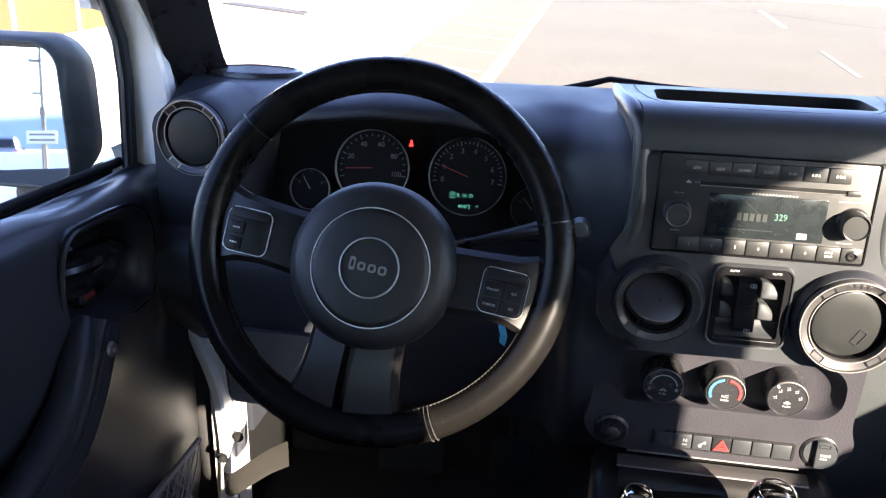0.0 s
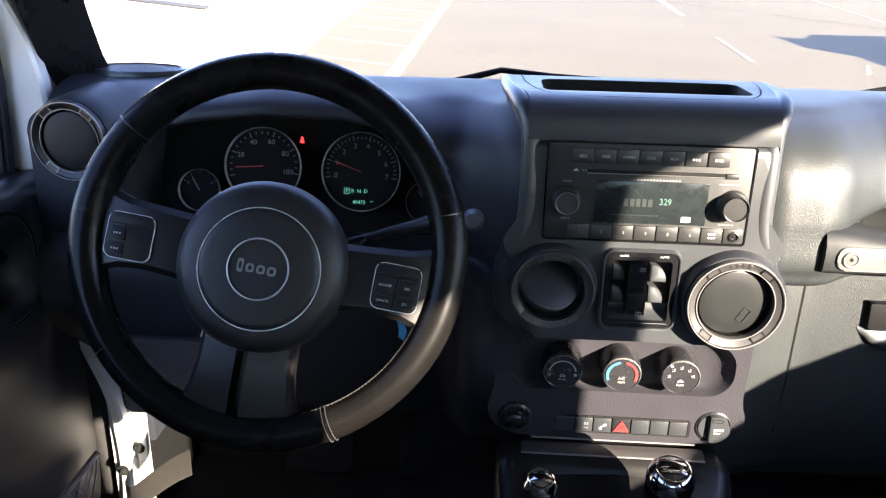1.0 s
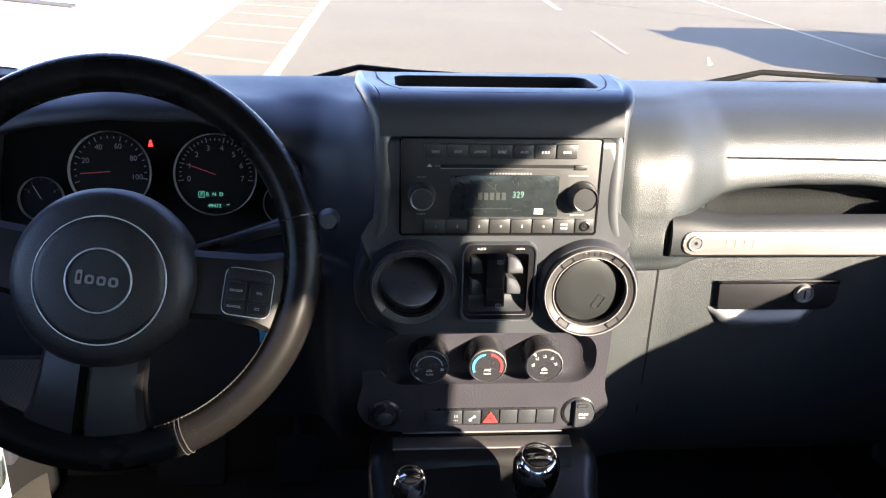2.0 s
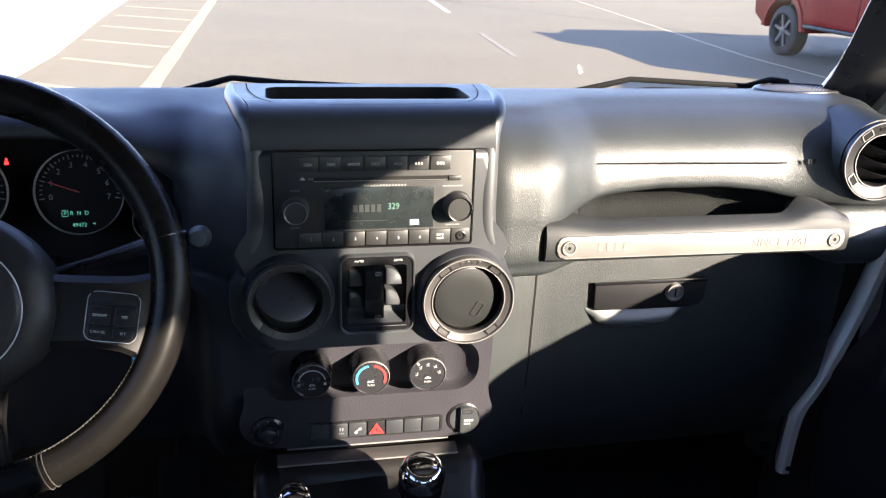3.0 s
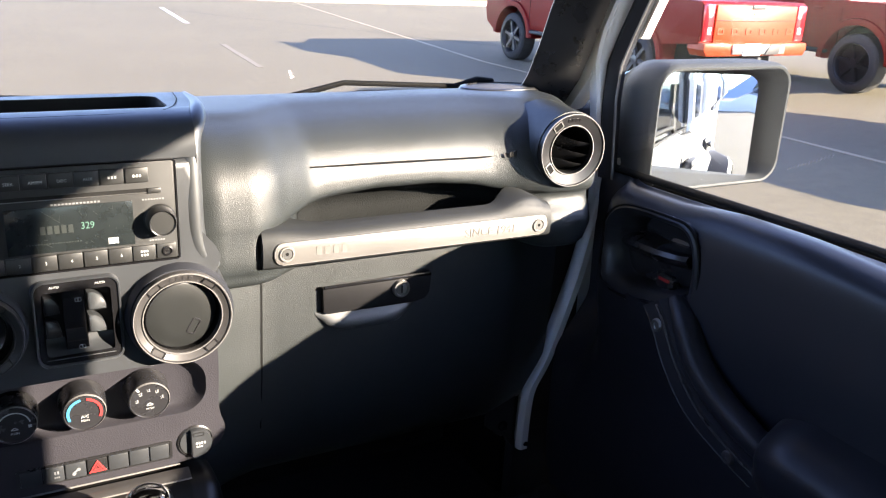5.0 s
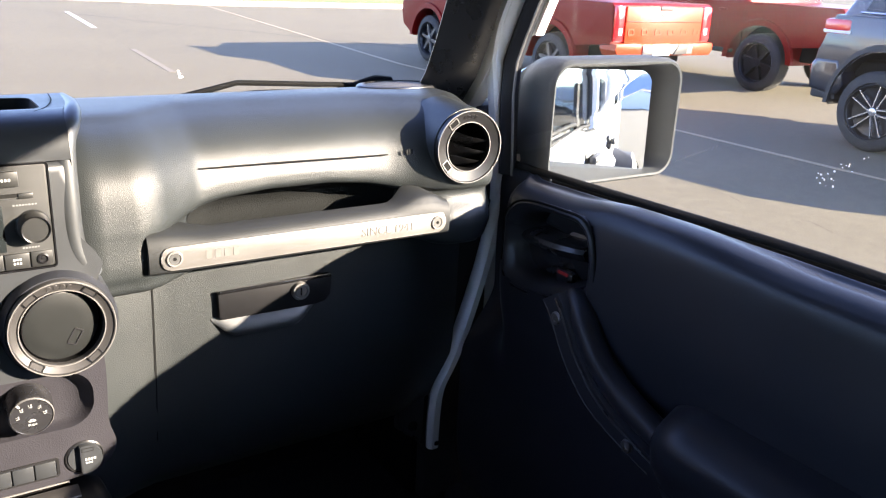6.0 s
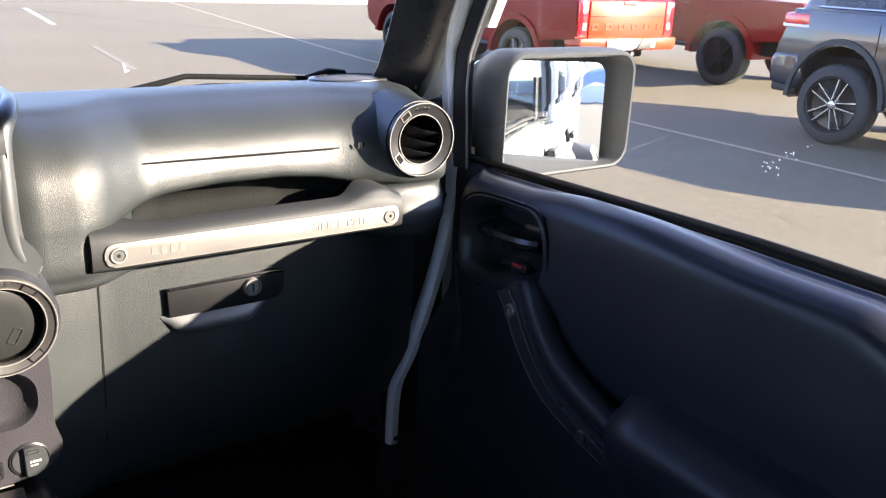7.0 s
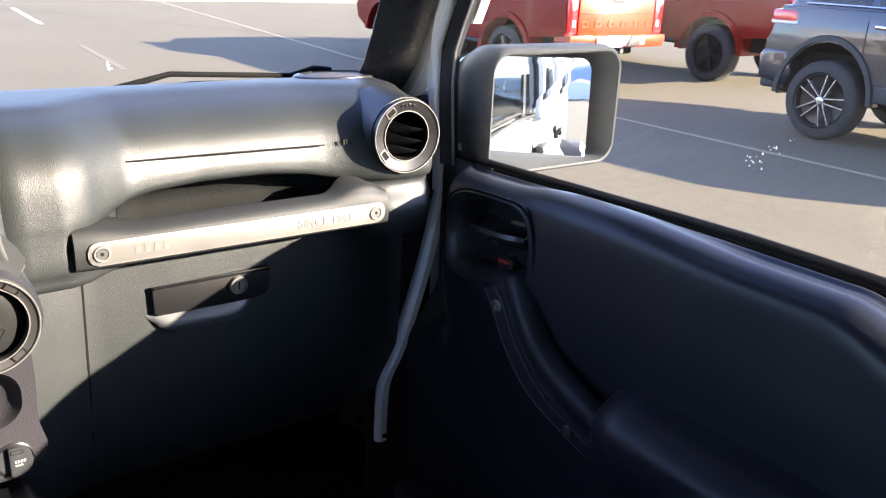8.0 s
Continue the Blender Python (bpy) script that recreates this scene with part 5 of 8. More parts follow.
def car_radio():
    r = thing("car_radio", "black car radio with a display, two knobs and button rows", "radio", (0.003, -0.042, 1.33))
    M = facing(-0.0010, -0.0415, 1.3840)
    at = lambda x, z, up=0.0: M @ Matrix.Translation((x, z - 1.3835, up))
    bm = NB()
    prism(bm, rounded(0.207, 0.1025, 0.0025, 3), -0.01, 0.002, M, 0.0012)
    part("face", bm, RADIO, r)
    bm = NB()
    framed(bm, rounded(0.2105, 0.106, 0.004, 4), rounded(0.2075, 0.103, 0.003, 4), -0.002, 0.0028, M)
    part("frame", bm, GLOSS, r, "thin dark frame")
    w = 0.0226
    for i in range(7):
        bm = NB()
        k = at(-0.0695 + 0.0228 * i, 1.4225, 0.003)
        box(bm, w - 0.0012, 0.0150, 0.004, k, 0.0008)
        b = part("button", bm, RADIO, r)
        bm = NB()
        label = ("SEEK", "SEEK", "AM/FM", "DISC", "AUX", "", "")[i]
        if label:
            letters(bm, label, 0.0042, k @ Matrix.Translation((0.001, -0.0005, 0.0021)), thick=0.0001)
        else:
            bars(bm, 0.009, 0.0025, 3, k @ Matrix.Translation((0, -0.0005, 0.0021)), 0.0002)
        part("button_print", bm, PRINT, b)
    bm = NB()
    box(bm, 0.150, 0.0035, 0.002, at(0.012, 1.4062, 0.002))
    part("disc_slot", bm, RUBBER, r, "dark disc slot")
    bm = NB()
    box(bm, 0.013, 0.0055, 0.003, at(0.083, 1.4055, 0.003), 0.001)
    part("slot_tab", bm, RADIO, r)
    bm = NB()
    box(bm, 0.150, 0.0008, 0.0012, at(0.012, 1.4040, 0.0025))
    part("slot_lip", bm, STEEL, r, "bright slot edge")
    bm = NB()
    bars(bm, 0.045, 0.0018, 14, at(0.01, 1.3985, 0.0022), 0.0002)
    part("fine_print", bm, FAINT, r, "tiny pale print")
    bm = NB()
    bars(bm, 0.010, 0.0016, 4, at(-0.0825, 1.3945, 0.0022), 0.0002)
    part("fine_print", bm, FAINT, r, "tiny pale print")
    bm = NB()
    bars(bm, 0.010, 0.0016, 4, at(-0.0825, 1.3545, 0.0022), 0.0002)
    part("fine_print", bm, FAINT, r, "tiny pale print")
    bm = NB()
    bars(bm, 0.022, 0.0016, 8, at(0.0815, 1.3965, 0.0022), 0.0002)
    part("fine_print", bm, FAINT, r, "tiny pale print")
    bm = NB()
    bars(bm, 0.016, 0.0016, 6, at(0.083, 1.3535, 0.0022), 0.0002)
    part("fine_print", bm, FAINT, r, "tiny pale print")
    bm = NB()
    bars(bm, 0.006, 0.0018, 2, at(-0.066, 1.4065, 0.0022), 0.0002)
    part("fine_print", bm, FAINT, r, "tiny pale print")
    bm = NB()
    prism(bm, [(-0.003, 0), (0.003, 0), (0, 0.0032)], 0.0, 0.0003, at(-0.0745, 1.4055, 0.002))
    part("eject_mark", bm, PRINT, r)
    bm = NB()
    box(bm, 0.1145, 0.0455, 0.002, at(0.0045, 1.3740, 0.0016), 0.0006)
    disp = part("display", bm, SCREEN, r, "dark smudged display")
    bm = NB()
    for i in range(5):
        box(bm, 0.0045, 0.008, 0.0002, at(-0.021 + 0.0062 * i, 1.374, 0.0028))
    bars(bm, 0.05, 0.0012, 20, at(-0.012, 1.3605, 0.0028), 0.0002)
    part("dim_readout", bm, SEGMENT, disp, "dim unlit segments")
    bm = NB()
    letters(bm, "329", 0.0100, at(0.0190, 1.3755, 0.0028), thick=0.0001, squash=0.85)
    part("clock_digits", bm, CLOCK_GLOW, disp, "green clock digits")
    bm = NB()
    box(bm, 0.0095, 0.006, 0.0003, at(0.0415, 1.3575, 0.0028))
    part("sticker", bm, PRINT, disp, "small white sticker")
    rng = random.Random(3)
    bm = NB()
    for i in range(26):
        x, z, a = rng.uniform(-0.045, 0.055), rng.uniform(1.356, 1.392), rng.uniform(0, 180)
        box(bm, rng.uniform(0.001, 0.006), 0.00025, 0.0001, at(x, z, 0.0027) @ Matrix.Rotation(radians(a), 4, "Z"))
    box(bm, 0.026, 0.0003, 0.0001, at(-0.012, 1.386, 0.0027) @ Matrix.Rotation(radians(-40), 4, "Z"))
    part("scratches", bm, SEGMENT, disp, "fine scratches")
    for i in range(8):
        bm = NB()
        x = -0.068 + 0.0229 * i
        k = at(x, 1.3415, 0.003)
        if i < 7:
            box(bm, 0.0219, 0.0155, 0.004, k, 0.0008)
        else:
            box(bm, 0.0195, 0.0155, 0.0025, k @ Matrix.Translation((-0.001, 0, 0)), 0.0008)
        b = part("button", bm, RADIO, r)
        bm = NB()
        if i < 6:
            letters(bm, str(i + 1), 0.0044, k @ Matrix.Translation((0.001, 0, 0.0021)), thick=0.0001)
        elif i == 6:
            bars(bm, 0.008, 0.002, 3, k @ Matrix.Translation((0, 0.002, 0.0021)), 0.0002)
            bars(bm, 0.008, 0.002, 3, k @ Matrix.Translation((0, -0.002, 0.0021)), 0.0002)
        else:
            lathe(bm, [(0.0055, 0.0), (0.0055, 0.0025), (0.004, 0.003), (0.003, 0.0015), (0.0015, 0.0012), (0.0015, 0.002), (0, 0.002)], k, 20)
        part("button_print", bm, PRINT if i < 7 else DARKRING, b)
    for x, rad in ((-0.0825, 0.0135), (0.0870, 0.0148)):
        bm = NB()
        lathe(bm, [(rad + 0.0015, 0.0), (rad + 0.001, 0.002), (rad, 0.003), (rad * 0.97, 0.013), (rad * 0.88, 0.0165), (rad * 0.80, 0.0168), (rad * 0.78, 0.0158), (0, 0.0162)], at(x, 1.375, 0.001), 40)
        kn = part("knob", bm, RADIO, r, "round black knob")
        bm = NB()
        lathe(bm, [(rad * 0.90, 0.0164), (rad * 0.87, 0.0176), (rad * 0.82, 0.0172), (rad * 0.80, 0.0160)], at(x, 1.375, 0.001), 40)
        part("knob_ring", bm, EDGE if x < 0 else DARKRING, kn, "bright thin ring")


def window_switches():
    w = thing("window_switch_panel", "black window switch panel with rounded rocker switches", "switch panel", (0.0055, -0.045, 1.23))
    M = facing(0.0015, -0.042, 1.2765)
    bm = NB()
    rows = [[M @ Vector((x * kx, z * kz, d)) for x, z in rounded(0.0825, 0.093, 0.011, 7)] for kx, kz, d in ((1.0, 1.0, -0.002), (0.995, 0.995, 0.0030), (0.975, 0.978, 0.0044), (0.945, 0.950, 0.0040), (0.925, 0.935, 0.0022))]
    skin(bm, rows, wrap=True)
    part("frame", bm, STACK, w, "raised satin frame")
    bm = NB()
    framed(bm, rounded(0.0772, 0.0875, 0.009, 6), rounded(0.0640, 0.0690, 0.004, 6), -0.014, 0.0024, M @ Matrix.Translation((0, -0.0005, 0)))
    part("inner_border", bm, GLOSS, w, "gloss black border")
    bm = NB()
    prism(bm, rounded(0.066, 0.074, 0.004, 6), -0.024, -0.0145, M)
    part("well", bm, KEY, w)
    # hollow ramp that rises to the lower edge
    bm = NB()
    skin(bm, [[M @ Vector((x, z, d)) for z, d in smooth_line([(-0.021, -0.0142), (-0.027, -0.0115), (-0.032, -0.0055), (-0.0350, 0.0005), (-0.0385, 0.0028)], 12)] for x in np.linspace(-0.0325, 0.0325, 6)])
    part("ramp", bm, STACK, w, "hollow ramp under the switches")
    # paddles with a straight top and a rounded flank
    def paddle(x, z, ww, hh):
        out = [(0.0, hh)] + [(ww * math.sin(q), hh * math.cos(q) ** 0.75) for q in np.linspace(0.25, 1.45, 9)] + [(ww, 0.0), (0.0, 0.0)]
        b2 = NB()
        prism(b2, [(x + u, z + v) for u, v in out], -0.016, 0.0015, M @ Matrix.Rotation(radians(-5), 4, "X"), 0.0022, 3)
        return b2
    # Right paddles get the lighter material for sunlight, left ones the dark for shade.
    for x, z, ww, hh in ((0.0095, 0.0095, 0.0175, 0.0195), (0.0090, -0.0140, 0.0160, 0.0195), (-0.0305, 0.0095, 0.0140, 0.0195), (-0.0305, -0.0150, 0.0140, 0.0195)):
        part("rocker_switch", paddle(x, z, ww, hh), SCOOP if x > 0 else SMOOTH, w)
    bm = NB()
    prof = [(0.0310, -0.002), (0.0275, 0.0035), (0.014, 0.0038), (0.010, 0.0022), (-0.010, 0.0022), (-0.015, 0.0040), (-0.0275, 0.0040), (-0.0310, -0.002), (-0.0310, -0.016), (0.0310, -0.016)]
    skin(bm, [[M @ Vector((-0.0032 + u * 0.021, v, d - 0.0012 * (abs(u) > 0.47))) for v, d in prof] for u in (-0.5, -0.45, 0.45, 0.5)], wrap=True)
    for u in (-0.5, 0.5):
        bm.faces.new([bm.verts.new(M @ Vector((-0.0032 + u * 0.021, v, d))) for v, d in prof])
    mid = part("lock_switch", bm, GLOSS, w, "tall gloss black lock switch")
    bm = NB()
    for z in (0.0245, -0.0265):
        framed(bm, rounded(0.0064, 0.0046, 0.001, 2), rounded(0.0048, 0.0030, 0.0008, 2), 0, 0.0003, M @ Matrix.Translation((0.001, z, 0.0040)))
        box(bm, 0.0012, 0.0030, 0.0003, M @ Matrix.Translation((0.001, z, 0.0041)))
    part("switch_icon", bm, FAINT, mid)
    bm = NB()
    letters(bm, "AUTO", 0.0034, M @ Matrix.Translation((-0.0195, 0.0392, 0.0026)), thick=0.0001)
    letters(bm, "AUTO", 0.0034, M @ Matrix.Translation((0.0225, 0.0392, 0.0026)), thick=0.0001)
    part("panel_print", bm, PRINT, w)


def climate_panel():
    c = thing("climate_panel", "dark lower console panel with three climate knobs and switches", "control panel", (0, 0.0, 1.06))
    M = facing(0, 0.012, 1.125, -3)
    at = lambda x, z, up=0.0: M @ Matrix.Translation((x, z - 1.125, up))
    half = [(0.0, 1.0495), (0.07, 1.0495)] + smooth_line([(0.10, 1.0505), (0.128, 1.0545), (0.144, 1.064), (0.153, 1.078), (0.1545, 1.091), (0.150, 1.106), (0.148, 1.125), (0.149, 1.16), (0.149, 1.19), (0.147, 1.215)], 28)
    pts = [(x, z - 1.125) for x, z in half] + [(-x, z - 1.125) for x, z in half[:0:-1]]
    # plate with an oval dish for the knobs
    dish = rounded(0.262, 0.070, 0.030, 8, 0.003, 1.154 - 1.125)
    bm = NB()
    outer_loop = [bm.verts.new(M @ Vector((x, y, 0.0))) for x, y in pts]
    back = [bm.verts.new(M @ Vector((x, y, -0.10))) for x, y in pts]
    inner_loop = [bm.verts.new(M @ Vector((x, y, 0.0))) for x, y in dish]
    n = len(pts)
    for i in range(n):
        bm.faces.new((outer_loop[i], outer_loop[(i + 1) % n], back[(i + 1) % n], back[i]))
    e1 = [bm.edges.get((outer_loop[i], outer_loop[(i + 1) % n])) for i in range(n)]
    e2 = [bm.edges.new((inner_loop[i], inner_loop[(i + 1) % len(dish)])) for i in range(len(dish))]
    bmesh.ops.triangle_fill(bm, edges=e1 + e2, use_beauty=True)
    prev = inner_loop
    for k, d in ((0.992, -0.0012), (0.975, -0.0045), (0.95, -0.0090), (0.91, -0.0135), (0.85, -0.0168), (0.76, -0.018)):
        ring = [bm.verts.new(M @ Vector((0.003 + (x - 0.003) * k, 0.029 + (y - 0.029) * k, d))) for x, y in dish]
        for i in range(len(dish)):
            j = (i + 1) % len(dish)
            bm.faces.new((prev[i], prev[j], ring[j], ring[i]))
        prev = ring
    bm.faces.new(prev)
    plate = part("plate", bm, LOWER, c, sharp=48)
    bm = NB()
    tube(bm, [M @ Vector((x, -0.0760, 0.0008)) for x in np.linspace(-0.100, 0.100, 9)], 0.0011, 6)
    part("lower_edge", bm, EDGE, plate, "thin bright lower edge")
    for i, x in enumerate((-0.069, 0.0, 0.068)):
        bm = NB()
        R = 0.0228
        lathe(bm, [(R * 1.10, -0.018), (R * 1.08, -0.010), (R * 1.02, 0.004), (R, 0.010), (R * 0.93, 0.0125), (R * 0.90, 0.0118), (0, 0.0126)], at(x, 1.152, 0.002), 44)
        kn = part("climate_knob", bm, SHINY, c, "round black climate knob")
        bm = NB()
        lathe(bm, [(R * 0.990, 0.0108), (R * 0.970, 0.0124), (R * 0.950, 0.0128)], at(x, 1.152, 0.002), 44)
        part("knob_edge", bm, EDGE, kn, "polished knob edge")
        face = at(x, 1.152, 0.0147)

        def arc(a0, a1, r0, r1, mat, nm):
            b2 = NB()
            rows = [[face @ Vector((rr * math.cos(a), rr * math.sin(a), 0.0004)) for rr in (r0, r1)] for a in (radians(a0 + (a1 - a0) * q / 14) for q in range(15))]
            skin(b2, rows)
            part(nm, b2, mat, kn)
        if i == 0:
            arc(172, 8, 0.0148, 0.0162, PRINT, "arc_print")
        elif i == 1:
            arc(205, 100, 0.0155, 0.0185, BLUE, "blue_arc")
            arc(80, -25, 0.0155, 0.0185, RED, "red_arc")
        bm = NB()
        letters(bm, "PUSH", 0.0036, face @ Matrix.Translation((0, -0.0095, 0.0003)), thick=0.0001)
        if i == 1:
            letters(bm, "A/C", 0.0050, face @ Matrix.Translation((0, -0.0045, 0.0003)), thick=0.0001)
        else:
            # a small car with its roof
            spot = face @ Matrix.Translation((0, -0.0045, 0.0003))
            framed(bm, [(-0.0034, -0.001), (0.0034, -0.001), (0.0034, 0.0006), (0.0018, 0.0010), (0.0010, 0.0022), (-0.0012, 0.0022), (-0.0022, 0.0010), (-0.0034, 0.0006)], [(-0.0026, -0.0003), (0.0026, -0.0003), (0.0026, 0.0001), (0.0013, 0.0004), (0.0006, 0.0015), (-0.0008, 0.0015), (-0.0016, 0.0004), (-0.0026, 0.0001)], 0, 0.0002, spot)
        if i == 0:
            framed(bm, rounded(0.0030, 0.0036, 0.0013, 3, -0.0152, -0.0035), rounded(0.0018, 0.0024, 0.0008, 3, -0.0152, -0.0035), 0, 0.0002, face)
            for a in (45, 135):
                box(bm, 0.0044, 0.0014, 0.0002, face @ Matrix.Translation((0.0150, -0.0030, 0.0003)) @ Matrix.Rotation(radians(a), 4, "Z"))
        if i == 2:
            # seated figures with an arrow each
            for a in (12, 52, 92, 132, 172):
                spot = face @ Matrix.Translation((0.0138 * math.cos(radians(a)), 0.0138 * math.sin(radians(a)), 0.0003))
                lathe(bm, [(0.0007, 0), (0.0007, 0.0002), (0, 0.0002)], spot @ Matrix.Translation((0.0008, 0.0014, 0)), 8)
                box(bm, 0.0007, 0.0024, 0.0002, spot @ Matrix.Translation((0.0010, -0.0006, 0)) @ Matrix.Rotation(radians(20), 4, "Z"))
                box(bm, 0.0019, 0.0006, 0.0002, spot @ Matrix.Translation((-0.0006, -0.0016, 0)))
                box(bm, 0.0014, 0.0005, 0.0002, spot @ Matrix.Translation((-0.0015, 0.0006, 0)) @ Matrix.Rotation(radians(a), 4, "Z"))
            box(bm, 0.0022, 0.0042, 0.0006, face @ Matrix.Rotation(radians(38), 4, "Z") @ Matrix.Translation((0, 0.0200, 0.0003)))
        part("knob_print", bm, PRINT, kn)
    bm = NB()
    framed(bm, rounded(0.166, 0.0245, 0.003, 3), rounded(0.160, 0.0195, 0.002, 3), -0.006, 0.0015, at(0.0085, 1.0722))
    part("switch_frame", bm, SMOOTH, c)
    for i in range(7):
        bm = NB()
        k = at(-0.0600 + 0.0228 * i, 1.0722, 0.0)
        box(bm, 0.0216, 0.0195, 0.006, k, 0.0012)
        sw = part("switch", bm, STACK if i != 3 else SMOOTH, c)
        bm = NB()
        if i == 3:
            framed(bm, [(-0.0095, -0.0070), (0.0095, -0.0070), (0, 0.0085)], [(-0.0062, -0.0050), (0.0062, -0.0050), (0, 0.0048)], 0, 0.0012, k @ Matrix.Translation((0, 0, 0.003)))
            framed(bm, [(-0.0048, -0.0042), (0.0048, -0.0042), (0, 0.0032)], [(-0.0024, -0.0028), (0.0024, -0.0028), (0, 0.0008)], 0, 0.0010, k @ Matrix.Translation((0, 0, 0.003)))
            part("hazard_triangle", bm, RED, sw, "red hazard triangle")
        elif i == 2:
            box(bm, 0.008, 0.0022, 0.0003, k @ Matrix.Translation((0, -0.001, 0.0031)) @ Matrix.Rotation(radians(35), 4, "Z"))
            lathe(bm, [(0.0022, 0), (0.0022, 0.0003), (0, 0.0003)], k @ Matrix.Translation((-0.002, -0.004, 0.003)), 10)
            lathe(bm, [(0.0022, 0), (0.0022, 0.0003), (0, 0.0003)], k @ Matrix.Translation((0.003, 0.001, 0.003)), 10)
            part("switch_icon", bm, FAINT, sw)
        elif i == 1:
            bars(bm, 0.006, 0.004, 2, k @ Matrix.Translation((0.003, 0.002, 0.0031)), 0.0003)
            bars(bm, 0.006, 0.002, 3, k @ Matrix.Translation((0.003, -0.004, 0.0031)), 0.0003)
            part("switch_icon", bm, FAINT, sw)
        else:
            bm.free()
    out = NB()
    k = at(0.1185, 1.0770, 0.0)
    lathe(out, [(0.0212, -0.003), (0.0212, 0.0012), (0.0200, 0.0020), (0.0192, 0.0006), (0.0190, -0.004)], k, 36)
    part("outlet_ring", out, SMOOTH, c)
    # cap in two halves: a sunk one and a proud one that carries the print
    bm = NB()
    lathe(bm, [(0.0188, -0.004), (0.0188, 0.0010), (0.0178, 0.0022), (0, 0.0024)], k, 36)
    cap = part("outlet_cap", bm, STACK, c, "round power outlet cap")
    bm = NB()
    cut = radians(108)
    prism(bm, [(0.0184 * math.cos(a), 0.0184 * math.sin(a)) for a in np.linspace(-cut, cut, 26)], 0.0, 0.0082, k, 0.0012, 2)
    part("lid", bm, STACK, cap, "proud half of the cap")
    bm = NB()
    framed(bm, rounded(0.0130, 0.0050, 0.0008, 2), rounded(0.0114, 0.0034, 0.0005, 2), 0, 0.0005, k @ Matrix.Translation((0.0028, 0.0130, 0.0082)))
    part("cap_tab", bm, SMOOTH, cap)
    bm = NB()
    bars(bm, 0.0125, 0.0030, 4, k @ Matrix.Translation((0.0050, 0.0005, 0.0084)), 0.0003)
    bars(bm, 0.0085, 0.0020, 3, k @ Matrix.Translation((0.0035, -0.0042, 0.0084)), 0.0003)
    part("cap_print", bm, PRINT, cap)
    bm = NB()
    lathe(bm, [(0.021, -0.003), (0.021, 0.003), (0.018, 0.005), (0.012, 0.004), (0.011, 0.014), (0.008, 0.016), (0, 0.016)], at(-0.1215, 1.0775, 0.0), 32)
    knob = part("mirror_control", bm, SHINY, c, "small black mirror control knob")
    bm = NB()
    for x, z in ((-0.0115, 0.0135), (0.0, 0.0175), (0.0115, 0.0135)):
        box(bm, 0.0018, 0.0024, 0.0003, at(-0.1215 + x, 1.0775 + z, 0.0053))
    part("control_print", bm, FAINT, knob)


centre_stack()
car_radio()
window_switches()
climate_panel()


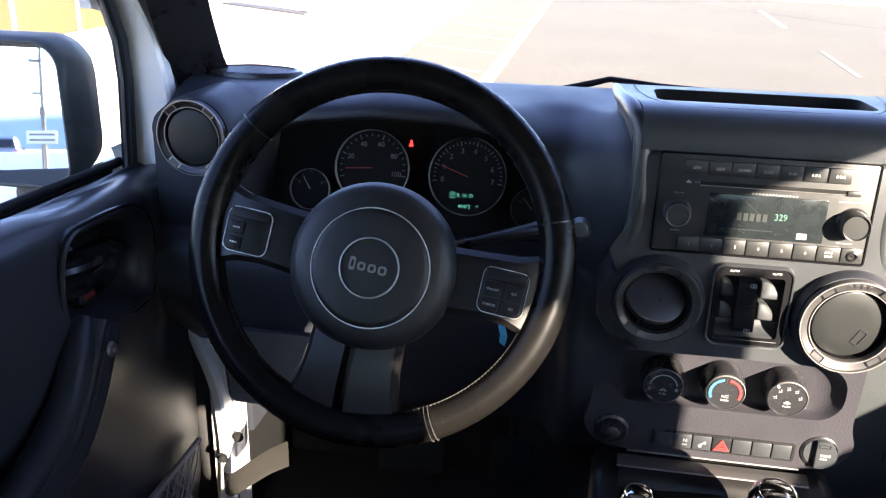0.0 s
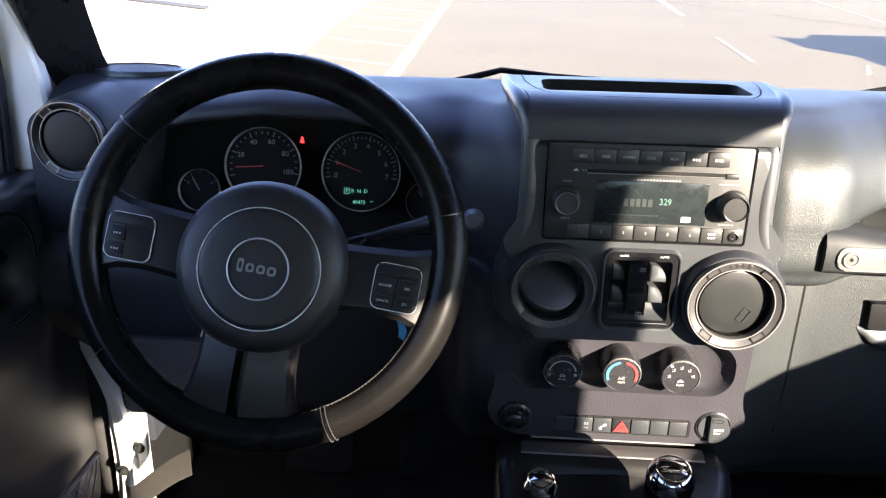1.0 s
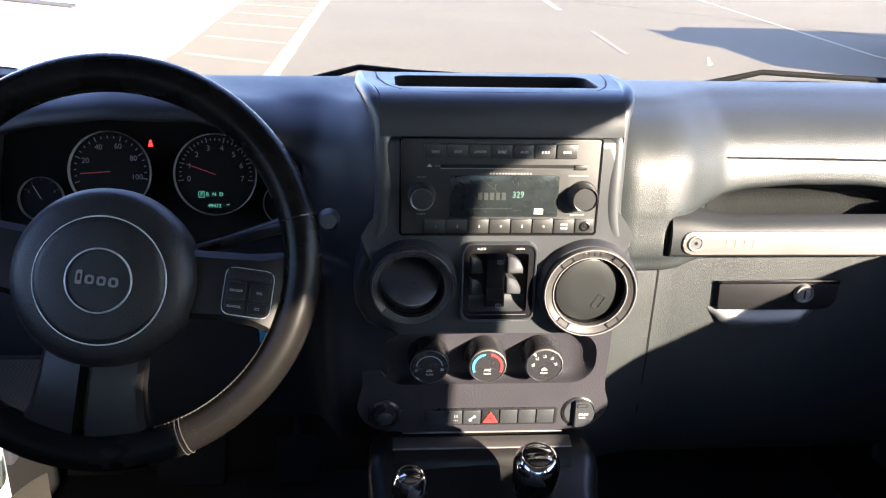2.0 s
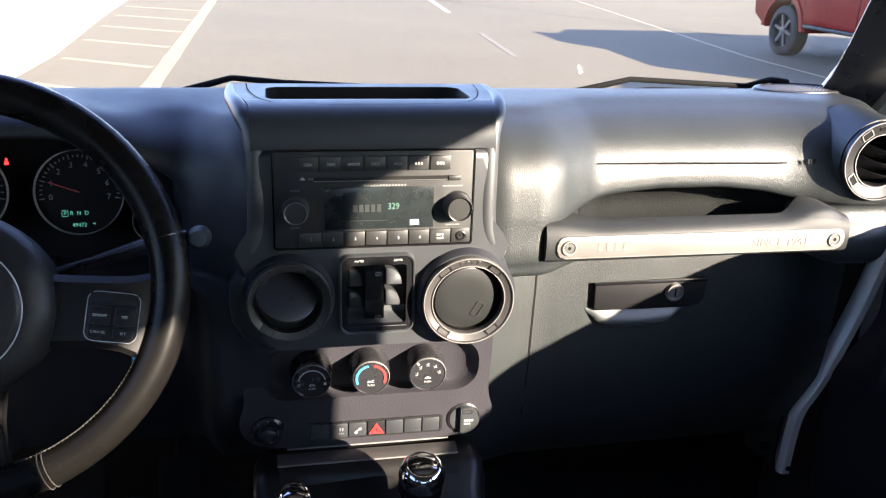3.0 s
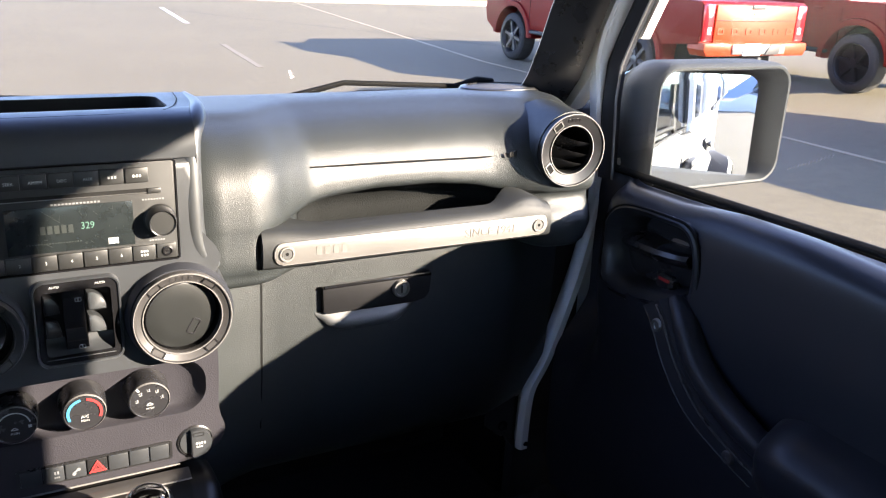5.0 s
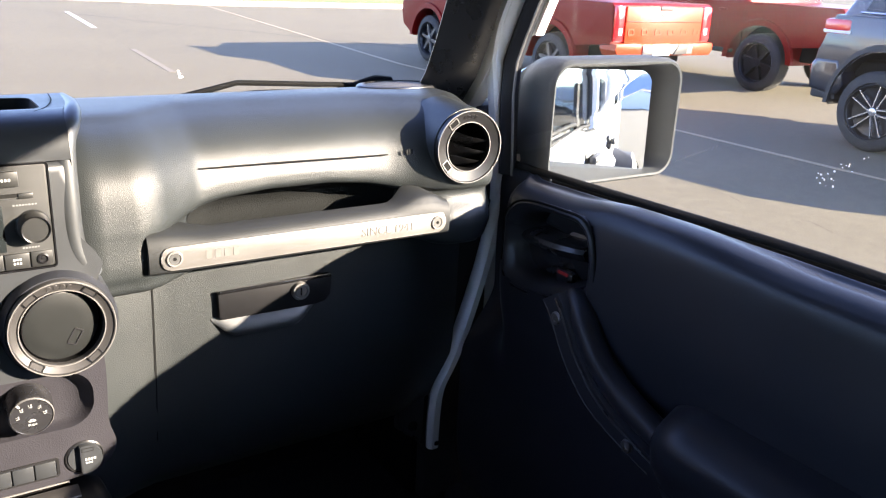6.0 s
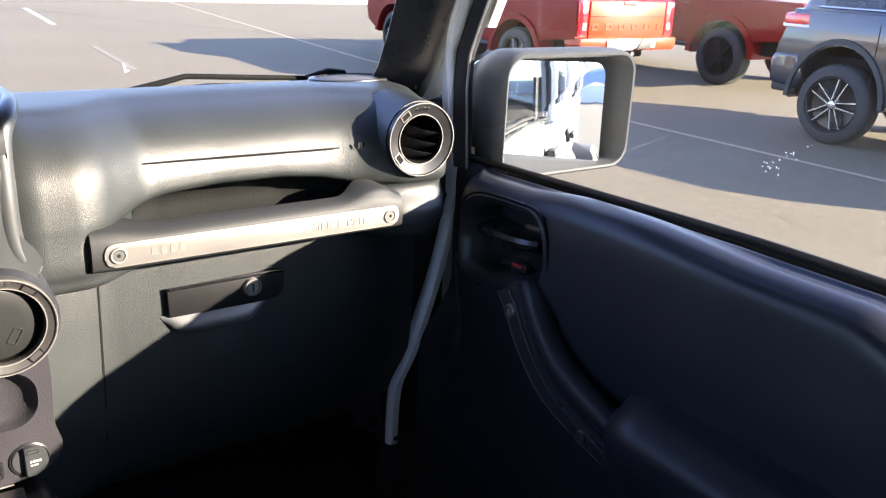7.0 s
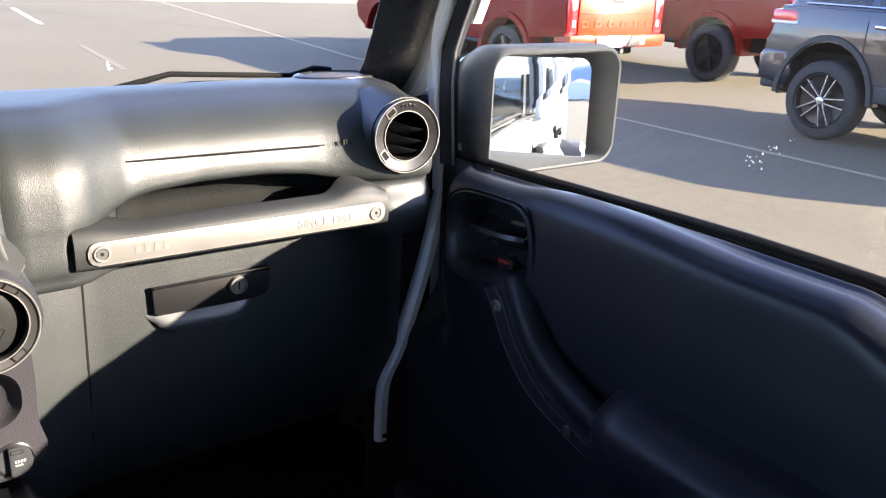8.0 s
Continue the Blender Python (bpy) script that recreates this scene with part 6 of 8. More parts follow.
def console_and_levers():
    t = thing("centre_console", "black floor console with a satin edge below the climate panel", "console", (0, -0.1, 0.72))
    bm = NB()
    rows = []
    for y, z, w in ((0.03, 1.042, 0.140), (0.0, 1.040, 0.142), (-0.018, 1.030, 0.142), (-0.03, 1.008, 0.14), (-0.08, 0.975, 0.135), (-0.16, 0.945, 0.13), (-0.35, 0.94, 0.125), (-0.75, 0.96, 0.12)):
        rows.append([(-w, y, 0.72), (-w, y, z - 0.02), (-w + 0.006, y, z - 0.005), (-w + 0.02, y, z), (0, y, z + 0.003), (w - 0.02, y, z), (w - 0.006, y, z - 0.005), (w, y, z - 0.02), (w, y, 0.72)])
    skin(bm, rows)
    part("body", bm, SPOKE, t, sharp=60)
    bm = NB()
    rows = [[(x, 0.010, 1.0465), (x, 0.002, 1.0462), (x, -0.003, 1.0455), (x, -0.0075, 1.0430), (x, -0.0085, 1.0400)] for x in np.linspace(-0.112, 0.108, 10)]
    skin(bm, rows)
    part("satin_edge", bm, RING, t, "satin grey edge strip")
    bm = NB()
    tube(bm, [(x, -0.0090, 1.0420) for x in np.linspace(-0.112, 0.108, 10)], 0.0010, 6)
    part("strip_lip", bm, EDGE, t, "thin bright lip")
    bm = NB()
    skin(bm, [[(x, -0.0100, 1.0412), (x, -0.0155, 1.0370), (x, -0.0202, 1.0310), (x, -0.0230, 1.0220)] for x in np.linspace(-0.110, 0.106, 10)])
    part("lower_strip", bm, SPOKE, t, "smooth dark lower strip")
    for x, y, z, r, name, lab in ((0.047, -0.098, 1.077, 0.0255, "gear_shifter", "gear shifter with a chrome capped knob"), (-0.095, -0.108, 1.062, 0.0190, "transfer_lever", "short transfer case lever with a chrome knob")):
        g = thing(name, lab, "lever", (x, y - 0.02, 0.945))
        bm = NB()
        tube(bm, [(x, y - 0.03, 0.94), (x, y - 0.015, 1.0), (x, y, z - 0.03)], [0.012, 0.011, 0.012], 14)
        part("stem", bm, SMOOTH, g)
        bm = NB()
        m = Matrix.Translation((x, y, z)) @ Matrix.Rotation(radians(14), 4, "X")
        lathe(bm, [(0, -0.05), (r * 0.7, -0.05), (r * 0.95, -0.035), (r * 1.02, -0.015), (r * 1.0, -0.003)], m, 28)
        knob = part("grip", bm, LEATHER, g, "black grip")
        bm = NB()
        lathe(bm, [(r * 1.03, -0.004), (r * 1.04, 0.002), (r * 0.97, 0.011), (r * 0.80, 0.0175), (r * 0.72, 0.0182), (r * 0.66, 0.0175), (0, 0.019)], m, 32)
        part("chrome_cap", bm, CHROME, knob, "polished chrome cap")
        bm = NB()
        lathe(bm, [(r * 0.62, 0.0182), (r * 0.4, 0.0200), (0, 0.0206)], m, 24)
        part("cap_disc", bm, CHROME, knob, "polished metal disc")
        bm = NB()
        lathe(bm, [(0.055, 0.943), (0.05, 0.955), (0.035, 0.965), (0.018, 0.99), (0.013, 1.0)], Matrix.Translation((x, y - 0.02, 0)), 20)
        part("boot", bm, LEATHER, g, "soft black boot")


console_and_levers()


# ---- gauges and steering ----
def instrument_cluster():
    c = thing("instrument_cluster", "dark gauge cluster with chrome ringed dials and green readouts", "instrument cluster", (-0.38, 0.09, 1.29))
    bm = NB()
    prism(bm, rounded(0.39, 0.145, 0.05, 6), -0.03, 0.0, facing(-0.385, 0.106, 1.350, 14))
    part("backing", bm, MATT, c)

    def dial(x, y, z, r, numbers, a0, a1, needle, name, lab, minor=4):
        m = facing(x, y, z, 14)
        bm = NB()
        lathe(bm, [(0, -0.006), (r * 0.97, -0.006)], m, 44)
        d = part(name, bm, MATT, c, lab)
        bm = NB()
        lathe(bm, [(r * 1.008, -0.006), (r * 1.008, 0.0), (r * 1.0, 0.001), (r * 0.990, 0.0), (r * 0.985, -0.006)], m, 56)
        part("chrome_ring", bm, THINLINE, d, "thin bright ring")
        k = len(numbers)
        bm = NB()
        for i, t in enumerate(numbers):
            a = radians(a0 + (a1 - a0) * i / (k - 1))
            if t:
                letters(bm, t, r * 0.19, m @ Matrix.Translation((r * 0.66 * math.cos(a), r * 0.66 * math.sin(a), -0.0052)), thick=0.0001)
        for i in range((k - 1) * minor + 1):
            a = a0 + (a1 - a0) * i / ((k - 1) * minor)
            long = r * (0.13 if i % minor == 0 else 0.06)
            box(bm, long, r * 0.022, 0.0004, m @ Matrix.Rotation(radians(a), 4, "Z") @ Matrix.Translation((r * 0.86, 0, -0.0052)))
        part("scale", bm, FAINT, d, "pale scale")
        if needle is not None:
            bm = NB()
            box(bm, r * 0.74, r * 0.026, 0.001, m @ Matrix.Rotation(radians(needle), 4, "Z") @ Matrix.Translation((r * 0.36, 0, -0.003)), 0.0003, 1)
            part("needle", bm, RED if r > 0.04 else PRINT, d, "thin needle")
        return d, m
    dial(-0.4355, 0.075, 1.366, 0.0460, ("", "20", "40", "60", "80", "100"), 198, -12, 184, "speedometer", "black speedometer dial")
    d, m = dial(-0.319, 0.086, 1.360, 0.0475, ("0", "1", "2", "3", "4", "5", "6", "7"), 190, -10, 160, "tachometer", "black rev counter dial")
    bm = NB()
    letters(bm, "P  R  N  D", 0.0062, m @ Matrix.Translation((-0.005, -0.0235, -0.0050)), thick=0.0001)
    letters(bm, "49472", 0.0062, m @ Matrix.Translation((-0.002, -0.0370, -0.0050)), thick=0.0001)
    letters(bm, "mi", 0.0036, m @ Matrix.Translation((0.0135, -0.0355, -0.0050)), thick=0.0001)
    framed(bm, rounded(0.0068, 0.0076, 0.001, 2), rounded(0.0060, 0.0068, 0.001, 2), -0.0053, -0.0049, m @ Matrix.Translation((-0.0170, -0.0235, 0)))
    part("readout", bm, GREEN_GLOW, d, "green gear and distance readout")
    dial(-0.511, 0.062, 1.337, 0.0250, ("E", "F"), 150, 30, 120, "fuel_gauge", "small fuel dial", 4)
    dial(-0.238, 0.072, 1.329, 0.0250, ("C", "H"), 150, 30, 130, "temperature_gauge", "small temperature dial", 4)
    m = facing(-0.3865, 0.0775, 1.399, 14) @ Matrix.Scale(0.72, 4)
    bm = NB()
    lathe(bm, [(0, 0.0004), (0.0021, 0.0)], m @ Matrix.Translation((0, 0.003, 0)), 12)
    prism(bm, [(-0.0036, -0.0052), (0.0036, -0.0052), (0.0022, 0.0008), (-0.0022, 0.0008)], -0.0002, 0.0003, m)
    part("belt_lamp", bm, RED_GLOW, c, "lit red belt warning lamp")


def steering_wheel():
    W = facing(-0.3700, -0.152, 1.3455, 21.5, 3, -9.6)
    sw = thing("steering_wheel", "black leather steering wheel with three spokes and a round hub", "steering wheel", m=W)
    L = dict(local=True)
    R, t = 0.1720, 0.0168
    bm = NB()
    n, k = 72, 16
    rows = []
    for i in range(n):
        a = 2 * math.pi * i / n
        thick = t * (1 + 0.06 * (math.cos(2 * a)) ** 2)
        rows.append([((R + thick * math.cos(b)) * math.cos(a), (R + thick * math.cos(b)) * math.sin(a), 1.08 * thick * math.sin(b)) for b in (2 * math.pi * j / k for j in range(k))])
    rows.append(rows[0])
    skin(bm, rows, wrap=True)
    bmesh.ops.remove_doubles(bm, verts=bm.verts, dist=1e-5)
    rim = part("rim", bm, LEATHER, sw, "worn black leather rim", sharp=0, **L)
    for a in (148, 22, 222, 300, 301.5):
        bm = NB()
        ca, sa = math.cos(radians(a)), math.sin(radians(a))
        pts = [((R + (t * 1.055) * math.cos(b)) * ca, (R + (t * 1.055) * math.cos(b)) * sa, 1.08 * t * 1.055 * math.sin(b)) for b in (2 * math.pi * j / 22 for j in range(22))]
        tube(bm, pts, 0.0006, 5, closed=True)
        part("rim_seam", bm, STITCH if a > 290 else SHINY, rim, "stitched seam", **L)
    # lacing along the inner side
    for a0, a1 in ((-66, 12), (-130, -168), (150, 190)):
        bm = NB()
        cnt = int(abs(a1 - a0) / 1.5)
        for i in range(cnt):
            a = radians(a0 + (a1 - a0) * i / cnt)
            rr = R - t * 0.99
            m = Matrix.Rotation(a, 4, "Z") @ Matrix.Translation((rr, 0, 0.005)) @ Matrix.Rotation(radians(35), 4, "X")
            box(bm, 0.0010, 0.0010, 0.0058, m)
        part("lacing", bm, STITCH if a0 == -66 else SHINY, rim, "cross stitched lacing", **L)

    # hub, set a little below the rim's centre
    HUBM = Matrix.Translation((0, -0.015, 0))
    LIDM = Matrix.Translation((0.0012, -0.0165, 0))
    bm = NB()
    lathe(bm, [(0.079, -0.03), (0.0815, -0.005), (0.0805, 0.012), (0.076, 0.022), (0.069, 0.0275), (0.062, 0.0298), (0.0555, 0.0310)], HUBM, 64)
    part("hub_shell", bm, HUB, sw, "rounded hub rim", sharp=0, **L)
    bm = NB()
    lathe(bm, [(0.0560, 0.0300), (0.0556, 0.0316), (0.050, 0.0330), (0.033, 0.0345), (0.0285, 0.0346)], LIDM, 64)
    pad = part("hub_pad", bm, HUB, sw, "round airbag lid", sharp=0, **L)
    bm = NB()
    lathe(bm, [(0.0570, 0.0302), (0.0566, 0.0318), (0.0559, 0.0318), (0.0555, 0.0300)], LIDM, 64)
    part("lid_ring", bm, SILVERLINE, pad, "thin bright lid edge", **L)
    bm = NB()
    lathe(bm, [(0.0288, 0.0340), (0.0284, 0.0358), (0.0275, 0.0362), (0.0266, 0.0350), (0.0264, 0.0338), (0, 0.0342)], LIDM, 48)
    emb = part("emblem", bm, HUB, pad, "round emblem", **L)
    bm = NB()
    lathe(bm, [(0.0287, 0.0352), (0.0282, 0.0364), (0.0275, 0.0366), (0.0271, 0.0358)], LIDM, 48)
    part("emblem_ring", bm, THINLINE, emb, "satin emblem ring", **L)
    bm = NB()
    for i, (x, w, h) in enumerate(((-0.0165, 0.0055, 0.0125), (-0.0075, 0.0075, 0.0080), (0.0025, 0.0075, 0.0080), (0.0125, 0.0080, 0.0085))):
        framed(bm, rounded(w, h, min(w, h) * 0.35, 3, x, 0 if i else 0.001), rounded(w * 0.52, h * 0.52, min(w, h) * 0.18, 3, x, 0 if i else 0.001), 0.0340, 0.0356, LIDM)
    part("emblem_mark", bm, EDGE, emb, "plain raised emblem mark", **L)

    # side spokes with switch pads
    for s in (-1, 1):
        bm = NB()
        rows = []
        for x, top, bot, z in ((0.062, 0.030, -0.034, 0.006), (0.085, 0.031, -0.030, 0.007), (0.11, 0.033, -0.028, 0.009), (0.135, 0.035, -0.030, 0.008), (0.152, 0.040, -0.036, 0.004), (0.165, 0.047, -0.044, 0.0)):
            top, bot = top - 0.010, bot - 0.010
            rows.append([(s * x, top, z - 0.022), (s * x, top + 0.001, z - 0.004), (s * x, top - 0.005, z + 0.003), (s * x, 0.0, z + 0.005), (s * x, bot + 0.005, z + 0.003), (s * x, bot - 0.001, z - 0.004), (s * x, bot, z - 0.022)])
        skin(bm, rows, wrap=True)
        part("spoke", bm, SPOKE, sw, "glossy black side spoke", **L)
        bm = NB()
        m = Matrix.Translation((s * 0.1265, -0.0104, 0.0140)) @ Matrix.Diagonal((0.86, 0.85, 1, 1))
        prism(bm, rounded(0.050, 0.050, 0.009, 5), -0.004, 0.0012, m, 0.0008)
        sp2 = part("switch_pad", bm, KEY, sw, "steering wheel switch pad", **L)
        bm = NB()
        framed(bm, rounded(0.0515, 0.0515, 0.0095, 5), rounded(0.0503, 0.0503, 0.009, 5), -0.001, 0.0016, m)
        part("pad_frame", bm, SILVERLINE, sp2, "thin silver outline", **L)
        keys = [(0, 0.0185, 0.046, 0.011)]
        keys += [(-0.012, 0.001, 0.02, 0.018), (0.012, 0.001, 0.02, 0.018), (-0.012, -0.016, 0.02, 0.012), (0.012, -0.016, 0.02, 0.012)] if s > 0 else [(-0.013, 0.002, 0.018, 0.015), (-0.013, -0.015, 0.018, 0.014)]
        for x, y, w, h in keys:
            bm = NB()
            box(bm, w, h, 0.003, m @ Matrix.Translation((x, y, 0.0015)), 0.001)
            part("key", bm, KEY, sp2, **L)
        bm = NB()
        for (x, y, w, h), word in zip(keys[1:], ("ON/OFF", "RES", "CANCEL", "SET") if s > 0 else ("", "")):
            if word:
                letters(bm, word, 0.0038, m @ Matrix.Translation((x, y, 0.0032)), thick=0.0001)
            else:
                bars(bm, 0.009, 0.002, 3, m @ Matrix.Translation((x, y, 0.0032)), 0.0002)
        part("key_print", bm, PRINT, sp2, **L)
    # lower twin spoke
    bm = NB()
    rows = []
    for y, w, z in ((-0.060, 0.047, 0.004), (-0.085, 0.045, 0.006), (-0.110, 0.046, 0.005), (-0.135, 0.050, 0.003), (-0.152, 0.057, 0.0), (-0.166, 0.068, -0.002)):
        rows.append([(-w, y, z - 0.02), (-w, y, z - 0.002), (-w + 0.005, y, z + 0.006), (-0.008, y, z + 0.010), (-0.005, y, z - 0.008), (0.000, y, z - 0.008), (0.003, y, z + 0.010), (w - 0.005, y, z + 0.006), (w, y, z - 0.002), (w, y, z - 0.02)])
    skin(bm, rows, wrap=True)
    part("lower_spoke", bm, SPOKE, sw, "wide glossy lower spoke", sharp=25, **L)


def column_and_stalks():
    c = thing("steering_column", "black steering column shroud behind the wheel", "steering column", (-0.375, 0.05, 1.25))
    bm = NB()
    rows = []
    for y, z, w, h in ((0.10, 1.245, 0.050, 0.040), (0.03, 1.278, 0.046, 0.038), (-0.04, 1.308, 0.042, 0.035), (-0.085, 1.325, 0.038, 0.032)):
        rows.append([(-0.375 + w * math.cos(a) * (1 if abs(math.cos(a)) < .8 else .95), y, z + h * math.sin(a)) for a in (2 * math.pi * q / 20 for q in range(20))])
    skin(bm, rows, wrap=True)
    part("shroud", bm, SMOOTH, c, sharp=0)
    bm = NB()
    tube(bm, smooth_line([(-0.33, -0.045, 1.312), (-0.27, -0.045, 1.330), (-0.225, -0.050, 1.345), (-0.190, -0.055, 1.352)], 10), [0.006, 0.006, 0.006, 0.007, 0.0075, 0.008, 0.0095, 0.010, 0.010, 0.008], 12)
    st = part("wiper_stalk", bm, SMOOTH, c, "black wiper stalk")
    bm = NB()
    lathe(bm, [(0, 0.004), (0.008, 0.003), (0.0115, -0.003), (0.0115, -0.012), (0, -0.012)], facing(-0.179, -0.060, 1.353, 10), 20)
    part("stalk_end", bm, STACK, st, "grey stalk end")
    bm = NB()
    tube(bm, [(-0.42, -0.045, 1.312), (-0.48, -0.045, 1.332), (-0.555, -0.055, 1.345)], [0.006, 0.007, 0.009], 12)
    part("lamp_stalk", bm, SMOOTH, c, "black lamp stalk")
    bm = NB()
    lathe(bm, [(0, 0.006), (0.008, 0.006), (0.014, 0.003), (0.016, -0.01), (0.016, -0.03)], facing(-0.262, 0.0, 1.245, -5), 24)
    part("ignition_switch", bm, DARKRING, c, "ignition switch with a key")
    k = thing("ignition_key", "key with a small blue tag in the ignition", "key", (-0.258, -0.03, 1.21))
    bm = NB()
    box(bm, 0.006, 0.020, 0.016, Matrix.Translation((-0.262, -0.018, 1.245)), 0.002)
    part("key_head", bm, SMOOTH, k)
    bm = NB()
    tube(bm, [(-0.260 + 0.009 * math.cos(a), -0.032, 1.235 + 0.010 * math.sin(a)) for a in np.linspace(0, 2 * math.pi, 16)[:-1]], 0.0009, 6, closed=True)
    part("key_ring", bm, STEEL, k, "thin steel ring")
    bm = NB()
    prism(bm, [(-0.003, 0.012), (0.004, 0.010), (0.006, -0.004), (0.002, -0.016), (-0.004, -0.010), (-0.002, 0.0)], -0.0008, 0.0008, facing(-0.256, -0.040, 1.216, 0, 0, 8))
    part("blue_tag", bm, BLUE, k, "small blue tag")
    # perforated knee panel
    kp = thing("knee_panel", "perforated black knee panel below the gauges", "panel", (-0.54, 0.01, 1.06))
    bm = NB()
    K = facing(-0.540, -0.006, 1.118, -8)
    prism(bm, rounded(0.135, 0.115, 0.012, 4), -0.006, 0.0, K, 0.002)
    part("plate", bm, PLASTIC, kp)
    bm = NB()
    for i in range(-12, 13):
        for j in range(-12, 13):
            x, y = i * 0.0052 + (0.0026 if j % 2 else 0), j * 0.0045
            if abs(x) < 0.063 and abs(y) < 0.054:
                framed(bm, [(x + 0.0025 * math.cos(a), y + 0.0025 * math.sin(a)) for a in (0, 1.57, 3.14, 4.71)], [(x + 0.0017 * math.cos(a), y + 0.0017 * math.sin(a)) for a in (0, 1.57, 3.14, 4.71)], 0, 0.0012, K)
    part("mesh", bm, BRIGHTMESH, kp, "raised diamond mesh")


instrument_cluster()
steering_wheel()
column_and_stalks()


def front_seat(s):
    """Plain seats behind the eye, which shade the cabin."""
    st = thing("front_seat", "dark cloth front seat with a headrest", "seat", (s * 0.36, -0.85, 0.72), group="front seats")
    bm = NB()
    box(bm, 0.46, 0.48, 0.14, Matrix.Translation((s * 0.37, -0.62, 0.90)), 0.05, 3)
    part("cushion", bm, FABRIC, st)
    bm = NB()
    box(bm, 0.40, 0.36, 0.14, Matrix.Translation((s * 0.37, -0.66, 0.77)), 0.02)
    part("base", bm, CARPET, st)
    bm = NB()
    box(bm, 0.42, 0.13, 0.36, Matrix.Translation((s * 0.38, -0.98, 1.10)) @ Matrix.Rotation(radians(14), 4, "X"), 0.05, 3)
    part("backrest", bm, FABRIC, st)
    bm = NB()
    box(bm, 0.235, 0.09, 0.15, Matrix.Translation((s * 0.288, -1.03, 1.505)), 0.03, 3)
    part("headrest", bm, FABRIC, st)
    for d in (-0.05, 0.05):
        bm = NB()
        tube(bm, [(s * (0.30 + d), -1.02, 1.25), (s * (0.29 + d), -1.03, 1.45)], 0.007, 8)
        part("headrest_post", bm, CHROME, st)


def seat_belt():
    """The passenger's belt on its pillar guide behind the door: unseen, added to shade the stack."""
    b = thing("seat_belt", "unseen grey passenger seat belt, added for its shadow", "seat belt", (0.745, -0.875, 0.79))
    bm = NB()
    line = smooth_line([(0.742, -0.8745, 1.632), (0.745, -0.8745, 1.55), (0.746, -0.8745, 1.20), (0.742, -0.8745, 0.79)], 14)
    skin(bm, [[(x - 0.0007, y - 0.0235, z), (x - 0.0007, y + 0.0235, z), (x + 0.0007, y + 0.0235, z), (x + 0.0007, y - 0.0235, z)] for x, y, z in line], wrap=True)
    part("webbing", bm, FABRIC, b, "flat grey webbing")
    bm = NB()
    framed(bm, rounded(0.064, 0.034, 0.014, 5), rounded(0.050, 0.010, 0.004, 5, 0, -0.005), -0.004, 0.004, Matrix.Translation((0.741, -0.8785, 1.632)) @ Matrix.Rotation(radians(90), 4, "Z") @ FRONT)
    guide = part("guide", bm, SMOOTH, b, "black belt guide")
    bm = NB()
    tube(bm, [(0.741, -0.885, 1.640), (0.735, -0.93, 1.645), (0.735, -0.97, 1.645)], [0.008, 0.011, 0.013], 12)
    part("guide_arm", bm, PLASTIC, guide)


front_seat(-1)
front_seat(1)
seat_belt()


def pedals():
    for x, w, lab in ((-0.40, 0.10, "wide black brake pedal"), (-0.25, 0.06, "narrow black throttle pedal")):
        p = thing("pedal", lab, "pedal", (x, 0.2, 0.80), group="pedals")
        bm = NB()
        box(bm, w, 0.02, 0.07, Matrix.Translation((x, 0.18, 0.90)) @ Matrix.Rotation(radians(-35), 4, "X"), 0.006)
        part("pad", bm, RUBBER, p)
        bm = NB()
        tube(bm, [(x, 0.19, 0.91), (x, 0.27, 1.0), (x, 0.33, 1.12)], 0.008, 8)
        part("arm", bm, RUBBER, p)


pedals()


# ---- outside the windscreen ----
def wipers():
    for x0, peak, x1, x2 in ((-0.255, -0.165, -0.09, 0.06), (0.36, 0.465, 0.60, 0.74)):
        near = Matrix.Translation((-0.07, -0.888, 1.645)) @ Matrix.Scale(0.89, 4) @ Matrix.Translation((0.07, 0.888, -1.645))
        w = thing("windscreen_wiper", "black windscreen wiper parked on the glass", "wiper", near @ Vector((x0, 0.42, 1.38)), group="wipers")
        bm = NB()
        tube(bm, [near @ Vector(p) for p in ((x0 - 0.02, 0.43, 1.405), (x0 + 0.02, 0.425, 1.414), (peak, 0.42, 1.434), (x1, 0.42, 1.427), (x2, 0.42, 1.421))], [0.005, 0.005, 0.004, 0.004, 0.003], 8)
        part("arm", bm, MATT, w)
        bm = NB()
        tube(bm, [near @ Vector(p) for p in ((peak - 0.10, 0.405, 1.412), (peak + 0.03, 0.405, 1.420), (x2 + 0.02, 0.405, 1.414))], [0.0025, 0.0035, 0.0025], 8)
        part("blade", bm, MATT, w)
        if x0 > 0:
            bm = NB()
            tube(bm, [near @ Vector(p) for p in ((x2 - 0.10, 0.42, 1.416), (x2 - 0.02, 0.425, 1.432), (x2 + 0.015, 0.43, 1.428))], [0.003, 0.006, 0.005], 8)
            part("knuckle", bm, MATT, w)


def screen_sticker():
    bm = NB()
    m = Matrix.Translation((-0.639, screen_y(-0.639, 1.470) - 0.002, 1.470)) @ Matrix.Rotation(radians(60), 4, "X") @ Matrix.Scale(0.88, 4)
    for i in range(4):
        bars(bm, 0.034 - 0.006 * (i % 2), 0.0016, 9, m @ Matrix.Translation((0, -0.012 + 0.008 * i, 0)), 0.0003)
    solid("screen_sticker", bm, RED, "faded red printed sticker on the windscreen", "sticker")


